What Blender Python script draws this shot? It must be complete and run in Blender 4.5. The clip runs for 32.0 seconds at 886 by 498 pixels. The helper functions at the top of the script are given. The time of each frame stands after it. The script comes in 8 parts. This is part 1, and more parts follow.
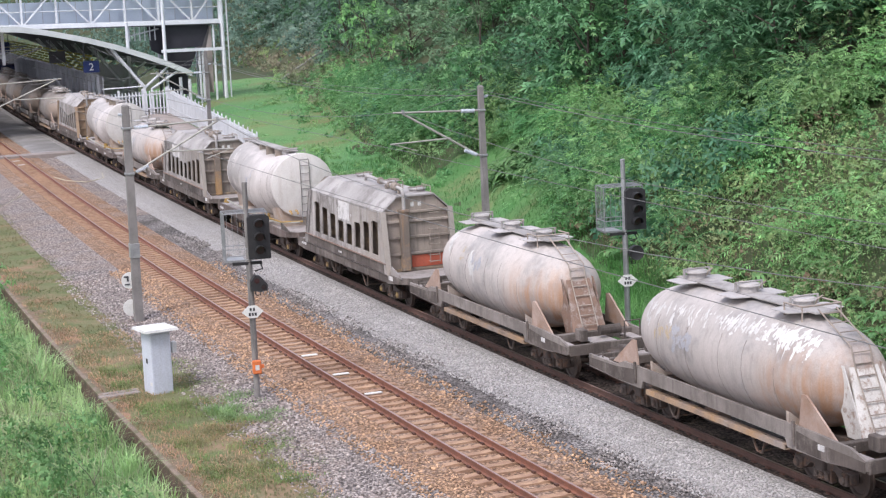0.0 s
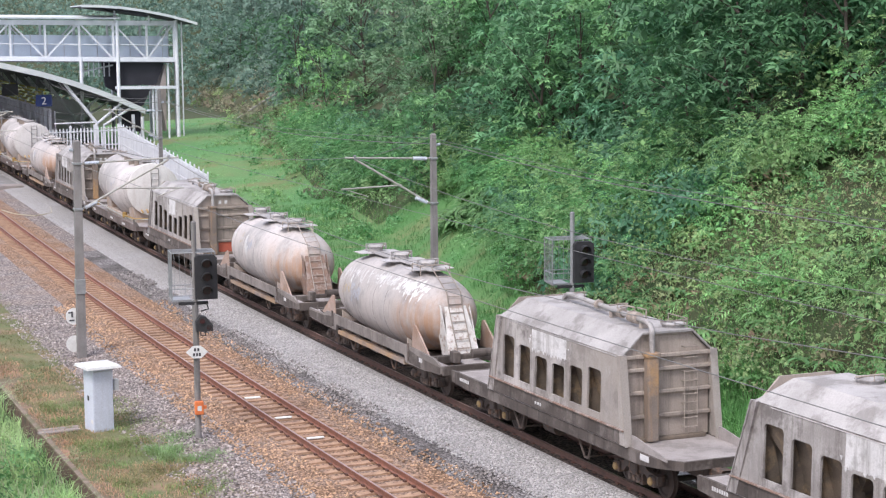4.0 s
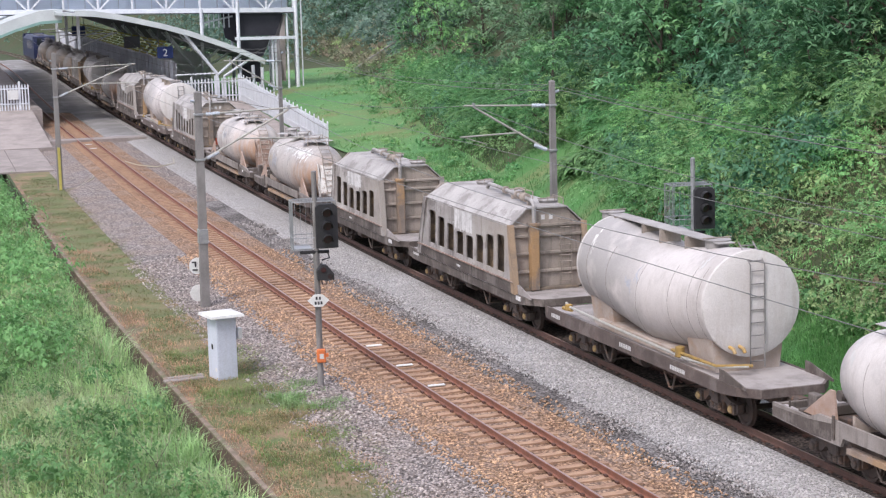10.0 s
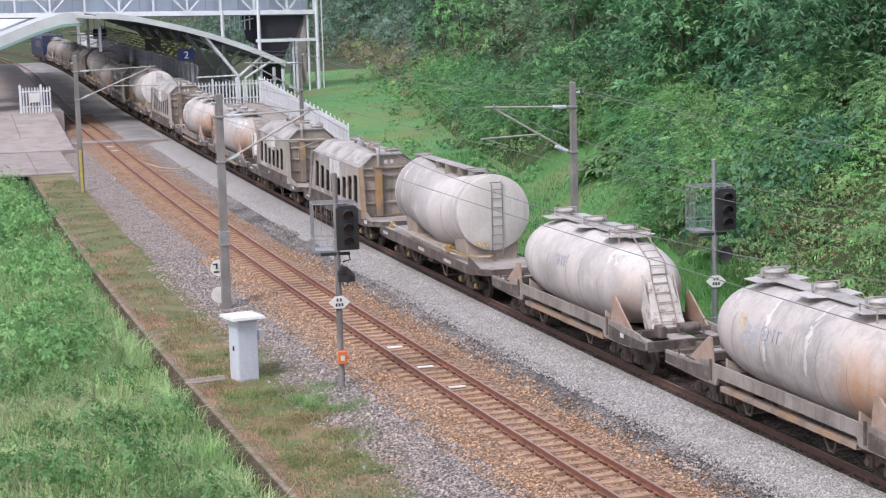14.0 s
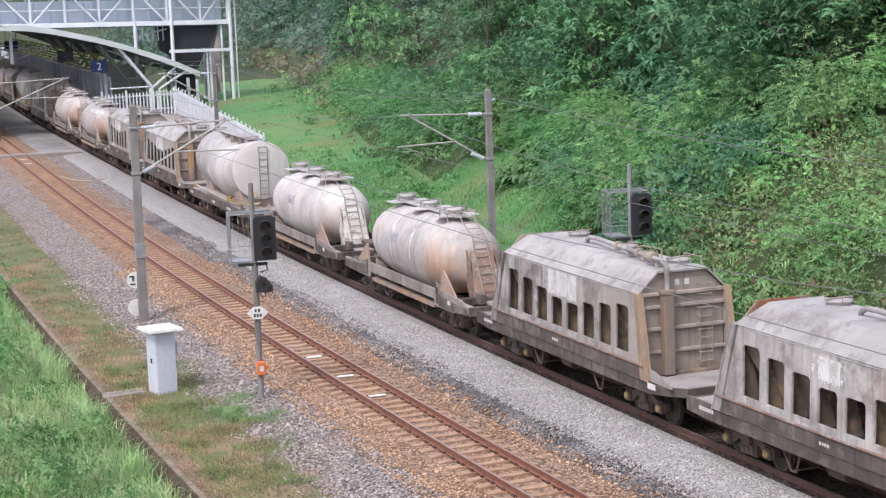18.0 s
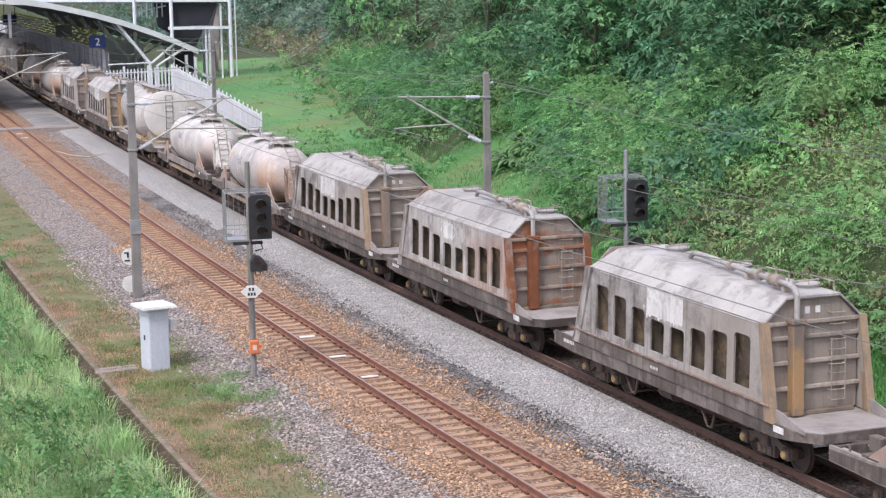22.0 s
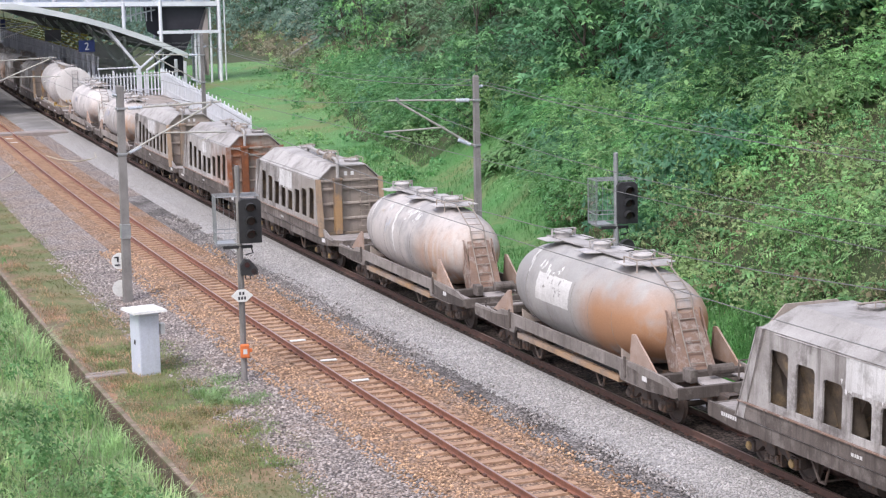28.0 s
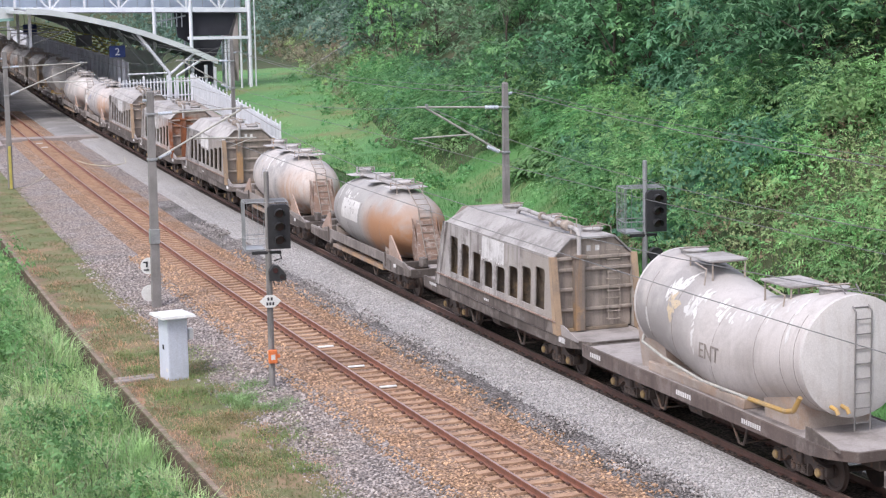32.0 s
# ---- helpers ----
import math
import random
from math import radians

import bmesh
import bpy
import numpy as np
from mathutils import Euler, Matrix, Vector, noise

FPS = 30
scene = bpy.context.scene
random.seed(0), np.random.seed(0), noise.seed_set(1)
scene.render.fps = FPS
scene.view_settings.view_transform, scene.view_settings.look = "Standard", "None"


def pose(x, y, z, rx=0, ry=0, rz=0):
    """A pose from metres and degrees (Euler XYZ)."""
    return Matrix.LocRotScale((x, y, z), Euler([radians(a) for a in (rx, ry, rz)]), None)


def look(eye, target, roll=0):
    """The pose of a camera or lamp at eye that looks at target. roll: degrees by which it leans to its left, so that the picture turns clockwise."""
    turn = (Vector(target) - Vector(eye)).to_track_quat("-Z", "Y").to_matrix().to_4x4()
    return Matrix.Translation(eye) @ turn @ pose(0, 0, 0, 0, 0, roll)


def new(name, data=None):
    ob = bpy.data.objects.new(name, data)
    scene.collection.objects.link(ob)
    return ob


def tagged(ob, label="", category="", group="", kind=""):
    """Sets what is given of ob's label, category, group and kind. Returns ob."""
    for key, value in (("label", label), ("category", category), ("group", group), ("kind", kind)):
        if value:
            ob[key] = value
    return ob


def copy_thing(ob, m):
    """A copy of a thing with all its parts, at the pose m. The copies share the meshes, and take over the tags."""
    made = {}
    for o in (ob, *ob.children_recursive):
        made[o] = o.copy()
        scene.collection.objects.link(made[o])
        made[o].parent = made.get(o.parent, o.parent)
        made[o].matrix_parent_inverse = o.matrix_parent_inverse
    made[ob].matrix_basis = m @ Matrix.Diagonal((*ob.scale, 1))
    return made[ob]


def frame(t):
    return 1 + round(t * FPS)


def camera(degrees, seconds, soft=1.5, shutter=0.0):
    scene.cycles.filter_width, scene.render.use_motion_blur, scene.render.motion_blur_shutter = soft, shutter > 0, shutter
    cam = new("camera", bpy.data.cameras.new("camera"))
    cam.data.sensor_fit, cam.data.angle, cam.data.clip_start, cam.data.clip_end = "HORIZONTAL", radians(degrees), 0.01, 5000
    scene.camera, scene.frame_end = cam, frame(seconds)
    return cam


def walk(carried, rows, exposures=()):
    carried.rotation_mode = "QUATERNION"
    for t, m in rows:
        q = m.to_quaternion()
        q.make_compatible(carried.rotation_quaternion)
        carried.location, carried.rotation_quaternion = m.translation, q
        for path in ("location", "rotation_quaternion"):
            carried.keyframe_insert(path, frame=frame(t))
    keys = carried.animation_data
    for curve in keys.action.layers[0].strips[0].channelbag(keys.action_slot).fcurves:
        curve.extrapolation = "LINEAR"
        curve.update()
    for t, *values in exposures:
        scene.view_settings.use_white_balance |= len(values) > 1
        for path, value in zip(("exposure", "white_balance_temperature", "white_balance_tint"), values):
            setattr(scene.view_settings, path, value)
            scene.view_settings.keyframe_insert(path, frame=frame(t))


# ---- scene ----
# The camera: on a footbridge beside two curved railway tracks, it pans by hand from one spot.
cam = camera(26.73, 32.0, soft=1.25)
EYE = (0.0, 0.0, 10.677)
# seconds, turn to the right of the track's line, tilt downwards, roll (degrees)
PATH = (
    (0.0, 20.650, 8.111, -2.787),
    (0.5, 24.406, 5.933, -2.441),
    (1.0, 26.305, 5.064, -1.528),
    (1.5, 26.226, 5.294, -1.030),
    (2.0, 26.002, 5.461, -0.834),
    (2.5, 25.682, 5.619, -0.320),
    (3.0, 25.397, 6.056, -0.063),
    (3.5, 25.276, 6.264, -0.192),
    (4.0, 22.300, 6.701, -0.593),
    (4.5, 20.799, 7.118, -0.954),
    (6.5, 18.642, 7.121, -1.436),
    (7.0, 18.441, 7.145, -1.371),
    (7.5, 18.283, 7.201, -1.217),
    (8.0, 18.276, 7.282, -1.228),
    (8.5, 18.304, 7.322, -1.326),
    (9.0, 18.408, 7.430, -1.315),
    (9.5, 18.537, 7.515, -1.297),
    (10.0, 18.567, 8.242, -1.521),
    (10.5, 18.573, 8.784, -1.794),
    (11.0, 18.537, 9.007, -1.952),
    (11.5, 18.321, 8.996, -1.987),
    (12.0, 18.187, 9.036, -2.128),
    (12.5, 18.168, 9.175, -2.246),
    (13.0, 18.037, 9.324, -2.185),
    (13.5, 18.001, 8.614, -1.873),
    (14.0, 17.922, 8.173, -1.686),
    (14.5, 17.989, 8.134, -1.838),
    (16.5, 18.792, 7.992, -1.544),
    (17.0, 19.318, 8.090, -1.666),
    (17.5, 19.991, 8.008, -1.797),
    (18.0, 20.480, 8.008, -2.193),
    (18.5, 20.676, 8.152, -1.837),
    (19.0, 20.865, 8.707, -1.199),
    (19.5, 20.764, 8.700, -0.936),
    (20.0, 20.779, 8.680, -1.364),
    (20.5, 20.872, 8.639, -1.806),
    (21.0, 20.885, 8.521, -1.790),
    (21.5, 20.727, 8.348, -1.557),
    (22.0, 20.617, 8.552, -1.060),
    (22.5, 20.788, 8.690, -0.429),
    (23.0, 20.680, 8.734, -0.139),
    (23.5, 20.740, 8.843, -0.371),
    (24.0, 20.681, 8.907, -0.934),
    (24.5, 20.489, 9.032, -1.209),
    (25.0, 20.363, 9.180, -1.109),
    (25.5, 20.282, 9.393, -0.982),
    (27.5, 21.000, 8.546, -1.041),
    (28.0, 20.921, 8.458, -1.233),
    (28.5, 20.843, 8.370, -1.033),
    (29.0, 20.770, 8.298, -1.167),
    (29.5, 20.681, 8.254, -1.059),
    (30.0, 20.588, 8.219, -0.881),
    (30.5, 20.396, 8.155, -0.841),
    (31.0, 20.279, 8.180, -0.800),
    (31.5, 20.128, 8.208, -1.015),
    (32.0, 20.045, 8.232, -1.019),
)


def aim(turn, down, roll):
    return pose(*EYE, 90 - down, 0, -turn) @ pose(0, 0, 0, 0, 0, roll)


GAIN = ((0, 0.65), (2, 0.70), (4, 0.73), (8, 0.67), (11, 0.61), (13, 0.57), (14.5, 0.57), (17, 0.66), (20, 0.69), (25, 0.71), (28, 0.74), (32, 0.72))
walk(cam, [(t, aim(a, b, c)) for t, a, b, c in PATH], GAIN)

# ---- world, sun, exposure ----
world = bpy.data.worlds.new("overcast_sky")
scene.world = world
world.use_nodes = True
wn = world.node_tree.nodes
sky = wn.new("ShaderNodeTexSky")
sky.sky_type, sky.sun_disc = "NISHITA", False
SUN_EL, SUN_AZ = radians(52), radians(-128)
sky.sun_elevation, sky.sun_rotation = SUN_EL, SUN_AZ
sky.air_density, sky.dust_density, sky.ozone_density = 1.4, 5.0, 0.6
white = wn.new("ShaderNodeMixRGB")
white.inputs[0].default_value = 0.6
white.inputs[2].default_value = (8.9, 9.05, 11.2, 1)
world.node_tree.links.new(sky.outputs[0], white.inputs[1])
world.node_tree.links.new(white.outputs[0], wn["Background"].inputs[0])
wn["Background"].inputs[1].default_value = 0.10
sun = new("sun", bpy.data.lights.new("sun", "SUN"))
sun.data.energy, sun.data.angle, sun.data.color = 1.5, radians(14), (1.0, 0.965, 0.975)
sun.matrix_world = look((math.sin(SUN_AZ) * math.cos(SUN_EL) * 100, math.cos(SUN_AZ) * math.cos(SUN_EL) * 100, math.sin(SUN_EL) * 100), (0, 0, 0))

# ---- materials ----


def material(name, c1, c2=None, scale=3.0, rough=0.75, metal=0.0, bump=0.25, grain=40.0, stain=None, stain_scale=1.2, stain_amount=0.5,
             streak=None, streak_amount=0.5, rear=None, island=0.0, vary=0.08, spec=0.4, rear_from=-1.4, rear_to=-3.4, rear_top=3.3, rear_runs=False):
    """A worn surface: two tones in patches, fine grain, an optional stain, streaks that run down, rust towards the rear end."""
    m = bpy.data.materials.new(name)
    m.use_nodes = True
    nt = m.node_tree
    n, lk = nt.nodes, nt.links.new
    bs = n["Principled BSDF"]
    bs.inputs["Roughness"].default_value, bs.inputs["Metallic"].default_value = rough, metal
    bs.inputs["Specular IOR Level"].default_value = spec
    co = n.new("ShaderNodeTexCoord")
    info = n.new("ShaderNodeObjectInfo")
    shift = n.new("ShaderNodeVectorMath")
    shift.operation = "MULTIPLY_ADD"
    cmb = n.new("ShaderNodeCombineXYZ")
    for i in range(3):
        lk(info.outputs["Random"], cmb.inputs[i])
    shift.inputs[1].default_value = (37.0, 53.0, 71.0)
    lk(cmb.outputs[0], shift.inputs[0])
    lk(co.outputs["Object"], shift.inputs[2])
    at = shift.outputs[0]

    def tex(s, detail=4.0, rough_=0.6, vec=at):
        q = n.new("ShaderNodeTexNoise")
        q.inputs["Scale"].default_value, q.inputs["Detail"].default_value, q.inputs["Roughness"].default_value = s, detail, rough_
        lk(vec, q.inputs["Vector"])
        return q.outputs["Fac"]

    def ramp(v, a, b, lo=0.0, hi=1.0):
        q = n.new("ShaderNodeMapRange")
        q.inputs[1].default_value, q.inputs[2].default_value, q.inputs[3].default_value, q.inputs[4].default_value = a, b, lo, hi
        lk(v, q.inputs[0])
        return q.outputs[0]

    def mix(f, a, b, kind="MIX"):
        q = n.new("ShaderNodeMixRGB")
        q.blend_type = kind
        for i, v in ((0, f), (1, a), (2, b)):
            if isinstance(v, (int, float)):
                q.inputs[i].default_value = v
            elif isinstance(v, tuple):
                q.inputs[i].default_value = (*v, 1)
            else:
                lk(v, q.inputs[i])
        return q.outputs[0]

    def times(a, b):
        q = n.new("ShaderNodeMath")
        q.operation = "MULTIPLY"
        for i, v in ((0, a), (1, b)):
            if isinstance(v, (int, float)):
                q.inputs[i].default_value = v
            else:
                lk(v, q.inputs[i])
        return q.outputs[0]

    c2 = c2 or tuple(v * 0.75 for v in c1)
    col = mix(ramp(tex(scale), 0.35, 0.65), c1, c2)
    if stain:
        col = mix(times(ramp(tex(stain_scale, 5.0, 0.7), 0.5, 0.62), stain_amount), col, stain)
    if streak:
        st = n.new("ShaderNodeVectorMath")
        st.operation = "MULTIPLY"
        st.inputs[1].default_value = (3.2, 3.2, 0.22)
        lk(at, st.inputs[0])
        col = mix(times(ramp(tex(1.6, 5.0, 0.65, st.outputs[0]), 0.5, 0.7), streak_amount), col, streak)
    if rear:
        sep = n.new("ShaderNodeSeparateXYZ")
        lk(co.outputs["Object"], sep.inputs[0])
        f = times(ramp(sep.outputs[1], rear_from, rear_to), ramp(tex(0.8, 3.0), 0.30, 0.50))
        f = times(f, ramp(sep.outputs[2], rear_top, rear_top - 1.0))
        if rear_runs:
            rs = n.new("ShaderNodeVectorMath")
            rs.operation = "MULTIPLY"
            rs.inputs[1].default_value = (2.6, 2.6, 0.16)
            lk(at, rs.inputs[0])
            f = times(f, ramp(tex(1.5, 4.0, 0.6, rs.outputs[0]), 0.36, 0.58, 0.3, 1.0))
        col = mix(times(f, 0.88), col, rear)
    fine = tex(grain, 3.0)
    col = mix(0.35, col, mix(ramp(fine, 0.3, 0.7), (0.55, 0.55, 0.55), (1.3, 1.3, 1.3)), "MULTIPLY")
    if island:
        geo = n.new("ShaderNodeNewGeometry")
        col = mix(1.0, col, mix(ramp(geo.outputs["Random Per Island"], 0, 1), (1 - island,) * 3, (1 + island,) * 3), "MULTIPLY")
    if vary:
        col = mix(1.0, col, mix(ramp(info.outputs["Random"], 0, 1), (1 - vary,) * 3, (1 + vary,) * 3), "MULTIPLY")
    lk(col, bs.inputs["Base Color"])
    if bump:
        bp = n.new("ShaderNodeBump")
        bp.inputs["Strength"].default_value, bp.inputs["Distance"].default_value = bump, 0.02
        lk(fine, bp.inputs["Height"])
        lk(bp.outputs[0], bs.inputs["Normal"])
    return m


def stones(name, light, dark, tint, cell=14.0, tint_amount=0.4, gap=0.25):
    """Loose broken stone: every stone its own tone, with deep joints."""
    m = bpy.data.materials.new(name)
    m.use_nodes = True
    n, lk = m.node_tree.nodes, m.node_tree.links.new
    bs = n["Principled BSDF"]
    bs.inputs["Roughness"].default_value, bs.inputs["Specular IOR Level"].default_value = 0.9, 0.2
    co = n.new("ShaderNodeTexCoord")
    vo = n.new("ShaderNodeTexVoronoi")
    vo.inputs["Scale"].default_value = cell
    lk(co.outputs["Object"], vo.inputs["Vector"])
    tone = n.new("ShaderNodeSeparateColor")
    lk(vo.outputs["Color"], tone.inputs[0])
    a = n.new("ShaderNodeMixRGB")
    a.inputs[1].default_value, a.inputs[2].default_value = (*dark, 1), (*light, 1)
    lk(tone.outputs[0], a.inputs[0])
    no = n.new("ShaderNodeTexNoise")
    no.inputs["Scale"].default_value, no.inputs["Detail"].default_value = 0.5, 6.0
    lk(co.outputs["Object"], no.inputs["Vector"])
    rg = n.new("ShaderNodeMapRange")
    rg.inputs[1].default_value, rg.inputs[2].default_value, rg.inputs[4].default_value = 0.4, 0.62, tint_amount
    lk(no.outputs["Fac"], rg.inputs[0])
    b = n.new("ShaderNodeMixRGB")
    b.inputs[2].default_value = (*tint, 1)
    lk(rg.outputs[0], b.inputs[0])
    lk(a.outputs[0], b.inputs[1])
    d = n.new("ShaderNodeMapRange")
    d.inputs[1].default_value, d.inputs[2].default_value = 0.3, 0.75
    d.inputs[3].default_value, d.inputs[4].default_value = 1.0, gap
    lk(vo.outputs["Distance"], d.inputs[0])
    e = n.new("ShaderNodeMixRGB")
    e.blend_type, e.inputs[0].default_value = "MULTIPLY", 1.0
    lk(b.outputs[0], e.inputs[1])
    lk(d.outputs[0], e.inputs[2])
    lk(e.outputs[0], bs.inputs["Base Color"])
    bp = n.new("ShaderNodeBump")
    bp.inputs["Strength"].default_value, bp.inputs["Distance"].default_value = 0.9, 0.05
    lk(d.outputs[0], bp.inputs["Height"])
    lk(bp.outputs[0], bs.inputs["Normal"])
    return m


def foliage(name, c1, c2, patch=0.35, dry=None, dry_amount=0.0):
    """Leaves: each its own tone, with patches of another green, a little light through them."""
    m = bpy.data.materials.new(name)
    m.use_nodes = True
    n, lk = m.node_tree.nodes, m.node_tree.links.new
    bs = n["Principled BSDF"]
    bs.inputs["Roughness"].default_value, bs.inputs["Specular IOR Level"].default_value = 0.55, 0.35
    geo = n.new("ShaderNodeNewGeometry")
    co = n.new("ShaderNodeTexCoord")
    info = n.new("ShaderNodeObjectInfo")
    no = n.new("ShaderNodeTexNoise")
    no.inputs["Scale"].default_value, no.inputs["Detail"].default_value = patch, 3.0
    lk(co.outputs["Object"], no.inputs["Vector"])
    rg = n.new("ShaderNodeMapRange")
    rg.inputs[1].default_value, rg.inputs[2].default_value = 0.35, 0.65
    lk(no.outputs["Fac"], rg.inputs[0])
    a = n.new("ShaderNodeMixRGB")
    a.inputs[1].default_value, a.inputs[2].default_value = (*c1, 1), (*c2, 1)
    lk(rg.outputs[0], a.inputs[0])
    out = a.outputs[0]
    if dry:
        nd = n.new("ShaderNodeTexNoise")
        nd.inputs["Scale"].default_value, nd.inputs["Detail"].default_value = 0.22, 5.0
        lk(co.outputs["Object"], nd.inputs["Vector"])
        rd = n.new("ShaderNodeMapRange")
        rd.inputs[1].default_value, rd.inputs[2].default_value, rd.inputs[4].default_value = 0.54, 0.66, dry_amount
        lk(nd.outputs["Fac"], rd.inputs[0])
        c = n.new("ShaderNodeMixRGB")
        c.inputs[2].default_value = (*dry, 1)
        lk(rd.outputs[0], c.inputs[0])
        lk(out, c.inputs[1])
        out = c.outputs[0]
    twig = n.new("ShaderNodeTexNoise")
    twig.inputs["Scale"].default_value, twig.inputs["Detail"].default_value = 1.3, 2.0
    lk(co.outputs["Object"], twig.inputs["Vector"])
    tw_ = n.new("ShaderNodeMapRange")
    tw_.inputs[1].default_value, tw_.inputs[2].default_value = 0.3, 0.7
    lk(twig.outputs["Fac"], tw_.inputs[0])
    for src, lo, hi in ((geo.outputs["Random Per Island"], 0.82, 1.2), (tw_.outputs[0], 0.72, 1.28), (info.outputs["Random"], 0.72, 1.25)):
        r = n.new("ShaderNodeMapRange")
        r.inputs[3].default_value, r.inputs[4].default_value = lo, hi
        lk(src, r.inputs[0])
        q = n.new("ShaderNodeMixRGB")
        q.blend_type, q.inputs[0].default_value = "MULTIPLY", 1.0
        lk(out, q.inputs[1])
        lk(r.outputs[0], q.inputs[2])
        out = q.outputs[0]
    lk(out, bs.inputs["Base Color"])
    tr = n.new("ShaderNodeBsdfTranslucent")
    lk(out, tr.inputs[0])
    ms = n.new("ShaderNodeMixShader")
    ms.inputs[0].default_value = 0.35
    lk(bs.outputs[0], ms.inputs[1])
    lk(tr.outputs[0], ms.inputs[2])
    lk(ms.outputs[0], n["Material Output"].inputs[0])
    return m


M_RAIL = material("rusty_rail_steel", (0.27, 0.115, 0.075), (0.18, 0.085, 0.06), 4, 0.6, 0.05, 0.15)
M_RAILDARK = material("grimed_rail_steel", (0.15, 0.085, 0.068), (0.11, 0.065, 0.052), 4, 0.7, 0.05, 0.15)
M_RAILTOP = material("rail_head_steel", (0.42, 0.30, 0.27), (0.33, 0.22, 0.19), 6, 0.4, 0.5, 0.1)
M_SLEEPER = material("rust_dusted_concrete_sleeper", (0.44, 0.29, 0.19), (0.33, 0.205, 0.14), 3, 0.95, stain=(0.22, 0.13, 0.09), stain_scale=4)
M_CLIP = material("rusty_rail_clip", (0.12, 0.06, 0.045), None, 9, 0.8)
M_WHITE = material("white_paint", (0.78, 0.78, 0.77), (0.66, 0.66, 0.65), 2, 0.5, 0, 0.08, stain=(0.45, 0.43, 0.4), stain_amount=0.25)
M_BALLAST = stones("grey_ballast_stone", (0.56, 0.54, 0.53), (0.37, 0.355, 0.345), (0.44, 0.415, 0.40), 17, 0.3, 0.5)
M_BALLAST_OLD = stones("old_brown_grey_ballast", (0.60, 0.53, 0.50), (0.18, 0.155, 0.15), (0.44, 0.34, 0.28), 13, 0.5)
M_BALLAST_RUST = stones("rust_dusted_ballast", (0.57, 0.365, 0.235), (0.20, 0.115, 0.078), (0.50, 0.40, 0.34), 14, 0.45, 0.35)
M_BALLAST_DARK = stones("dark_oily_ballast", (0.50, 0.47, 0.46), (0.24, 0.22, 0.215), (0.13, 0.115, 0.11), 16, 0.75)
# Dark brown stone, darkened further by the train's shade in its colour.
M_TRAINSHADE = stones("dark_brown_ballast_with_train_shade", (0.15, 0.115, 0.10), (0.05, 0.042, 0.04), (0.08, 0.06, 0.05), 14, 0.5)
M_DUST = material("cement_dusted_bed", (0.26, 0.25, 0.245), (0.19, 0.183, 0.18), 0.3, 0.95, stain=(0.36, 0.35, 0.35), stain_scale=0.2, stain_amount=0.6, vary=0)
M_CONCRETE = material("weathered_concrete", (0.36, 0.315, 0.295), (0.28, 0.245, 0.23), 0.8, 0.92, stain=(0.19, 0.165, 0.15), stain_scale=0.7, stain_amount=0.45, grain=22)
M_MAST = material("concrete_mast", (0.27, 0.255, 0.25), (0.19, 0.18, 0.175), 1.2, 0.85, streak=(0.09, 0.085, 0.085), streak_amount=0.7)
M_STEELGREY = material("galvanised_steel", (0.42, 0.43, 0.44), (0.33, 0.34, 0.35), 5, 0.45, 0.6, 0.05)
M_WIRE = material("weathered_wire_grey", (0.21, 0.21, 0.206), None, 5, 0.5, 0.3, 0.0)
M_INSUL = material("pale_porcelain", (0.62, 0.66, 0.73), (0.52, 0.57, 0.64), 8, 0.25, 0, 0.0)
M_BLACK = material("black_signal_housing", (0.022, 0.022, 0.024), (0.03, 0.03, 0.033), 6, 0.6, 0, 0.05)
M_LENS = material("dark_signal_lens", (0.05, 0.02, 0.02), (0.03, 0.03, 0.03), 6, 0.15, 0, 0.0)
M_ORANGE = material("orange_paint", (0.75, 0.20, 0.06), (0.62, 0.17, 0.06), 6, 0.6)
M_YELLOW = material("faded_yellow_paint", (0.40, 0.26, 0.075), (0.27, 0.18, 0.07), 7, 0.65)
M_YGUARD = material("yellow_plastic_guard", (0.55, 0.47, 0.13), None, 5, 0.5)
M_BOX = material("pale_blue_grey_cabinet_paint", (0.58, 0.61, 0.70), (0.52, 0.55, 0.63), 1.5, 0.5, 0, 0.04, streak=(0.45, 0.46, 0.48), streak_amount=0.3)
M_INK = material("dark_lettering", (0.05, 0.05, 0.06), None, 5, 0.7)
M_HOPPER = material("cement_dusted_grey_steel", (0.46, 0.44, 0.43), (0.26, 0.24, 0.23), 0.7, 0.85, stain=(0.12, 0.105, 0.10), stain_scale=1.1, stain_amount=0.7, streak=(0.105, 0.09, 0.085), streak_amount=0.75, vary=0.1, rear=(0.345, 0.31, 0.28), rear_from=1.0, rear_to=-3.6, rear_top=4.2)
M_HOPPER_PALE = material("pale_peeling_grey_steel", (0.50, 0.47, 0.455), (0.31, 0.285, 0.27), 0.7, 0.85, stain=(0.12, 0.105, 0.10), stain_scale=1.1, stain_amount=0.7, streak=(0.105, 0.09, 0.085), streak_amount=0.55, vary=0.1, rear=(0.345, 0.31, 0.28), rear_from=1.0, rear_to=-3.6, rear_top=4.2)
M_HOPPER_RUST = material("grey_steel_rusting_at_the_rear", (0.50, 0.485, 0.475), (0.31, 0.29, 0.28), 0.7, 0.85, stain=(0.13, 0.115, 0.11), stain_scale=0.9, stain_amount=0.6, streak=(0.14, 0.10, 0.08), streak_amount=0.6, rear=(0.27, 0.125, 0.075), rear_from=-0.6, rear_to=-3.4, rear_top=3.6, rear_runs=True)
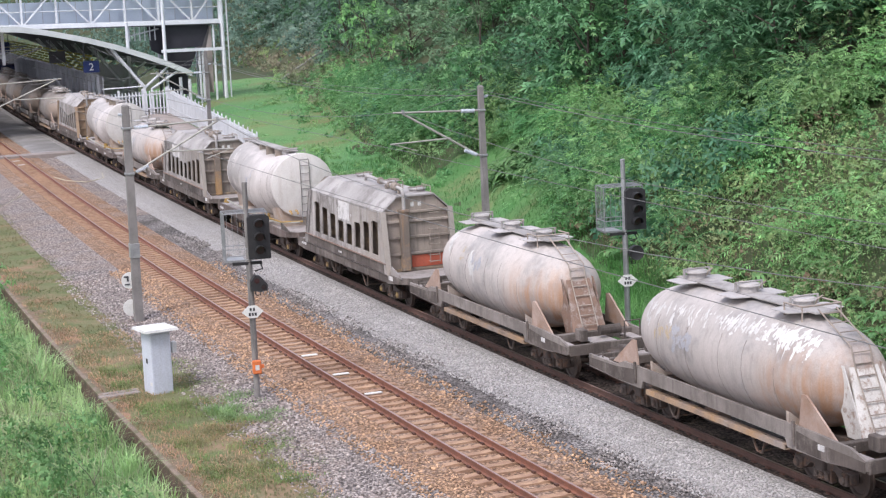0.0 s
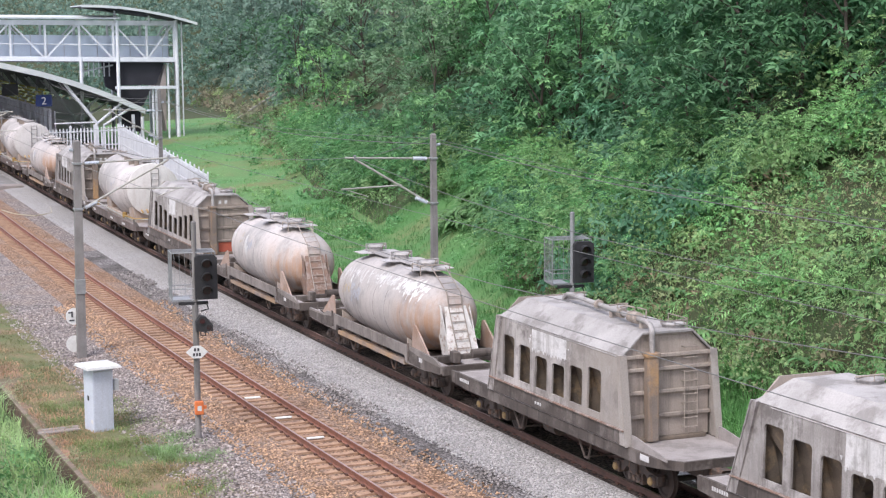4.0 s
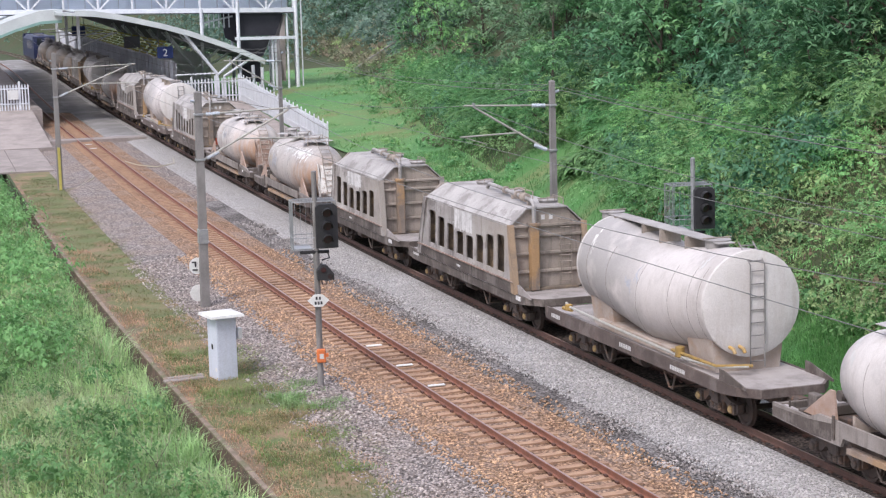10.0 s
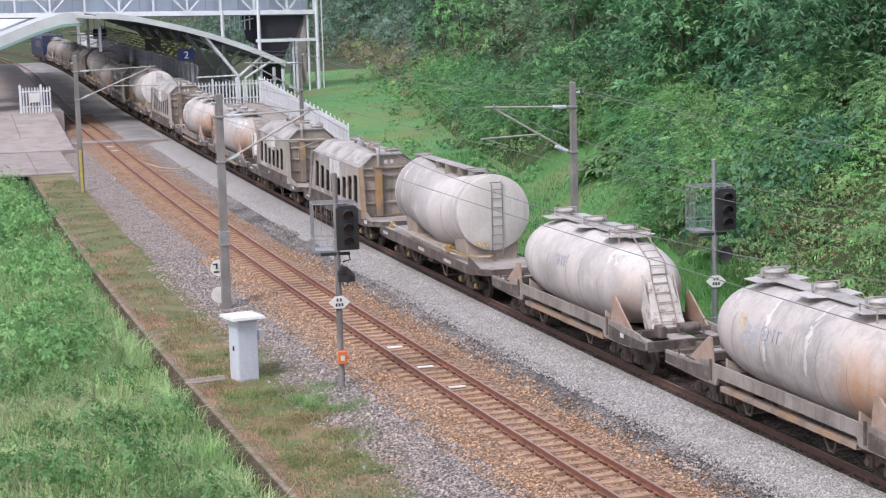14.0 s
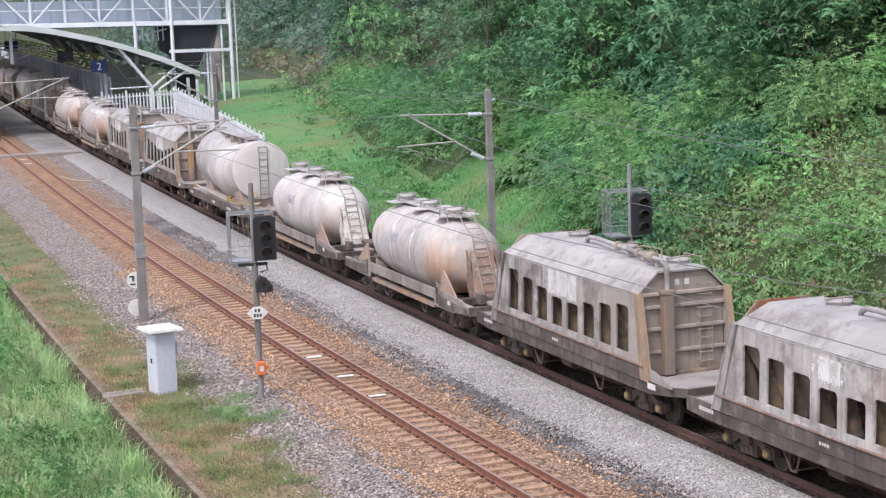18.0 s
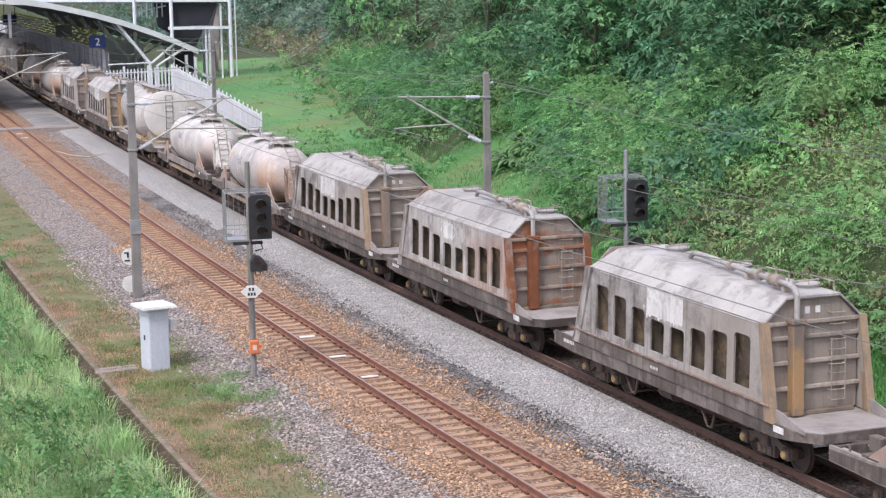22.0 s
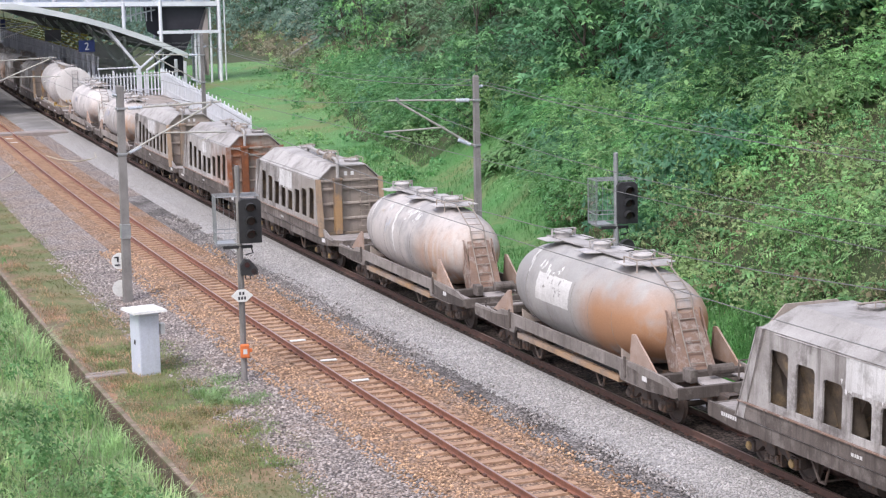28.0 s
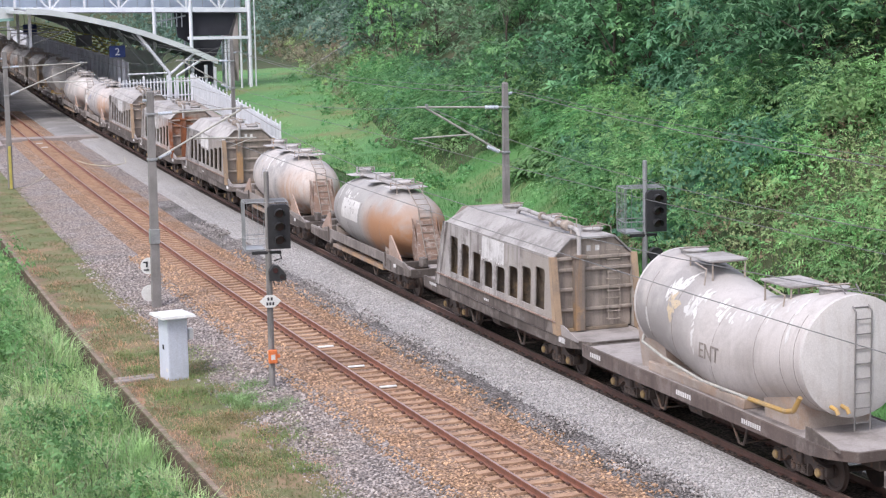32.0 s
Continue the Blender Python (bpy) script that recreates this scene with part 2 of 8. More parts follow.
M_RUSTEND = material("brown_end_plate_patched_with_rust", (0.37, 0.315, 0.275), (0.27, 0.215, 0.185), 1.0, 0.9, stain=(0.31, 0.11, 0.045), stain_scale=0.8, stain_amount=0.9, streak=(0.15, 0.09, 0.065))
M_HOPROOF = material("cement_caked_roof", (0.43, 0.41, 0.405), (0.31, 0.295, 0.288), 0.7, 0.9, stain=(0.17, 0.155, 0.145), stain_amount=0.6, vary=0.08)
M_HOPEND = material("brown_grimed_end_plate", (0.385, 0.33, 0.29), (0.275, 0.235, 0.205), 1.2, 0.85, stain=(0.42, 0.36, 0.31), stain_amount=0.45, streak=(0.10, 0.085, 0.08), vary=0.15)
M_HOPPOST = material("tan_rust_post", (0.38, 0.275, 0.185), (0.30, 0.215, 0.15), 1.6, 0.85, stain=(0.22, 0.18, 0.15), stain_amount=0.6, streak=(0.16, 0.12, 0.10), vary=0.12)
M_RUST = material("heavy_brown_rust", (0.26, 0.09, 0.038), (0.16, 0.062, 0.034), 1.8, 0.92, stain=(0.30, 0.27, 0.25), stain_amount=0.55, streak=(0.14, 0.07, 0.04))
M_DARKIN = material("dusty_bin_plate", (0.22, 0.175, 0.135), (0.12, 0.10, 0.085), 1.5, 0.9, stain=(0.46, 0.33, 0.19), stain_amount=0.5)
M_TANK = material("dusty_white_tank", (0.53, 0.485, 0.465), (0.41, 0.385, 0.375), 0.5, 0.6, stain=(0.28, 0.27, 0.27), stain_scale=0.5, stain_amount=0.7, streak=(0.27, 0.24, 0.225), streak_amount=0.5, rear=(0.43, 0.245, 0.145), bump=0.06, rear_from=-1.5, rear_to=-3.0, rear_top=3.1, rear_runs=True)
M_TANKRUST = material("dusty_tank_with_orange_rear", (0.40, 0.385, 0.375), (0.31, 0.30, 0.295), 0.6, 0.65, stain=(0.24, 0.235, 0.235), stain_scale=0.8, stain_amount=0.6, streak=(0.32, 0.29, 0.27), streak_amount=0.45, rear=(0.38, 0.185, 0.085), bump=0.06, rear_from=-0.5, rear_to=-1.9)
M_TANKPALE = material("pale_pinkish_tank_paint", (0.60, 0.565, 0.55), (0.50, 0.465, 0.45), 0.5, 0.6, stain=(0.36, 0.345, 0.345), stain_scale=0.5, stain_amount=0.6, streak=(0.33, 0.29, 0.27), streak_amount=0.4, bump=0.06, rear=(0.46, 0.33, 0.27), rear_from=-3.0, rear_to=-3.8, rear_top=2.8, rear_runs=True)
# Darker tank skin: the station roof's shade is put into the colour.
M_TANKSHADE = material("roof_shaded_grey_brown_tank", (0.34, 0.315, 0.30), (0.25, 0.23, 0.22), 0.5, 0.65, stain=(0.19, 0.17, 0.16), stain_scale=0.6, stain_amount=0.7, streak=(0.2, 0.17, 0.15), streak_amount=0.5, bump=0.06, rear=(0.30, 0.235, 0.19), rear_from=-1.0, rear_to=-3.0)
M_TANKT = material("off_white_tank_paint", (0.52, 0.49, 0.48), (0.42, 0.40, 0.395), 0.6, 0.5, stain=(0.36, 0.345, 0.345), stain_scale=0.6, stain_amount=0.45, streak=(0.34, 0.31, 0.295), streak_amount=0.35, bump=0.05)
# Tank ends whiter than the drum: brightness towards the sky is coloured in.
M_CAPBRIGHT = material("sky_bright_tank_end", (0.66, 0.635, 0.62), (0.57, 0.545, 0.53), 0.7, 0.55, stain=(0.46, 0.42, 0.40), stain_scale=0.9, stain_amount=0.35, streak=(0.44, 0.38, 0.35), streak_amount=0.4, bump=0.03)
M_SADDLE = material("dusty_saddle_plate", (0.47, 0.405, 0.365), (0.36, 0.295, 0.25), 1.5, 0.8, stain=(0.40, 0.26, 0.17), stain_amount=0.5)
M_WING = material("pinkish_brown_saddle_paint", (0.45, 0.345, 0.295), (0.35, 0.255, 0.21), 1.4, 0.8, stain=(0.30, 0.16, 0.09), stain_amount=0.5, streak=(0.26, 0.18, 0.14), streak_amount=0.4)
M_BROWNPLATE = material("brown_grimed_plate", (0.26, 0.17, 0.13), (0.19, 0.13, 0.105), 2, 0.85, stain=(0.5, 0.45, 0.42), stain_scale=4, stain_amount=0.45)
M_SILL = material("grimed_brown_grey_sill", (0.14, 0.117, 0.105), (0.078, 0.064, 0.057), 0.9, 0.8, stain=(0.32, 0.285, 0.265), stain_amount=0.4, streak=(0.05, 0.041, 0.037), streak_amount=0.8, vary=0.15)
M_SILLPALE = material("cement_dusted_sill", (0.33, 0.295, 0.275), (0.21, 0.185, 0.17), 0.9, 0.8, stain=(0.125, 0.105, 0.095), stain_amount=0.5, streak=(0.10, 0.085, 0.075), vary=0.12)
M_SCREEN = material("pale_blue_screen", (0.80, 0.86, 0.95), (0.66, 0.73, 0.83), 0.35, 0.3, 0, 0.02)
M_GREENEDGE = material("green_roof_edge", (0.25, 0.42, 0.38), (0.20, 0.35, 0.32), 0.7, 0.5)
M_DECK = material("cement_dusted_deck", (0.38, 0.345, 0.335), (0.29, 0.265, 0.255), 1.2, 0.9, stain=(0.2, 0.175, 0.165), stain_amount=0.45)
M_BOGIE = material("oily_bogie_steel", (0.10, 0.078, 0.068), (0.055, 0.046, 0.042), 4, 0.7, 0.1, stain=(0.20, 0.115, 0.075), stain_scale=4, stain_amount=0.6)
M_WHEEL = material("brown_wheel_steel", (0.085, 0.06, 0.05), (0.055, 0.045, 0.04), 5, 0.6, 0.3)
M_FLAKE = material("flaking_white_paint", (0.66, 0.65, 0.64), (0.56, 0.55, 0.54), 3, 0.6, 0, 0.1)
M_PATCH = material("whitewash_patch", (0.72, 0.71, 0.71), (0.62, 0.61, 0.61), 1.3, 0.85, stain=(0.28, 0.265, 0.255), stain_scale=3.0, stain_amount=0.5, streak=(0.24, 0.22, 0.21), streak_amount=0.6)
M_CAP = material("tan_axle_cap_paint", (0.36, 0.25, 0.11), (0.22, 0.15, 0.08), 8, 0.7)
M_YPIPE = material("worn_yellow_pipe_paint", (0.50, 0.31, 0.09), (0.42, 0.30, 0.16), 5, 0.6)
M_OLDYELLOW = material("faded_yellow_emblem_paint", (0.52, 0.42, 0.28), (0.47, 0.40, 0.33), 6, 0.7)
M_OLDBLUE = material("faded_blue_emblem_paint", (0.40, 0.415, 0.47), (0.44, 0.43, 0.45), 5, 0.7)
M_WORNPATCH = material("worn_white_patch_paint", (0.68, 0.665, 0.655), (0.58, 0.565, 0.555), 1.2, 0.65, stain=(0.42, 0.40, 0.39), stain_scale=2.5, stain_amount=0.4, streak=(0.42, 0.40, 0.39), streak_amount=0.35)
M_TANKTWO = material("grey_front_pinkish_rear_tank_paint", (0.60, 0.56, 0.545), (0.50, 0.465, 0.45), 0.6, 0.6, stain=(0.40, 0.365, 0.35), stain_scale=0.6, stain_amount=0.5, streak=(0.34, 0.30, 0.28), streak_amount=0.35, rear=(0.32, 0.305, 0.30), rear_from=-0.9, rear_to=1.2, rear_top=9.0, bump=0.05)
M_HOSE = material("pale_beige_hose", (0.56, 0.50, 0.38), None, 5, 0.6)
M_REDP = material("faded_red_paint", (0.50, 0.12, 0.07), (0.42, 0.11, 0.07), 4, 0.7)
M_BLUE = material("dark_blue_loco_paint", (0.018, 0.027, 0.085), (0.015, 0.02, 0.05), 2, 0.5)
M_GLASS = material("dark_cab_glass", (0.02, 0.025, 0.03), None, 4, 0.1, 0, 0.0)
M_STATION = material("station_white_steel", (0.70, 0.72, 0.76), (0.58, 0.60, 0.65), 1.0, 0.5, 0, 0.05)
M_ROOFMETAL = material("pale_roof_sheet", (0.62, 0.66, 0.66), (0.52, 0.56, 0.57), 0.6, 0.5, 0.1, 0.05)
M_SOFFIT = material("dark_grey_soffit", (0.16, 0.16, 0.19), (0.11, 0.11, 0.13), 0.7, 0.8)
M_WALLGREY = material("grey_slat_wall", (0.70, 0.70, 0.74), (0.58, 0.58, 0.62), 1.2, 0.7)
M_SIGNBLUE = material("blue_sign", (0.02, 0.04, 0.16), None, 4, 0.5)
M_DIRT = material("bare_path_soil", (0.20, 0.145, 0.10), (0.15, 0.125, 0.075), 0.8, 0.95, stain=(0.36, 0.205, 0.13), stain_scale=0.6, stain_amount=0.7, grain=14, bump=0.7, vary=0)
M_GROUND = material("grassy_ground", (0.045, 0.075, 0.03), (0.065, 0.075, 0.035), 0.3, 0.95, grain=25, bump=0.6, vary=0, stain=(0.075, 0.055, 0.035), stain_scale=0.25, stain_amount=0.5)
M_KERB = material("rust_stained_kerb", (0.17, 0.11, 0.085), (0.10, 0.07, 0.055), 2, 0.95, stain=(0.05, 0.055, 0.03), stain_amount=0.6)
M_BARK = material("grey_brown_bark", (0.11, 0.09, 0.075), (0.07, 0.058, 0.05), 3, 0.95, bump=0.6)
M_LEAF_DARK = foliage("dark_broad_leaves", (0.068, 0.18, 0.09), (0.16, 0.325, 0.155))
M_LEAF_MID = foliage("mid_green_leaves", (0.092, 0.252, 0.104), (0.185, 0.362, 0.149))
M_LEAF_LIGHT = foliage("light_green_leaves", (0.165, 0.33, 0.125), (0.25, 0.40, 0.165), 0.3, (0.34, 0.31, 0.2), 0.3)
M_LEAF_BLUE = foliage("blue_green_leaves", (0.075, 0.205, 0.12), (0.15, 0.31, 0.175))
M_LEAF_YELLOW = foliage("yellow_green_leaves", (0.24, 0.44, 0.165), (0.155, 0.375, 0.13), 0.25, (0.31, 0.36, 0.2), 0.35)
M_SHRUB = foliage("hillside_shrub_leaves", (0.105, 0.305, 0.118), (0.225, 0.42, 0.172), 0.22, (0.34, 0.34, 0.21), 0.3)
M_WITHERED = foliage("withered_leaves", (0.30, 0.22, 0.15), (0.36, 0.31, 0.2), 0.4)
M_WEED = foliage("weed_leaves", (0.135, 0.31, 0.11), (0.245, 0.44, 0.175), 0.4)
M_FERN = foliage("fern_fronds", (0.18, 0.34, 0.135), (0.13, 0.275, 0.115), 0.3)
M_GRASS = foliage("tall_grass_blades", (0.40, 0.545, 0.25), (0.26, 0.44, 0.18), 0.35, (0.46, 0.45, 0.28), 0.6)
M_STALK = foliage("dry_grass_stalks", (0.46, 0.50, 0.30), (0.52, 0.49, 0.33), 0.5)
M_LAWN = foliage("field_grass_blades", (0.095, 0.275, 0.08), (0.145, 0.30, 0.10), 0.2)
M_PATHGRASS = foliage("thin_path_grass", (0.15, 0.19, 0.075), (0.20, 0.215, 0.095), 0.5, (0.42, 0.28, 0.17), 0.5)
M_STONE_OLD = material("old_loose_stone", (0.44, 0.39, 0.37), (0.24, 0.21, 0.20), 2.0, 0.9, grain=60, island=0.6, vary=0)
M_STONE_RUST = material("rusty_loose_stone", (0.50, 0.33, 0.21), (0.33, 0.21, 0.14), 2.0, 0.9, grain=60, island=0.6, vary=0)
M_STONE_PALE = material("pale_loose_stone", (0.51, 0.49, 0.485), (0.40, 0.385, 0.38), 2.0, 0.85, grain=60, island=0.25, vary=0)
M_STONE_DARK = material("dark_loose_stone", (0.36, 0.33, 0.32), (0.21, 0.19, 0.18), 2.0, 0.85, grain=60, island=0.6, vary=0)
M_LEAF_PALE = foliage("pale_olive_leaves", (0.333, 0.446, 0.195), (0.243, 0.387, 0.159), 0.4, (0.342, 0.314, 0.199), 0.6)
M_FIELD = material("short_field_grass", (0.085, 0.225, 0.08), (0.135, 0.245, 0.09), 0.15, 0.95, grain=9, bump=0.8, vary=0, stain=(0.20, 0.18, 0.085), stain_scale=0.09, stain_amount=0.8)
M_SEAM = material("dark_seam_grime", (0.27, 0.24, 0.22), (0.20, 0.175, 0.16), 4, 0.8)
M_CHANNEL = material("rust_and_grey_channel_beam", (0.40, 0.255, 0.14), (0.30, 0.25, 0.22), 0.9, 0.85, stain=(0.18, 0.14, 0.12), stain_scale=1.5, stain_amount=0.6)
M_SILLBROWN = material("dark_brown_grimed_sill", (0.145, 0.11, 0.098), (0.095, 0.075, 0.068), 0.8, 0.8, stain=(0.27, 0.235, 0.22), stain_amount=0.4, streak=(0.07, 0.055, 0.05), vary=0.1)
M_BLUEGREY_INK = material("faded_blue_grey_lettering", (0.38, 0.39, 0.48), (0.44, 0.43, 0.47), 6, 0.7)
# Near-black that stands for the shade under the stairs and their roof.
M_SHADEBLACK = material("near_black_shade", (0.035, 0.035, 0.045), (0.024, 0.024, 0.032), 0.7, 0.8)
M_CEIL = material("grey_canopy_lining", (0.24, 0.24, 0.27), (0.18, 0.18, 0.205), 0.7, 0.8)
sn_ = M_SCREEN.node_tree
sheer = sn_.nodes.new("ShaderNodeBsdfTranslucent")
sheer.inputs[0].default_value = (0.72, 0.79, 0.88, 1)
blend = sn_.nodes.new("ShaderNodeMixShader")
blend.inputs[0].default_value = 0.45
sn_.links.new(sn_.nodes["Principled BSDF"].outputs[0], blend.inputs[1])
sn_.links.new(sheer.outputs[0], blend.inputs[2])
sn_.links.new(blend.outputs[0], sn_.nodes["Material Output"].inputs[0])
M_FOOTGRASS = foliage("low_green_brown_grass", (0.20, 0.31, 0.105), (0.29, 0.31, 0.14), 0.8, (0.36, 0.22, 0.14), 0.9)
M_TURF = material("worn_olive_turf", (0.175, 0.165, 0.085), (0.115, 0.145, 0.055), 0.7, 0.95, stain=(0.26, 0.175, 0.11), stain_scale=0.5, stain_amount=0.85, grain=16, bump=0.9, vary=0)
M_DRYGRASS = foliage("dry_orange_grass", (0.46, 0.28, 0.18), (0.38, 0.27, 0.17), 0.7)
M_FIELDGRASS = foliage("duller_field_grass", (0.15, 0.35, 0.13), (0.21, 0.37, 0.15), 0.15, (0.27, 0.24, 0.12), 0.6)
M_KERBTOP = material("worn_kerb_top", (0.27, 0.21, 0.165), (0.17, 0.13, 0.10), 2.5, 0.95, stain=(0.10, 0.11, 0.05), stain_scale=1.5, stain_amount=0.7)
M_DUCT = material("grey_duct_with_tan_rust", (0.25, 0.205, 0.175), (0.18, 0.15, 0.13), 1.2, 0.85, stain=(0.42, 0.26, 0.13), stain_scale=0.55, stain_amount=0.9, streak=(0.36, 0.22, 0.12), streak_amount=0.7, vary=0.1)
M_VERGE = material("green_verge_grass", (0.075, 0.21, 0.062), (0.11, 0.22, 0.075), 0.4, 0.95, grain=9, bump=0.9, vary=0, stain=(0.24, 0.21, 0.11), stain_scale=0.25, stain_amount=0.5)
M_TUBE = material("weathered_beige_tube", (0.47, 0.46, 0.42), (0.36, 0.35, 0.32), 4, 0.55, 0.2, 0.05)
M_FLAKEPLATE = material("flaking_white_over_brown_plate", (0.62, 0.60, 0.58), (0.50, 0.475, 0.455), 1.5, 0.75, stain=(0.26, 0.175, 0.135), stain_scale=4.0, stain_amount=0.85)
M_LEAF_GREY = foliage("grey_green_leaves", (0.16, 0.30, 0.165), (0.235, 0.37, 0.21), 0.4)
# Distance haze is put into this leaf colour: paler and bluer.
M_LEAF_HAZE = foliage("haze_tinted_leaves", (0.125, 0.225, 0.18), (0.215, 0.315, 0.245), 0.09)
M_EARTHSCRUB = foliage("grey_brown_scrub", (0.27, 0.225, 0.165), (0.21, 0.245, 0.15), 0.25)
M_CONCRETE_GREY = material("weathered_concrete_pole", (0.34, 0.335, 0.32), (0.27, 0.265, 0.25), 2.0, 0.85)

# ---- mesh helpers ----


class Shape:
    """Collects vertices and faces."""

    def __init__(self):
        self.v, self.f = [], []

    def add(self, vs, fs):
        k = len(self.v)
        self.v += [tuple(p) for p in vs]
        self.f += [tuple(i + k for i in q) for q in fs]
        return self

    def box(self, x0, x1, y0, y1, z0, z1, b=0.0):
        if b <= 0:
            vs = [(x, y, z) for z in (z0, z1) for y in (y0, y1) for x in (x0, x1)]
            return self.add(vs, [(0, 2, 3, 1), (4, 5, 7, 6), (0, 1, 5, 4), (2, 6, 7, 3), (0, 4, 6, 2), (1, 3, 7, 5)])
        vs, ix = [], {}
        for sx in (0, 1):
            for sy in (0, 1):
                for sz in (0, 1):
                    p = [(x0, x1)[sx], (y0, y1)[sy], (z0, z1)[sz]]
                    inn = [(b, -b)[sx], (b, -b)[sy], (b, -b)[sz]]
                    for a in range(3):
                        ix[sx, sy, sz, a] = len(vs)
                        vs.append(tuple(p[i] + (0 if i == a else inn[i]) for i in range(3)))
        fs = []
        for a in range(3):
            u, w = [i for i in range(3) if i != a]
            for s in (0, 1):
                q = []
                for su, sw in ((0, 0), (1, 0), (1, 1), (0, 1)):
                    k = [0, 0, 0]
                    k[a], k[u], k[w] = s, su, sw
                    q.append(ix[k[0], k[1], k[2], a])
                fs.append(tuple(q))
            for su in (0, 1):
                for sw in (0, 1):
                    k0, k1 = [0, 0, 0], [0, 0, 0]
                    k0[u] = k1[u] = su
                    k0[w] = k1[w] = sw
                    k1[a] = 1
                    fs.append((ix[(*k0, u)], ix[(*k1, u)], ix[(*k1, w)], ix[(*k0, w)]))
        for sx in (0, 1):
            for sy in (0, 1):
                for sz in (0, 1):
                    fs.append(tuple(ix[sx, sy, sz, a] for a in range(3)))
        return self.add(vs, fs)

    def prism(self, poly, axis, a, b):
        """poly: 2D points in the plane across axis ('x': (y, z), 'y': (x, z), 'z': (x, y)), drawn out from a to b."""
        def p3(q, s):
            return {"x": (s, q[0], q[1]), "y": (q[0], s, q[1]), "z": (q[0], q[1], s)}[axis]
        n = len(poly)
        vs = [p3(q, a) for q in poly] + [p3(q, b) for q in poly]
        return self.add(vs, [tuple(range(n)), tuple(range(2 * n - 1, n - 1, -1))] + [(i, i + n, (i + 1) % n + n, (i + 1) % n) for i in range(n)])

    def tube(self, pts, r, n=8, r1=None, radii=None):
        pts = [Vector(p) for p in pts]
        rings = []
        for i, p in enumerate(pts):
            d = (pts[min(i + 1, len(pts) - 1)] - pts[max(i - 1, 0)]).normalized()
            u = d.orthogonal().normalized() if i == 0 else (rings[-1][1] - d * rings[-1][1].dot(d)).normalized()
            w = d.cross(u)
            rr = radii[i] if radii else r if r1 is None else r + (r1 - r) * i / (len(pts) - 1)
            rings.append(([p + (u * math.cos(2 * math.pi * k / n) + w * math.sin(2 * math.pi * k / n)) * rr for k in range(n)], u))
        vs = [q for ring, _ in rings for q in ring]
        fs = [tuple(range(n)), tuple(range(len(vs) - 1, len(vs) - n - 1, -1))]
        for i in range(len(pts) - 1):
            fs += [(i * n + k, (i + 1) * n + k, (i + 1) * n + (k + 1) % n, i * n + (k + 1) % n) for k in range(n)]
        return self.add(vs, fs)

    def lathe(self, prof, n=32, axis="y", c=(0, 0, 0)):
        """prof: (along, radius) from one end to the other; turned round the axis through c."""
        vs, fs = [], []
        for s, r in prof:
            for k in range(n):
                a = 2 * math.pi * k / n
                q = (r * math.cos(a), r * math.sin(a))
                vs.append({"y": (c[0] + q[0], c[1] + s, c[2] + q[1]), "z": (c[0] + q[0], c[1] + q[1], c[2] + s), "x": (c[0] + s, c[1] + q[0], c[2] + q[1])}[axis])
        m = len(prof)
        for i in range(m - 1):
            fs += [(i * n + k, i * n + (k + 1) % n, (i + 1) * n + (k + 1) % n, (i + 1) * n + k) for k in range(n)]
        fs += [tuple(range(n)), tuple(range((m - 1) * n, m * n))]
        return self.add(vs, fs)


MESHES = {}


def part(name, make, mat, parent=None, label="", key=None, loc=(0, 0, 0), smooth=False, kind="", weld=False):
    """Links a Shape (or what makes one) as ONE mesh object under its thing. Alike parts share a mesh by key."""
    mk = (key, mat.name) if key else None
    me = MESHES.get(mk) if mk else None
    if me is None:
        sh = make() if callable(make) else make
        me = bpy.data.meshes.new(name)
        me.from_pydata(sh.v, [], sh.f)
        bm = bmesh.new()
        bm.from_mesh(me)
        if weld:
            bmesh.ops.remove_doubles(bm, verts=bm.verts, dist=0.004)
        bmesh.ops.recalc_face_normals(bm, faces=bm.faces)
        if smooth:
            for q in bm.faces:
                q.smooth = True
            for e in bm.edges:
                if len(e.link_faces) == 2 and e.calc_face_angle(0) > radians(35):
                    e.smooth = False
        bm.to_mesh(me)
        bm.free()
        me.materials.append(mat)
        if mk:
            MESHES[mk] = me
    ob = new(name, me)
    ob.parent = parent
    ob.location = loc
    return tagged(ob, label, "", "", kind)


def thing(name, label, category, group="", kind="", at=None):
    ob = new(name)
    ob.empty_display_size = 0.3
    if at is not None:
        ob.matrix_world = at
    return tagged(ob, label, category, group, kind)


def quads(name, verts, mat, parent=None, label="", category="", kind="", group=""):
    """A mesh of loose quads from an array of shape (n, 4, 3)."""
    n = len(verts)
    me = bpy.data.meshes.new(name)
    me.vertices.add(4 * n)
    me.vertices.foreach_set("co", np.ascontiguousarray(verts, dtype=np.float32).ravel())
    me.loops.add(4 * n)
    me.loops.foreach_set("vertex_index", np.arange(4 * n, dtype=np.int32))
    me.polygons.add(n)
    me.polygons.foreach_set("loop_start", np.arange(0, 4 * n, 4, dtype=np.int32))
    me.update(calc_edges=True)
    me.materials.append(mat)
    ob = new(name, me)
    ob.parent = parent
    return tagged(ob, label, category, group, kind)


# ---- the line of the tracks ----
FAR = 5.6          # the far track's middle, to the right of the near one's
BED = -0.45        # formation level; the rail heads run at 0


def line_x(y):
    y = min(max(y, -60.0), 420.0)
    v = y - 40.0
    return 15.394 + 0.000495 * v * v - 0.00000174 * v ** 3 + 0.000385 * max(0.0, y - 150.0) ** 2


def heading(y):
    return line_x(y + 0.5) - line_x(y - 0.5)


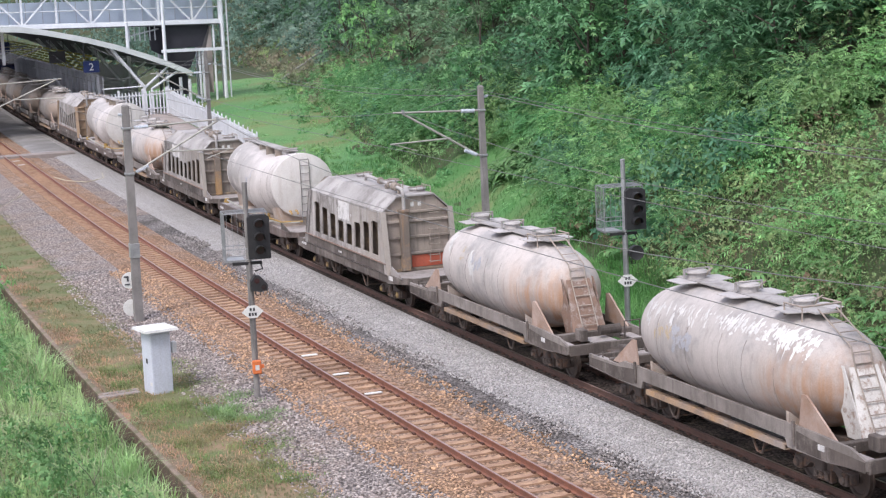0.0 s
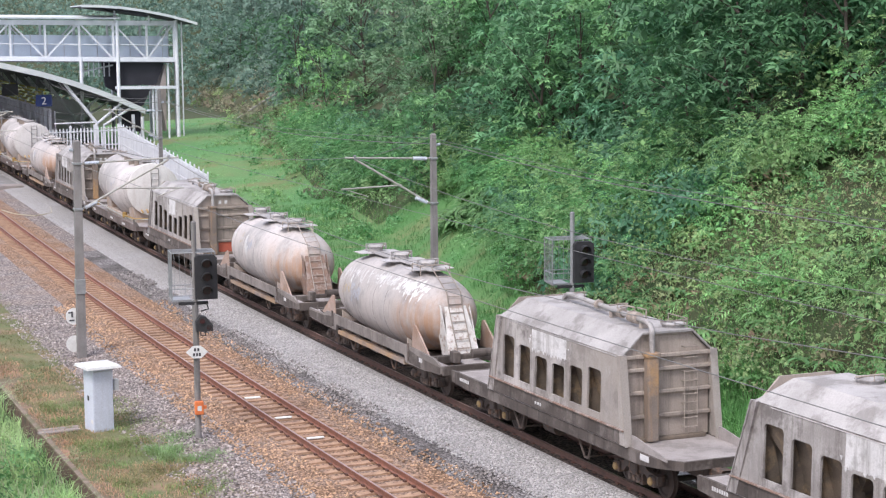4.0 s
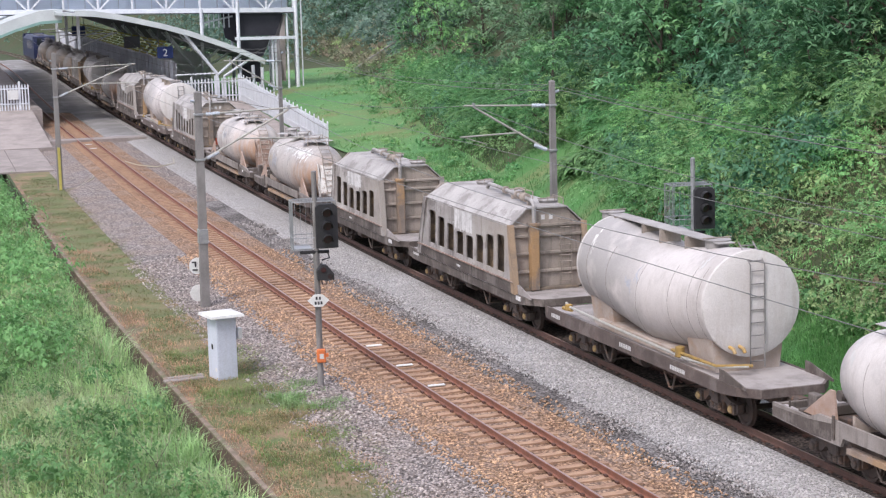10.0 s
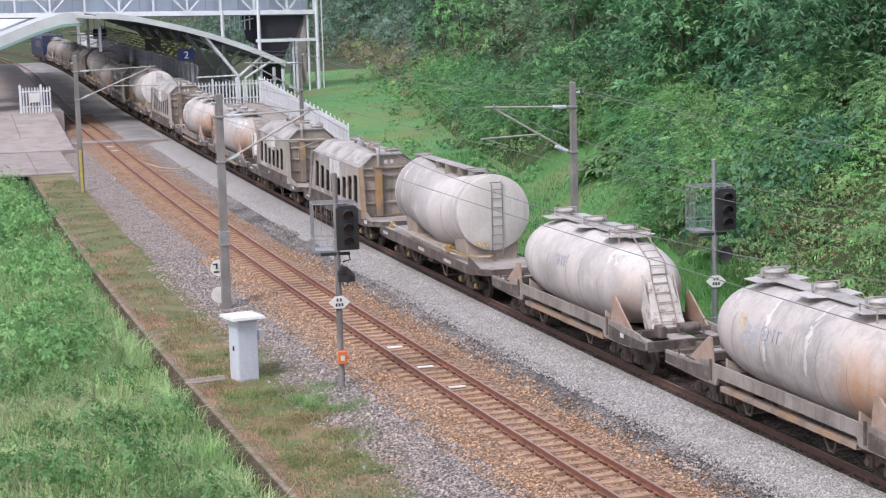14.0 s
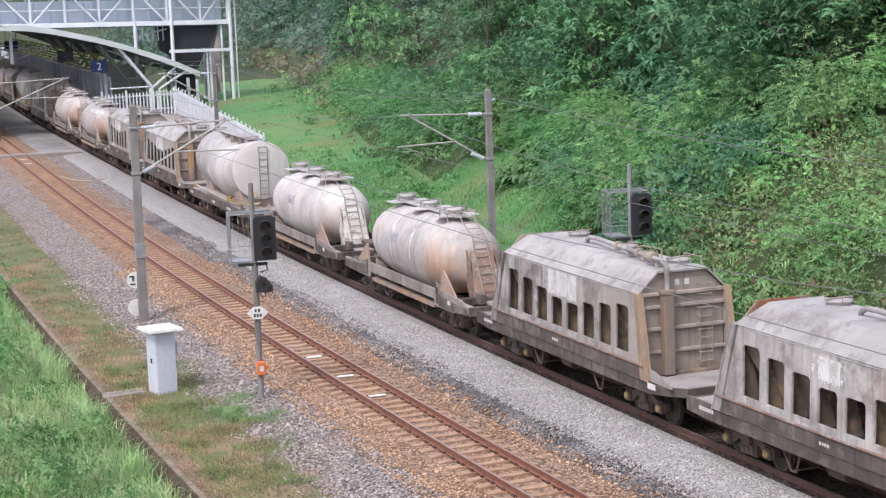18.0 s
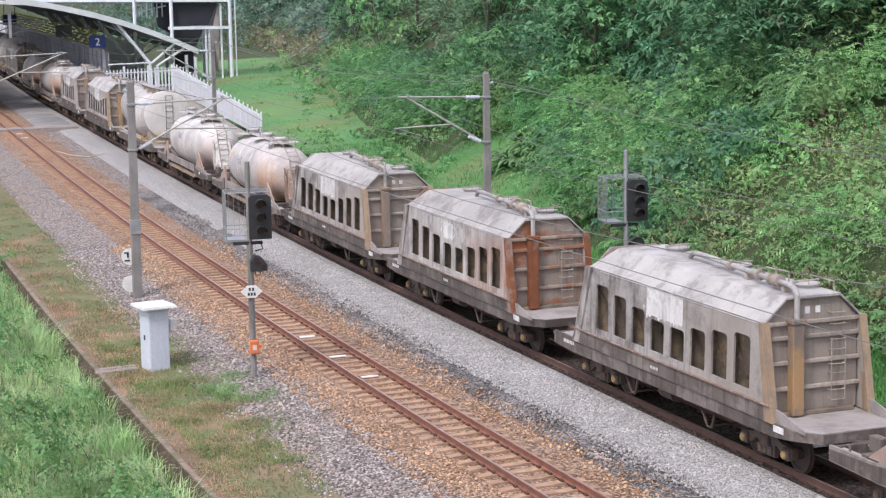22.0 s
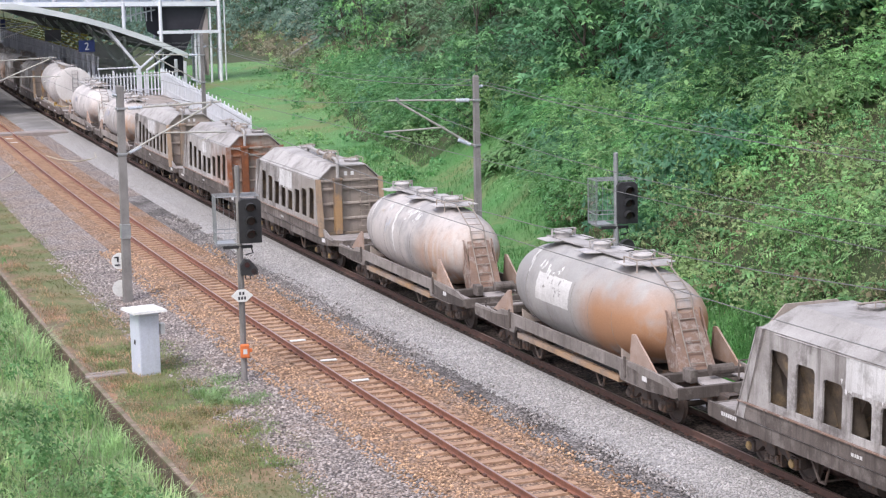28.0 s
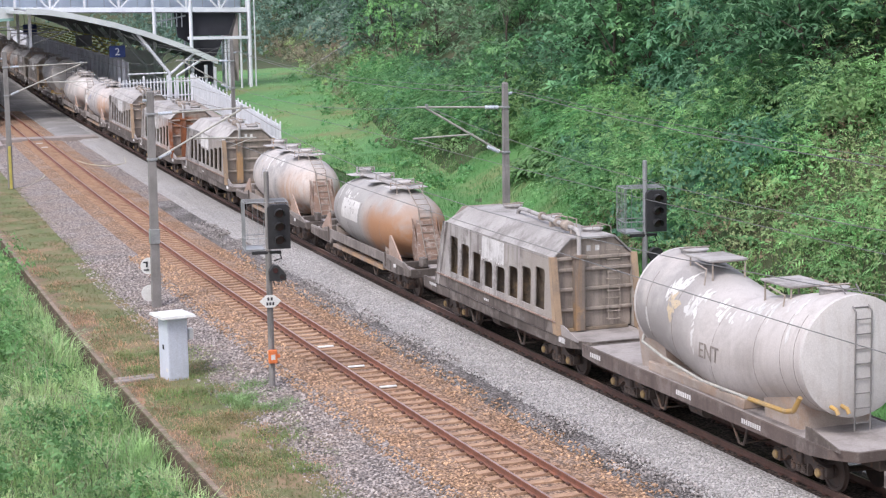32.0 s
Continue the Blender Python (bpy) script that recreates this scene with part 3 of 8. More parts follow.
def ease(y):
    """How much nearer the line lies than its plan figure, growing along the gentle rise to the station."""
    v = max(0.0, y - 50.0)
    return 0.0008 * v * v if v < 100 else 8.0 + 0.16 * (v - 100)


def rise(x, y, z):
    """The plan figure of a place turned into its true place on the rising ground."""
    k = 1 - ease(y) / max(y, 50.0)
    return Vector((x * k, y * k, EYE[2] - (EYE[2] - z) * k))


def spot(y, lat=0.0, z=0.0):
    """A place by its distance along the line and its offset to the right of the near track."""
    d = heading(y)
    k = math.sqrt(1 + d * d)
    return rise(line_x(y) + lat / k, y - lat * d / k, z)


def stand(y, lat=0.0, z=0.0, turn=0.0):
    """A pose at such a place, turned with the line."""
    p = spot(y, lat, z)
    d = spot(y + 0.5, lat) - spot(y - 0.5, lat)
    k = 1 - ease(y) / max(y, 50.0)
    return pose(p.x, p.y, p.z, 0, 0, turn - math.degrees(math.atan2(d.x, d.y))) @ Matrix.Diagonal((k, k, k, 1))


ARC_Y = [-60 + 1.0 * i for i in range(440)]
ARC_S = [-60.0]
for y in ARC_Y[1:]:
    ARC_S.append(ARC_S[-1] + (spot(y, FAR) - spot(y - 1.0, FAR)).length)


def along(s):
    """The plan figure at a true length along the far track."""
    i = min(max(int(np.searchsorted(ARC_S, s)), 1), len(ARC_S) - 1)
    return ARC_Y[i - 1] + (s - ARC_S[i - 1]) / (ARC_S[i] - ARC_S[i - 1])


def ride(s, half=4.05):
    """The pose of a vehicle whose two bogies stand on the far track round the length s."""
    a, b = spot(along(s - half), FAR), spot(along(s + half), FAR)
    d, m = b - a, (a + b) / 2
    return pose(m.x, m.y, m.z, math.degrees(math.atan2(d.z, math.hypot(d.x, d.y))), 0, -math.degrees(math.atan2(d.x, d.y)))


def sweep(prof, y0, y1, step=2.0, closed=True):
    """A profile of (lat, z) drawn along the line."""
    sh = Shape()
    n = max(1, round((y1 - y0) / step))
    m = len(prof)
    for i in range(n + 1):
        y = y0 + (y1 - y0) * i / n
        sh.v += [tuple(spot(y, a, z)) for a, z in prof]
    for i in range(n):
        for k in range(m if closed else m - 1):
            sh.f.append((i * m + k, i * m + (k + 1) % m, (i + 1) * m + (k + 1) % m, (i + 1) * m + k))
    if closed:
        sh.f += [tuple(range(m)), tuple(range(n * m, (n + 1) * m))]
    return sh


def interp(x, table):
    for (a, p), (b, q) in zip(table, table[1:]):
        if x <= b:
            return p + (q - p) * max(0.0, (x - a) / (b - a))
    return table[-1][1]


FOOT = ((-60, 10.0), (30, 10.5), (46, 11.5), (60, 12.5), (84, 16.5), (100, 19), (117, 20.5), (143, 25), (185, 32), (260, 40))


def plan_z(x, y):
    l = x - line_x(y)
    if l < -6.5:
        return -1.0 - min(3.0, 0.10 * (-6.5 - l)) + 0.12 * noise.noise((x * 0.3, y * 0.3, 0))
    if l < 8.4:
        z = BED
    else:
        ft = interp(y, FOOT)
        z = BED + 0.02 * (l - 8.4) + (0.12 * max(0, min(1, (y - 100) / 50)) * min(l - 8.4, 14))
        if l > ft:
            d = l - ft
            z += min(d, 16) * 0.62 + max(0, min(d - 16, 60)) * 0.38
            z += 1.2 * noise.noise((x * 0.16, y * 0.16, 3.0)) * min(1, d / 3)
        z += 0.08 * noise.noise((x * 0.5, y * 0.5, 1.0))
    far = max(0.0, y - 250)
    if far:
        away = min(1.0, max(0.0, (abs(l - 3) - 9) / 12))
        z += min(far * 0.12, 20) * away
    return z


def ground_z(x, y):
    """The ground's height at a true place."""
    q = y
    for _ in range(6):
        q = y + ease(q)
    return rise(0, q, plan_z(x * q / y if y > 50 else x, q)).z


# ---- the setting: ground, beds, tracks ----
def build_ground():
    xs = [-900, -400, -150, -70, -40, -25, -16, -10, -5, 0, 3, 5, 6.5]
    cols = [-6.52, -6.5, -5, -3, 0, 3, 5.6, 8.4, 9.4] + [10 + 1.2 * i for i in range(40)] + [62, 70, 85, 110, 160, 260, 500, 1200]
    ys = [-1000, -400, -150, -60, -30] + [-20 + 2.5 * i for i in range(110)] + [260, 275, 290, 310, 340, 380, 450, 600, 900, 1600, 3000]
    sh = Shape()
    for y in ys:
        base = line_x(y)
        row = [base - 6.52 - (6.5 - x) for x in xs] + [base + c for c in cols]
        sh.v += [tuple(rise(x, y, plan_z(x, y))) for x in row]
    m = len(xs) + len(cols)
    for j in range(len(ys) - 1):
        for i in range(m - 1):
            sh.f.append((j * m + i, j * m + i + 1, (j + 1) * m + i + 1, (j + 1) * m + i))
    return part("ground", sh, M_GROUND, None, "green grassy ground rising to a wooded cutting slope", kind="structure", smooth=True)


build_ground()
def build_field():
    sh, m = Shape(), 24
    ys = [96 + 4 * i for i in range(25)]
    for y in ys:
        a, b = 14.4, interp(y, FOOT) + 0.3
        for i in range(m):
            p = spot(y, a + (b - a) * i / (m - 1))
            sh.v.append((p.x, p.y, ground_z(p.x, p.y) + 0.10))
    sh.f = [(j * m + i, j * m + i + 1, (j + 1) * m + i + 1, (j + 1) * m + i) for j in range(len(ys) - 1) for i in range(m - 1)]
    part("field", sh, M_FIELD, None, "short bright green grass field behind the station fence", kind="structure", smooth=True)


build_field()
part("path", lambda: sweep([(-6.37, BED + 0.006), (-2.6, BED + 0.008)], -30, 130, 2, False), M_TURF, None, "worn olive turf path beside the ballast", kind="structure")


def dirt_strip():
    """Bare soil along the edge wall, with a ragged border to the turf."""
    sh, n = Shape(), 300
    for i in range(n):
        y = 10 + 0.4 * i
        w = 0.25 + 1.1 * noise.noise((y * 0.22, 0, 5.0)) + 0.5 * noise.noise((y * 1.1, 0, 2.0)) + 0.25 * noise.noise((y * 3.1, 0, 7.0))
        sh.v += [tuple(spot(y, -6.36, BED + 0.012)), tuple(spot(y, -6.35 + max(0.02, w), BED + 0.012))]
    sh.f = [(2 * i, 2 * i + 1, 2 * i + 3, 2 * i + 2) for i in range(n - 1)]
    return sh


part("dirt_strip", dirt_strip, M_DIRT, None, "bare orange-brown soil along the edge wall", kind="structure")
kerb = part("kerb", lambda: sweep([(-6.54, BED - 1.0), (-6.50, BED + 0.02), (-6.36, BED + 0.02), (-6.36, BED - 1.0)], -30, 98, 1.5), M_KERB, None, "rust-stained concrete edge wall beside the path", kind="structure")
part("coping", lambda: sweep([(-6.52, BED + 0.02), (-6.515, BED + 0.06), (-6.39, BED + 0.065), (-6.36, BED + 0.02)], -30, 98, 1.5), M_KERBTOP, kerb, "worn pale top edge")
# ballast: old grey shoulder, rust-dusted bed of the near track, dark strip, pale bed of the far track
part("ballast_shoulder", lambda: sweep([(-4.0, BED), (-3.4, BED + 0.07), (-2.3, -0.30), (-1.3, -0.24), (-1.3, BED)], -40, 220, 1.5), M_BALLAST_OLD, None, "old brown-grey ballast shoulder", kind="structure")
part("ballast_near_bed", lambda: sweep([(-1.9, BED), (-1.75, -0.255), (-1.3, -0.222), (1.35, -0.222), (1.8, -0.26), (2.0, BED)], -40, 176, 1.5), M_BALLAST_RUST, None, "rust-dusted ballast bed of the near track", kind="structure")
part("ballast_middle_strip", lambda: sweep([(1.5, BED), (1.7, -0.28), (2.4, -0.31), (3.0, -0.285), (3.2, BED)], -40, 94, 1.5), M_BALLAST_DARK, None, "dark oily ballast strip between the tracks", kind="structure")
part("ballast_middle_end", lambda: sweep([(1.5, BED), (1.7, -0.28), (2.4, -0.31), (3.0, -0.285), (3.2, BED)], 94, 142, 1.5), M_BALLAST_OLD, None, "brown-grey ballast between the tracks before the station", kind="structure")
part("ballast_far_bed", lambda: sweep([(2.4, BED), (2.75, -0.32), (3.4, -0.20), (4.6, -0.155), (6.6, -0.155), (7.6, -0.22), (8.4, BED)], -40, 300, 1.5), M_BALLAST, None, "fresh pale grey ballast bed of the far track", kind="structure")

part("station_near_bed", lambda: sweep([(-1.78, BED), (-1.75, -0.17), (1.85, -0.17), (1.9, BED)], 168, 300, 3), M_DUST, None, "cement-dusted grey bed of the near station track", kind="structure")
# Brown ballast strip that also carries the shadow band below the wagons.
part("ballast_oily_strip", lambda: sweep([(4.8, -0.149), (4.86, -0.143), (6.45, -0.14), (6.75, -0.155)], -40, 300, 1.5, False), M_TRAINSHADE, None, "dark brown ballast with the train's shade in its colour", kind="structure")
part("station_dust_bed", lambda: sweep([(1.7, BED), (1.9, -0.19), (2.6, -0.15), (4.3, -0.135), (4.3, BED)], 136.2, 300, 3), M_DUST, None, "cement-dusted grey bed between the station tracks", kind="structure")

RAIL = [(-0.065, -0.16), (0.065, -0.16), (0.065, -0.148), (0.012, -0.13), (0.010, -0.045), (0.034, -0.034), (0.034, -0.004), (0.028, 0.0),
        (-0.028, 0.0), (-0.034, -0.004), (-0.034, -0.034), (-0.010, -0.045), (-0.012, -0.13), (-0.065, -0.148)]


def track(lat, label, near):
    tr = thing("track", label, "railway track", kind="structure")
    for s in (-0.535, 0.535):
        r = part("rail", sweep([(lat + s + a, z) for a, z in RAIL], -40, 415, 2.5), M_RAIL if near else M_RAILDARK, tr)
        part("running_surface", sweep([(lat + s - 0.026, 0.0025), (lat + s + 0.026, 0.0025)], -40, 415, 2.5, False), M_RAILTOP, r)

    def sleeper():
        return Shape().prism([(-1.0, -0.34), (1.0, -0.34), (1.0, -0.19), (0.72, -0.165), (0.36, -0.165), (0.2, -0.185), (-0.2, -0.185), (-0.36, -0.165), (-0.72, -0.165), (-1.0, -0.19)], "y", -0.12, 0.12)

    def clips(sh, y):
        for s in (-0.535, 0.535):
            for e in (-0.1, 0.1):
                p = spot(y, lat + s + e)
                sh.box(p.x - 0.03, p.x + 0.03, p.y - 0.07, p.y + 0.07, -0.165, -0.115)
    rest, metal = Shape(), Shape()
    i, y = 0, -38.0
    while y < (152 if near else 200):
        if near and 18 < y < 125:
            s = part("sleeper", sleeper, M_SLEEPER, tr, key="sleeper")
            s.matrix_world = stand(y, lat, 0.0)
        else:
            k = len(rest.v)
            one = sleeper()
            mt = stand(y, lat, 0.0)
            rest.add([mt @ Vector(q) for q in one.v], one.f)
        if 15 < y < 110:
            clips(metal, y)
        y += 0.6
        i += 1
    part("sleepers_beyond", rest, M_SLEEPER, tr, kind="stuff")
    part("rail_clips", metal, M_CLIP, tr, kind="stuff")
    return tr


track(0.0, "rusty metre-gauge railway track on concrete sleepers", True)
track(FAR, "brown railway track under the goods train", False)
# painted marker boards between the rails
for y in (46.7, 49.6, 52.75, 128.0, 131.5):
    mk = tagged(part("marker_board", lambda: Shape().box(-0.24, 0.24, -0.07, 0.07, -0.165, -0.125, 0.012), M_WHITE, None, key="marker_board"),
                "white painted board laid on a sleeper between rusty rails", "marker board", "marker boards on the near track")
    mk.matrix_world = stand(y, -0.02, 0.0)

# ---- the goods train ----


def ladder(sh, x0, x1, a, b, rungs, r=0.018):
    """Two stringers from a to b, both (y, z), with rungs."""
    for x in (x0, x1):
        sh.tube([(x, *a), (x, *b)], r, 6)
    for i in range(rungs):
        f = (i + 0.5) / rungs
        p = (a[0] + (b[0] - a[0]) * f, a[1] + (b[1] - a[1]) * f)
        sh.tube([(x0, *p), (x1, *p)], r * 0.8, 6)
    return sh


def wheelset():
    sh = Shape()
    for s in (-1, 1):
        sh.lathe([(s * 0.47, 0.05), (s * 0.47, 0.455), (s * 0.495, 0.455), (s * 0.50, 0.43), (s * 0.57, 0.425), (s * 0.575, 0.36), (s * 0.54, 0.33), (s * 0.54, 0.14), (s * 0.60, 0.12), (s * 0.60, 0.05)], 20, "x")
    sh.tube([(-0.8, 0, 0), (0.8, 0, 0)], 0.07, 8)
    return sh


def bogie(parent, y, cap=None):
    bg = part("bogie", lambda: Shape().box(-0.95, 0.95, -0.16, 0.16, 0.42, 0.70, 0.03).box(-0.3, 0.3, -0.3, 0.3, 0.68, 0.8, 0.02), M_BOGIE, parent, key="bogie_bolster", loc=(0, y, 0))
    for s in (-1, 1):
        def frame_():
            sh = Shape()
            sh.prism([(-1.05, 0.36), (-1.05, 0.56), (-0.62, 0.60), (-0.3, 0.74), (0.3, 0.74), (0.62, 0.60), (1.05, 0.56), (1.05, 0.36), (0.62, 0.36), (0.45, 0.5), (0.33, 0.5), (0.33, 0.22), (-0.33, 0.22), (-0.33, 0.5), (-0.45, 0.5), (-0.62, 0.36)], "x", s * 0.74, s * 0.86)
            for q in (-0.2, 0.0, 0.2):
                sh.lathe([(0.26 + 0.02 * i, 0.075 if i % 2 else 0.06) for i in range(11)], 10, "z", (s * 0.88, q, 0))
            return sh
        part("side_frame", frame_, M_BOGIE, bg, key="side_frame%d" % s)
        for q in (-0.85, 0.85):
            part("axle_box", lambda: Shape().box(s * 0.72 - 0.1, s * 0.72 + 0.22, q - 0.13, q + 0.13, 0.30, 0.56, 0.03) if s > 0 else Shape().box(-0.94, -0.62, q - 0.13, q + 0.13, 0.30, 0.56, 0.03), M_BOGIE, bg, key="axle_box%d%d" % (s, q > 0))
            part("axle_cap", lambda: Shape().lathe([(s * 0.93, 0.10), (s * 0.97, 0.095), (s * 0.99, 0.07)], 14, "x", (0, q, 0.43)), cap or M_CAP, bg, "" if cap else "faded yellow axle cap", key="axle_cap%d%d" % (s, q > 0))
    for q in (-0.85, 0.85):
        w = part("wheelset", wheelset, M_WHEEL, bg, key="wheelset", loc=(0, q, 0.425), smooth=True)
        WHEELS.append((w, q))
    return bg


WHEELS = []


def underframe(wg, deep, sill=None):
    """Deck, side sills, end beams, couplers, brake gear and two bogies."""
    part("centre_sill", lambda: Shape().box(-0.25, 0.25, -6.1, 6.1, 0.66, 1.0, 0.02), M_BOGIE, wg, key="centre_sill")
    for s in (-1, 1):
        x0, x1 = (1.15, 1.22) if s > 0 else (-1.22, -1.15)
        if deep:
            poly = [(-5.7, 0.93), (-5.7, 1.14), (6.2, 1.18), (6.2, 0.86), (5.2, 0.80), (-4.9, 0.84)]
        else:
            poly = [(-6.15, 0.92), (-6.15, 1.13), (-5.6, 1.28), (-4.4, 1.32), (4.2, 1.32), (4.6, 1.18), (6.15, 1.18), (6.15, 0.86), (4.5, 0.80), (3.3, 0.80), (3.2, 1.0), (-3.2, 1.0), (-3.3, 0.80), (-4.8, 0.80)]
        part("side_sill", lambda: Shape().prism(poly, "x", x0, x1), sill or M_SILL, wg, key="side_sill%d%d" % (s, deep))
        for e in (-1, 1):
            part("coupler", lambda: Shape().box(-0.12, 0.12, 6.1 * e, 6.66 * e, 0.72, 0.95, 0.03).box(-0.17, 0.17, 6.45 * e, 6.68 * e, 0.68, 0.98, 0.04), M_BOGIE, wg, key="coupler%d" % e) if s > 0 else None
    for e in (-1, 1):
        if deep and e < 0:
            part("end_beam", lambda: Shape().prism([(-1.22, -5.7), (-0.82, -6.22), (0.82, -6.22), (1.22, -5.7), (1.14, -5.7), (0.78, -6.14), (-0.78, -6.14), (-1.14, -5.7)], "z", 0.93, 1.14), sill or M_SILL, wg, key="end_beam_angled")
            bogie(wg, 4.05 * e, None if deep else M_BOGIE)
            continue
        part("end_beam", lambda: Shape().box(-1.16, 1.16, min(6.08 * e, 6.2 * e), max(6.08 * e, 6.2 * e), 0.86, 1.14, 0.012), M_SILL, wg, key="end_beam%d" % e)
        bogie(wg, 4.05 * e, None if deep else M_BOGIE)
    part("brake_cylinder", lambda: Shape().lathe([(-0.35, 0.05), (-0.34, 0.19), (0.3, 0.19), (0.32, 0.06), (0.6, 0.04)], 14, "y", (-0.7, 0.6, 0.62)), M_BOGIE, wg, key="brake_cylinder")
    for y in (-1.9, 1.9):
        part("brake_rigging", lambda: Shape().tube([(-1.1, y - 0.35, 0.82), (-1.05, y - 0.1, 0.36), (-1.05, y + 0.1, 0.36), (-1.1, y + 0.35, 0.82)], 0.03, 6).tube([(-1.05, y, 0.38), (1.05, y, 0.38)], 0.025, 6), M_BOGIE, wg, key="brake_rigging%d" % (y > 0))


def bars(parent, y0, z0, heights, widths, x=-1.2235, mat=None, label="worn painted lettering"):
    """Unreadable painted lettering on the sill, as plain bars."""
    sh = Shape()
    y = y0
    for h, w in zip(heights, widths):
        sh.box(x - 0.002, x, y - w, y, z0, z0 + h)
        y -= w * 1.35
    part("lettering", sh, mat or M_FLAKE, parent, label)


WIN_TOP = (2.80, 2.68, 2.56, 2.42, 2.40, 2.55, 2.68, 2.80)
WIN_TOP_SHORT = (2.74, 2.62, 2.48, 2.45, 2.56, 2.68)


def side_x(z):
    return 1.235 - 0.03 * (z - 1.45)


def hopper_side(s, fb, ft_, rb, rt, first, tops):
    """A side wall with openings through it; front and rear ends at the foot and at the shoulder."""
    sh = Shape()
    z0, zb, z1 = 1.12, 1.66, 3.2

    def edge(z, k):
        f = (z - z0) / (z1 - z0)
        return fb + (ft_ - fb) * f if k == 0 else rb + (rt - rb) * f

    def slab(poly):
        n = len(poly)
        vs = [(s * side_x(z), y, z) for y, z in poly] + [(s * (side_x(z) - 0.05), y, z) for y, z in poly]
        sh.add(vs, [tuple(range(n)), tuple(range(2 * n - 1, n - 1, -1))] + [(i, i + n, (i + 1) % n + n, (i + 1) % n) for i in range(n)])
    slab([(edge(z0, 0), z0), (edge(z0, 1), z0), (edge(zb, 1), zb), (edge(zb, 0), zb)])
    w, gap = 0.70, 0.285
    prev = None
    for i, t in enumerate(tops):
        a = first - i * (w + gap)
        b = a - w
        c = 0.1
        # above the opening, its upper corners rounded off
        slab([(a, t - c), (a - 0.03, t - 0.03), (a - c, t), (b + c, t), (b + 0.03, t - 0.03), (b, t - c), (b, z1), (a, z1)])
        left = edge(zb, 0) if prev is None else prev
        top_l = edge(z1, 0) if prev is None else prev
        slab([(left, zb), (a, zb), (a, z1), (top_l, z1)])
        prev = b
    slab([(prev, zb), (edge(zb, 1), zb), (edge(z1, 1), z1), (prev, z1)])
    return sh


def peel(wg, y0, y1, z0, count):
    """Ragged runs of whitewash hanging below a patch on a hopper's side."""
    rnd = random.Random(int(1000 * (y0 + 9)))
    sh = Shape()
    for _ in range(count):
        y, w, h = rnd.uniform(y1 - 0.25, y0 + 0.25), rnd.uniform(0.02, 0.07), rnd.uniform(0.04, 0.12)
        zt = z0 + rnd.uniform(0.0, 0.04) if y1 < y < y0 else z0 + rnd.uniform(0.1, 0.5)
        pts = [(y - w, zt), (y - w * rnd.uniform(0.3, 1.1), zt - h * 0.5), (y - 0.1 * w, zt - h), (y + w * rnd.uniform(0.2, 0.9), zt - h * 0.6), (y + w, zt)]
        sh.add([(-side_x(z) - 0.004, q, z) for q, z in pts], [(0, 1, 2, 3, 4)])
    part("peeling_whitewash", sh, M_PATCH, wg, "ragged runs of peeling whitewash", kind="stuff")


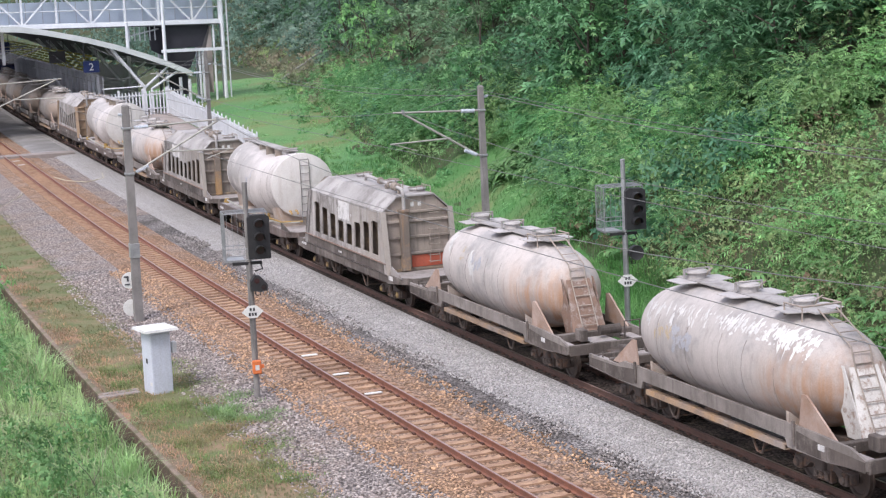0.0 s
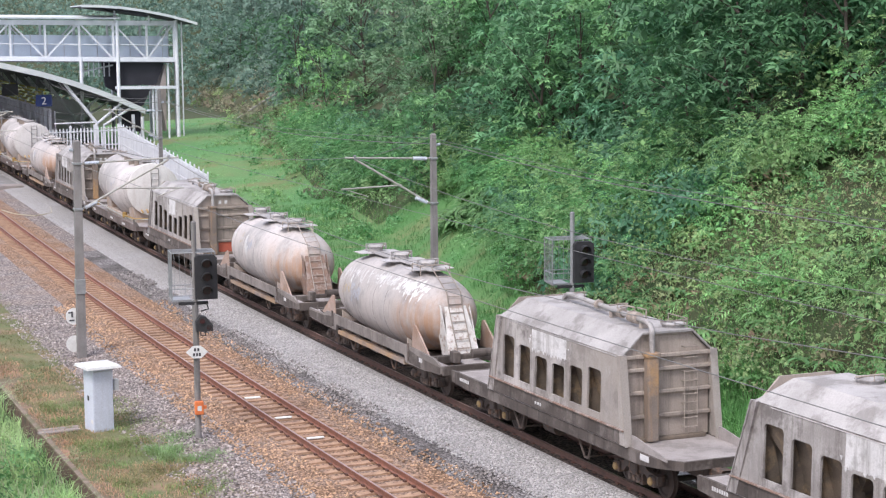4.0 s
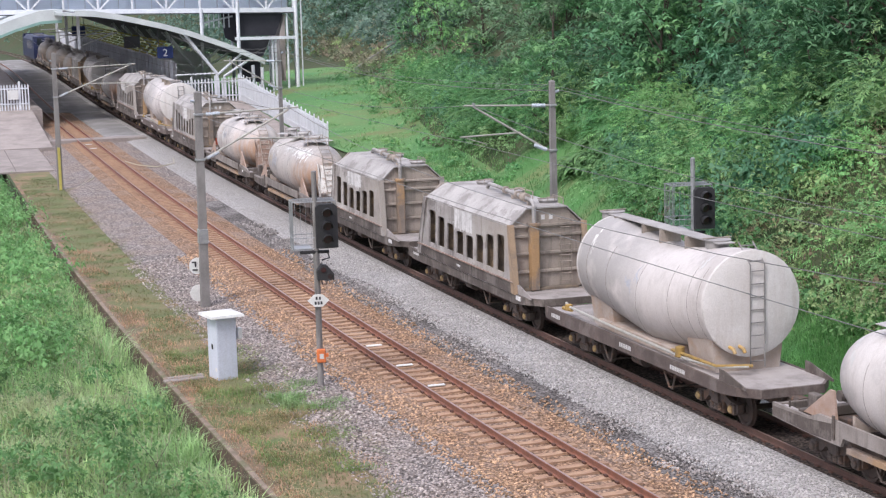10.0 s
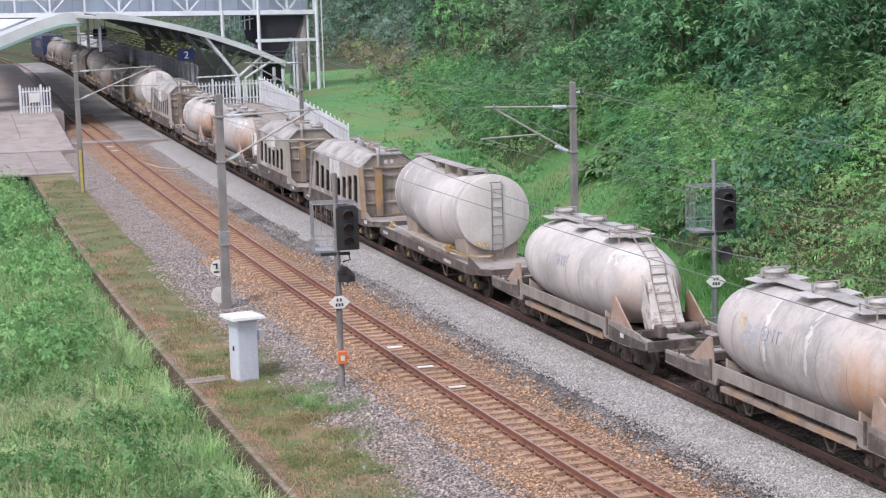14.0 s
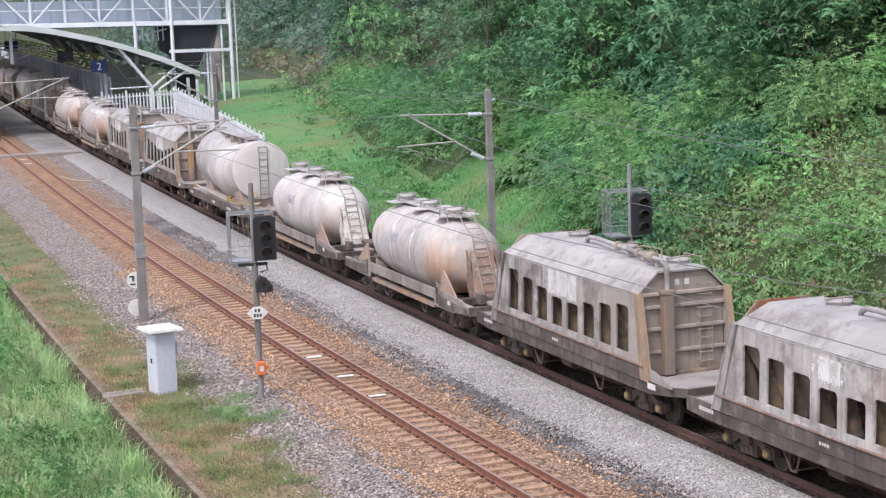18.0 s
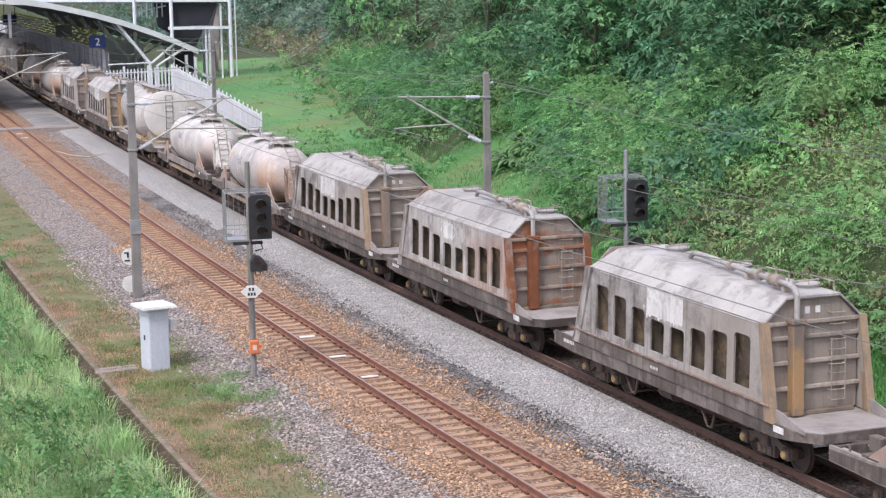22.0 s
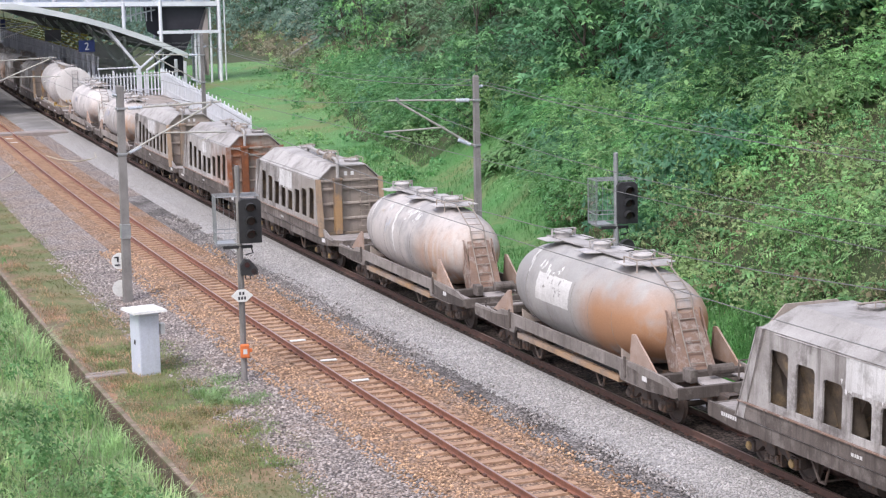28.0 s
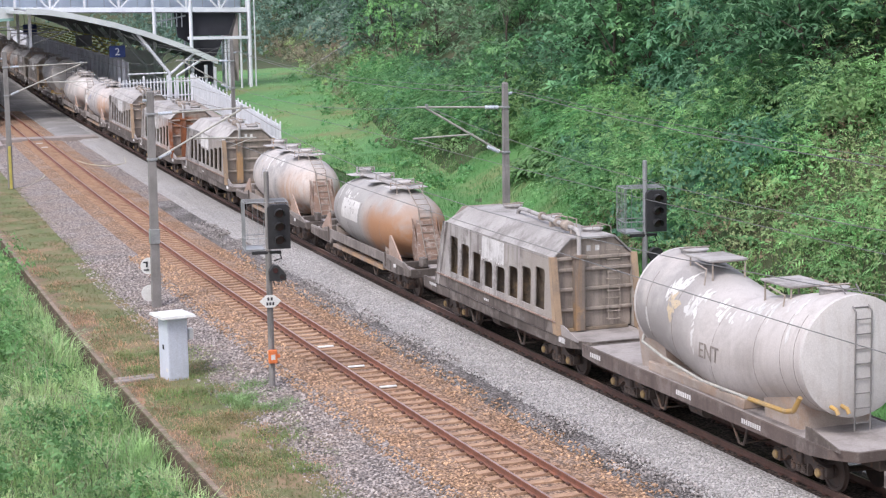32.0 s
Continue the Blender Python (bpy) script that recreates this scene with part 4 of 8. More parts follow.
def hopper(tone):
    """A cement hopper wagon with an eight-sided bin roof and a row of openings a side."""
    wg = thing("hopper_wagon", tone["label"], "rail wagon", "wagons of the goods train")
    wall, end, post = tone.get("wall", M_HOPPER), tone.get("end", M_HOPEND), tone.get("post", tone.get("wall", M_HOPPER))
    short = tone.get("short", False)
    k = "short" if short else "long"
    fb, ft_, rb, rt, first, tops = (3.35, 2.88, -4.2, -4.0, 2.66, WIN_TOP_SHORT) if short else (4.75, 4.0, -4.8, -4.5, 3.66, WIN_TOP)
    q = rt + 4.5            # how far the rear end stands forward
    underframe(wg, True)
    part("deck", lambda: Shape().prism([(-1.15, -5.72), (-0.8, -6.19), (0.8, -6.19), (1.15, -5.72), (1.15, 6.2), (-1.15, 6.2)], "z", 1.02, 1.13), M_DECK, wg, key="hopper_deck")
    for s in (-1, 1):
        part("side_wall", lambda: hopper_side(s, fb, ft_, rb, rt, first, tops), wall, wg, key="hopper_side%d%s" % (s, k), weld=True)
        part("lower_skirt", lambda: Shape().box(min(s * 1.225, s * 1.26), max(s * 1.225, s * 1.26), rb - 0.02, fb + 0.05, 1.13, 1.47, 0.01), M_SILL, wg, key="lower_skirt%d%s" % (s, k))
        part("skirt_rail", lambda: Shape().box(min(s * 1.235, s * 1.30), max(s * 1.235, s * 1.272), rb - 0.04, fb + 0.07, 1.47, 1.505, 0.006), M_BROWNPLATE, wg, key="skirt_rail%d%s" % (s, k))
        for e, yb, yt in ((1, fb + 0.2, ft_ + 0.05), (-1, rb - 0.15, rt - 0.05)):
            def post_():
                return Shape().prism([(yb, 1.13), (yb - 0.34 * e, 1.13), (yt - 0.2 * e, 3.2), (yt, 3.2)], "x", s * 1.262, s * 1.17)
            part("corner_post", post_, post if e < 0 or not tone.get("rear_only") else wall, wg, key="corner_post%d%d%s" % (s, e, k))
            part("post_flange", lambda: Shape().prism([(yb, 1.13), (yb - 0.035 * e, 1.13), (yt - 0.035 * e, 3.21), (yt, 3.21)], "x", s * 1.285, s * 1.10), post if e < 0 or not tone.get("rear_only") else wall, wg, key="post_flange%d%d%s" % (s, e, k))
        # guard plates beside the end platform
        part("platform_bracket", lambda: Shape().prism([(-4.9 + q, 1.13), (-4.9 + q, 1.42), (-5.1 + q, 1.42), (-6.05, 1.2), (-6.05, 1.13)], "x", s * 1.13, s * 1.16), M_DECK, wg, key="platform_bracket%d%s" % (s, k))

    def roof():
        sec = [(-1.2, 3.19), (-0.66, 3.70), (0.66, 3.70), (1.2, 3.19)]
        sh = Shape()
        rings = [[(x, ft_ + 0.02, 3.19) for x, z in sec], [(x, ft_ - 0.55, z) for x, z in sec], [(x, rt, z) for x, z in sec], [(x, rt, z - 0.05) for x, z in sec], [(x, ft_ - 0.55, z - 0.05) for x, z in sec]]
        sh.v = [p for r in rings for p in r]
        for a, b in ((0, 1), (1, 2), (2, 3), (3, 4)):
            sh.f += [(a * 4 + j, a * 4 + j + 1, b * 4 + j + 1, b * 4 + j) for j in range(3)]
        return sh
    part("roof", roof, M_HOPROOF, wg, key="hopper_roof" + k)

    def end_plate(y, t):
        return Shape().prism([(-1.13, 1.2), (-1.13, 3.17), (-0.64, 3.65), (0.64, 3.65), (1.13, 3.17), (1.13, 1.2), (0.95, 1.13), (-0.95, 1.13)], "y", y, y + t)
    rear = part("end_panel", lambda: end_plate(rt + 0.1, 0.05), end, wg, key="rear_panel" + k)
    part("front_panel", lambda: end_plate(ft_ - 0.05, 0.05), end, wg, key="front_panel" + k)
    for z in (1.72, 2.28, 2.82, 3.13):
        part("rib", lambda: Shape().box(-1.16, 1.16, rt + 0.01, rt + 0.10, z - 0.045, z + 0.045, 0.015), end, rear, key="rib%.2f%s" % (z, k))
    part("bottom_ledge", lambda: Shape().box(-1.0, 1.0, rt - 0.06, rt + 0.10, 1.13, 1.22, 0.015), M_DARKIN, rear, key="bottom_ledge" + k)
    part("duct", lambda: Shape().box(-0.61, -0.33, rt - 0.20, rt + 0.06, 1.16, 3.18, 0.02).box(-0.65, -0.29, rt - 0.23, rt + 0.08, 3.14, 3.24, 0.015), tone.get("duct", M_DUCT), wg, "vertical duct patched with tan rust", key="duct" + k)
    part("roof_pipe", lambda: Shape().tube([(-0.46, rt - 0.08, 3.2), (-0.46, rt - 0.08, 3.74), (-0.45, rt + 0.02, 3.86), (-0.42, rt + 0.25, 3.9), (-0.32, rt + 1.4, 3.9), (0.0, rt + 4.9, 3.9), (0.02, rt + 5.3, 3.88), (0.03, rt + 5.5, 3.78), (0.03, rt + 5.52, 3.68)], 0.062, 10), M_HOPROOF, wg, "dusty discharge pipe along the roof", key="roof_pipe" + k, smooth=True)
    vl = part("valve", lambda: Shape().lathe([(-0.2, 0.08), (-0.19, 0.14), (-0.14, 0.14), (-0.12, 0.1), (0.0, 0.15), (0.12, 0.1), (0.14, 0.14), (0.19, 0.14), (0.2, 0.08)], 14, "y", (-0.36, rt + 0.95, 3.91)), M_HOPEND, wg, key="pipe_valve" + k)
    part("valve_lever", lambda: Shape().tube([(-0.36, rt + 0.95, 4.02), (-0.36, rt + 0.95, 4.14), (-0.5, rt + 1.1, 4.18), (-0.56, rt + 1.3, 4.12)], 0.022, 6).tube([(-0.2, rt + 0.7, 3.8), (-0.16, rt + 0.75, 4.1), (-0.3, rt + 0.95, 4.14)], 0.02, 6), M_HOPEND, vl, key="valve_lever" + k)
    for f in (1.75, 3.2):
        part("pipe_flange", lambda: Shape().lathe([(-0.05, 0.07), (-0.05, 0.125), (0.05, 0.125), (0.05, 0.07)], 12, "y", (-0.32 + 0.09 * (f - 1.4), rt + f, 3.9)), M_HOPEND, wg, key="pipe_flange%.1f%s" % (f, k))
    for f in (0.6, 2.4):
        part("pipe_bracket", lambda: Shape().box(-0.46 + 0.08 * f, -0.26 + 0.08 * f, rt + f - 0.06, rt + f + 0.06, 3.7, 3.84, 0.01), M_HOPEND, wg, key="pipe_bracket%.1f%s" % (f, k))
    for y in (1.7 if short else 2.4, -0.6, -3.5):
        h = part("hatch", lambda: Shape().lathe([(3.69, 0.27), (3.76, 0.27), (3.765, 0.31), (3.79, 0.31), (3.82, 0.16), (3.82, 0.0)], 18, "z", (0.42, y, 0)), M_HOPROOF, wg, key="hopper_hatch%.1f" % y)
        part("hatch_clamp", lambda: Shape().box(0.08, 0.76, y - 0.03, y + 0.03, 3.82, 3.85, 0.008).tube([(0.3, y - 0.3, 3.78), (0.3, y - 0.3, 3.9), (0.54, y - 0.3, 3.9), (0.54, y - 0.3, 3.78)], 0.014, 6), M_HOPEND, h, key="hatch_clamp%.1f" % y)
    part("grab_rail", lambda: Shape().tube([(0.62, rt + 0.2, 3.7), (0.62, rt + 0.2, 3.92), (0.62, rt + 1.1, 3.92), (0.62, rt + 1.1, 3.7)], 0.015, 6), M_HOPEND, wg, key="grab_rail" + k)
    for z in (1.4, 1.62, 1.98, 2.18, 2.5, 2.72, 3.05, 3.3):
        part("rung", lambda: Shape().tube([(0.42, rt + 0.09, z), (0.42, rt - 0.06, z), (0.76, rt - 0.06, z), (0.76, rt + 0.09, z)], 0.014, 6), M_HOPEND, rear, key="hopper_rung%.2f%s" % (z, k))
    for x in (0.42, 0.76):
        part("stile", lambda: Shape().tube([(x, rt - 0.05, 1.35), (x, rt - 0.05, 2.75)], 0.012, 6), M_HOPEND, rear, key="hopper_stile%.2f%s" % (x, k))

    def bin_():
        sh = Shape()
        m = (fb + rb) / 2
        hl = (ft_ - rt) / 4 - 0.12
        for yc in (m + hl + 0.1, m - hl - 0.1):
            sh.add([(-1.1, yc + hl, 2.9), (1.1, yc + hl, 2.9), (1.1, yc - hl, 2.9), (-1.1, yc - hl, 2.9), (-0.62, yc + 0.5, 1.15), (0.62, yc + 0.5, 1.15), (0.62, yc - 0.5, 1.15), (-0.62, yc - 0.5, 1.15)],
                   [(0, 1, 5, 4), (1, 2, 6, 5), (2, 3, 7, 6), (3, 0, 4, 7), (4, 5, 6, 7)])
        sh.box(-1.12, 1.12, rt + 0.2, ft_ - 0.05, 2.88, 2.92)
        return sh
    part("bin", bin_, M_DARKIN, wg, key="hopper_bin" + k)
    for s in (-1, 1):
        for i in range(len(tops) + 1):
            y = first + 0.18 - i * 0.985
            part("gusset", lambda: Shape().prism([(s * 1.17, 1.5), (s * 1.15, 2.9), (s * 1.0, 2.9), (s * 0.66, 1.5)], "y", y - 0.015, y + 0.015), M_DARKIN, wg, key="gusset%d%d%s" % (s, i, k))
    if tone.get("patch"):
        y0, y1, z0, z1 = tone["patch"]
        part("paint_patch", lambda: Shape().add([(-side_x(z0) - 0.005, y0, z0), (-side_x(z0) - 0.005, y1, z0), (-side_x(z1) - 0.005, y1, z1), (-side_x(z1) - 0.005, y0, z1)], [(0, 1, 2, 3)]), M_PATCH, wg, "rectangular whitewash patch")
        peel(wg, y0, y1, z0, tone.get("ragged", 14))
    if wall is M_HOPPER:
        for x in (-0.16, 0.1):
            part("end_mark", lambda: Shape().box(x, x + 0.12, rt + 0.094, rt + 0.102, 3.3, 3.45, 0.002), M_PATCH, rear, "small worn white mark", key="end_mark%.2f%s" % (x, k))
    part("notice_plate", lambda: Shape().box(-1.24, -1.222, -5.35, -4.95, 0.98, 1.12, 0.004), M_PATCH, wg, "small pale notice plate on the sill", key="notice_plate")
    bars(wg, 5.6, 0.98, [0.09] * 7, [0.07] * 7)
    bars(wg, 0.6, 1.25, [0.07] * 4, [0.09, 0.05, 0.08, 0.08], -1.262)
    if tone.get("red"):
        part("red_panel", lambda: Shape().box(-0.2, 0.92, -4.425, -4.404, 1.24, 1.64, 0.004), M_REDP, wg, "faded red painted panel")
    return wg


def stencil(wg, word, y, r, z, up, size, mat):
    """Letters on a drum's near side, at an angle above its middle."""
    fc = bpy.data.curves.new("lettering", "FONT")
    fc.body, fc.size, fc.align_x, fc.align_y, fc.extrude = word, size, "CENTER", "CENTER", 0.004
    fc.materials.append(mat)
    tx = new("lettering", fc)
    tx.parent = wg
    a = radians(up)
    c, n = math.cos(a), math.sin(a)
    tx.matrix_local = Matrix(((0, n, -c, -c * (r + 0.01)), (-1, 0, 0, y), (0, c, n, z + n * (r + 0.01)), (0, 0, 0, 1)))
    tagged(tx, "stencilled letters worn off in part")


def flake_paint(tank, groups, radius, height, reach, seed, yc=0.0):
    """Ragged flakes of paint on a drum: (middle, angle above level, length, slope, how many, size, material) for each group."""
    for i, g in enumerate(groups):
        y0, a0, dy, da = g[:4]
        count, size = g[4:6] if len(g) > 4 else (16, 0.11)
        mat = g[6] if len(g) > 6 else M_FLAKE
        fine = mat is M_FLAKE
        if fine:
            count, size = int(count * 2.6), size * 0.62
        rnd = random.Random(i * 7 + seed)
        sh = Shape()
        for k in range(count):
            y = max(yc - reach, min(yc + reach, y0 + yc + dy * (rnd.random() - 0.5)))
            a = radians(a0 + da * ((y - y0 - yc) / max(dy, 0.01)) + rnd.gauss(0, 5))
            n = rnd.randint(7, 10)
            rad = size * rnd.uniform(0.25, 1.3) ** 1.4
            tall = rnd.uniform(0.6, 3.6) if fine else rnd.uniform(0.6, 2.2)
            skew = rnd.uniform(-0.25, 0.35) if fine else rnd.uniform(-0.5, 0.7)
            ring = []
            for j in range(n):
                w = rad * rnd.uniform(0.3, 1.35)
                e = w * math.sin(2 * math.pi * j / n) * tall
                yy = y + w * math.cos(2 * math.pi * j / n) + skew * e
                q = radius(yy) + 0.006
                aa = a + e / q
                ring.append((-q * math.cos(aa), yy, height(yy) + q * math.sin(aa)))
            sh.add(ring, [tuple(range(n))])
        part("flaked_paint", sh, mat, tank, "bright flakes of peeling white paint" if mat is M_FLAKE else "faded remnant of a painted emblem", kind="stuff")


def oval(y, half, r, p=2.4):
    return r * max(0.0, 1 - abs(y / half) ** p) ** (1 / p)


def egg(tone):
    """A cement tank wagon with a fat drum that tapers to both ends."""
    wg = thing("tank_wagon", tone["label"], "rail wagon", "wagons of the goods train")
    underframe(wg, False, M_SILLPALE)
    skin = tone.get("skin", M_TANK)
    cz, r = 2.15, 1.25

    def drum():
        ys = [4.35 * math.sin(math.pi / 2 * (i - 28) / 28) for i in range(57)]
        prof = [(y, max(0.02, oval(y, 4.35, r, 3.3))) for y in ys]
        return Shape().lathe(prof, 48, "y", (0, 0, cz))
    tank = part("tank", drum, skin, wg, key="egg_drum", smooth=True)
    for y in (-2.7, -1.5, -0.5, 1.0, 2.5):
        q = oval(y, 4.35, r, 3.3) - 0.004
        lo, hi = (-55, 32) if y > -2 else (-62, 12)
        for e in (-1, 1):
            part("weld_seam", lambda: Shape().tube([(e * q * math.cos(radians(a)), y, cz + q * math.sin(radians(a))) for a in range(lo, hi, 6)], 0.009, 5), M_SEAM, tank, key="egg_seam%.1f%d" % (y, e))
    for e in (-1, 1):
        for x0, x1 in ((-1.228, -1.216), (1.216, 1.228)):
            part("sill_end_plate", lambda: Shape().prism([(3.66 * e, 0.84), (3.66 * e, 1.22), (4.62 * e, 1.13), (6.14 * e, 1.1), (6.14 * e, 0.89), (4.5 * e, 0.82)], "x", x0, x1), M_SILL, wg, "dark grimed plate on the sill end", key="sill_end_plate%d%.1f" % (e, x0))
    part("top_platform", lambda: Shape().box(-0.28, 0.28, -3.0, 3.1, 3.44, 3.475, 0.006), M_HOPROOF, wg, key="egg_walk")
    for y in (2.6, 0.2, -2.1):
        h = part("hatch", lambda: Shape().lathe([(3.3, 0.23), (3.60, 0.23), (3.605, 0.285), (3.63, 0.285), (3.635, 0.25), (3.665, 0.235), (3.68, 0.0)], 18, "z", (0, y, 0)), M_TANKT, wg, key="egg_hatch%.1f" % y, smooth=True)
        part("hatch_bar", lambda: Shape().box(-0.36, 0.36, y - 0.025, y + 0.025, 3.685, 3.715, 0.008).box(-0.36, -0.31, y - 0.03, y + 0.03, 3.5, 3.7, 0.008).box(0.31, 0.36, y - 0.03, y + 0.03, 3.5, 3.7, 0.008), M_HOPROOF, h, key="hatch_bar%.1f" % y)
        part("hinge", lambda: Shape().box(-0.05, 0.05, y + 0.22, y + 0.36, 3.55, 3.67, 0.01), M_HOPEND, h, key="hatch_hinge%.1f" % y)
        part("hatch_lever", lambda: Shape().tube([(0.12, y - 0.26, 3.55), (0.12, y - 0.34, 3.66), (0.2, y - 0.42, 3.74)], 0.018, 5), M_HOPEND, h, key="hatch_lever%.1f" % y)
        for s in (-1, 1):
            part("step_plate", lambda: Shape().prism([(s * 0.29, y - 0.58), (s * 0.29, y + 0.36), (s * 0.70, y + 0.22), (s * 0.70, y - 0.46)], "z", 3.44, 3.458), M_TANKT, wg, "thin pale step plate", key="step_plate%d%.1f" % (s, y))
    part("top_frame", lambda: Shape().tube([(-0.55, -2.9, 3.3), (-0.55, -2.9, 3.62), (0.4, -2.9, 3.62), (0.4, -2.9, 3.3)], 0.025, 6).tube([(-0.55, -2.9, 3.62), (-0.55, -2.2, 3.62), (-0.55, -2.2, 3.35)], 0.022, 6).tube([(0.4, -2.9, 3.62), (0.4, -2.2, 3.62)], 0.022, 6), M_HOPEND, wg, key="egg_top_frame")
    # end saddles: two slanting wings and a middle plate, rear one with a ladder
    for e in (-1, 1):
        for s in (-1, 1):
            def wing():
                return Shape().prism([(3.6, 1.2), (3.72, 1.9), (3.88, 1.9), (4.95, 1.2)] if e > 0 else [(-3.6, 1.2), (-3.74, 1.98), (-3.9, 2.0), (-5.1, 1.2)], "x", s * 1.08, s * 1.13)
            part("saddle_wing", wing, M_WING, wg, "pinkish-brown slanting saddle wing", key="saddle_wing%d%d" % (e, s))

        def cradle():
            return Shape().prism([(-1.05, 1.12), (-1.05, 1.5), (-0.7, 1.22), (0.7, 1.22), (1.05, 1.5), (1.05, 1.12)], "y", 3.0 * e, 3.1 * e)
        part("cradle", cradle, M_SADDLE, wg, key="cradle%d" % e)
        part("cross_beam", lambda: Shape().box(-1.15, 1.15, min(4.95 * e, 5.15 * e), max(4.95 * e, 5.15 * e), 1.02, 1.24, 0.015), M_SILL, wg, key="egg_beam%d" % e)
    part("ladder_plate", lambda: Shape().add([(-0.50, -5.0, 1.18), (0.50, -5.0, 1.18), (0.34, -4.3, 2.55), (-0.34, -4.3, 2.55), (-0.50, -4.96, 1.18), (0.50, -4.96, 1.18), (0.34, -4.26, 2.55), (-0.34, -4.26, 2.55)], [(0, 1, 2, 3), (7, 6, 5, 4), (0, 4, 5, 1), (1, 5, 6, 2), (2, 6, 7, 3), (3, 7, 4, 0)]), tone.get("plate", M_BROWNPLATE), wg, "brown grimed sloping ladder plate", key="ladder_plate")
    for s in (-1, 1):
        part("plate_flange", lambda: Shape().prism([(-5.0, 1.15), (-4.28, 2.58), (-4.15, 2.6), (-4.05, 1.9), (-4.4, 1.15)], "x", s * 0.44, s * 0.47), tone.get("plate", M_BROWNPLATE), wg, key="plate_flange%d" % s)
    part("end_ladder", lambda: ladder(ladder(ladder(Shape(), -0.22, 0.22, (-5.04, 1.28), (-4.36, 2.5), 5), -0.22, 0.22, (-4.36, 2.5), (-4.2, 2.95), 2), -0.22, 0.22, (-4.2, 2.95), (-3.0, 3.55), 4), M_HOPEND, wg, key="egg_ladder")
    for e in (-1, 1):
        part("end_rail", lambda: Shape().tube([(0.65, 5.75 * e, 1.1), (0.65, 5.75 * e, 1.55), (1.1, 5.75 * e, 1.55), (1.1, 5.75 * e, 1.1)], 0.025, 6), M_SILL, wg, key="end_rail%d" % e)
        part("end_stanchion", lambda: Shape().tube([(-1.1, 5.6 * e, 1.05), (-1.1, 5.6 * e, 1.3)], 0.025, 6), M_SILL, wg, key="end_stanchion%d" % e)
        for x0, x1 in ((-0.35, 0.35), (-1.1, -0.9), (0.8, 1.1)):
            part("end_walkway", lambda: Shape().box(x0, x1, min(5.15 * e, 6.1 * e), max(5.15 * e, 6.1 * e), 1.07, 1.105), M_DECK, wg, key="end_walkway%d%.1f" % (e, x0))
        part("end_gear", lambda: Shape().lathe([(-0.3, 0.04), (-0.3, 0.13), (0.3, 0.13), (0.3, 0.04)], 12, "x", (0.35, 5.45 * e, 1.32)), M_SILL, wg, key="end_gear%d" % e)
        part("gear_box", lambda: Shape().box(-0.6, -0.4, min(5.3 * e, 5.7 * e), max(5.3 * e, 5.7 * e), 1.1, 1.42, 0.02), M_SILL, wg, key="gear_box%d" % e)
    part("channel_beam", lambda: Shape().prism([(-1.2, 0.70), (-1.2, 0.82), (-1.02, 0.82), (-1.02, 0.80), (-1.17, 0.80), (-1.17, 0.72), (-1.02, 0.72), (-1.02, 0.70)], "y", -3.15, 3.1), tone.get("pipe", M_CHANNEL), wg, "rust-stained channel beam under the sill", key="channel_beam")
    for y in (-3.58, 3.54):
        part("sill_stay", lambda: Shape().box(-1.27, -1.22, y - 0.04, y + 0.04, 0.9, 1.42, 0.01), M_SILL, wg, key="sill_stay%d" % (y > 0))
    flake_paint(tank, tone.get("flakes", ()), lambda y: oval(y, 4.35, r, 3.3), lambda y: cz, 3.9, 3)
    if tone.get("word"):
        stencil(wg, tone["word"], tone.get("word_y", 0.55), r, cz, 16, 0.46, M_BLUEGREY_INK)
    if tone.get("patch"):
        y0, y1, a0, a1 = tone["patch"]
        sh = Shape()
        nn = 8
        for i in range(nn + 1):
            y = y0 + (y1 - y0) * i / nn
            lo, hi = a0 + 0.3 * math.sin(i * 2.3), a1 + 0.5 * math.sin(i * 3.1 + 1)
            for j in range(nn + 1):
                a = radians(lo + (hi - lo) * j / nn)
                yy = y + (0.02 * math.sin(j * 2.7) if i in (0, nn) else 0)
                q = oval(yy, 4.35, r, 3.3) + 0.005
                sh.v.append((-q * math.cos(a), yy, cz + q * math.sin(a)))
        sh.f = [(i * (nn + 1) + j, (i + 1) * (nn + 1) + j, (i + 1) * (nn + 1) + j + 1, i * (nn + 1) + j + 1) for i in range(nn) for j in range(nn)]
        part("paint_patch", sh, M_WORNPATCH, tank, "large white painted patch with worn edges")
    bars(wg, 5.9, 0.96, [0.08] * 8, [0.05] * 8)
    bars(wg, -4.0, 1.05, [0.07] * 9, [0.05] * 9)
    part("notice_plate", lambda: Shape().box(-1.24, -1.222, -4.72, -4.48, 1.0, 1.12, 0.004), M_PATCH, wg, "small pale notice plate on the sill", key="egg_notice")
    return wg


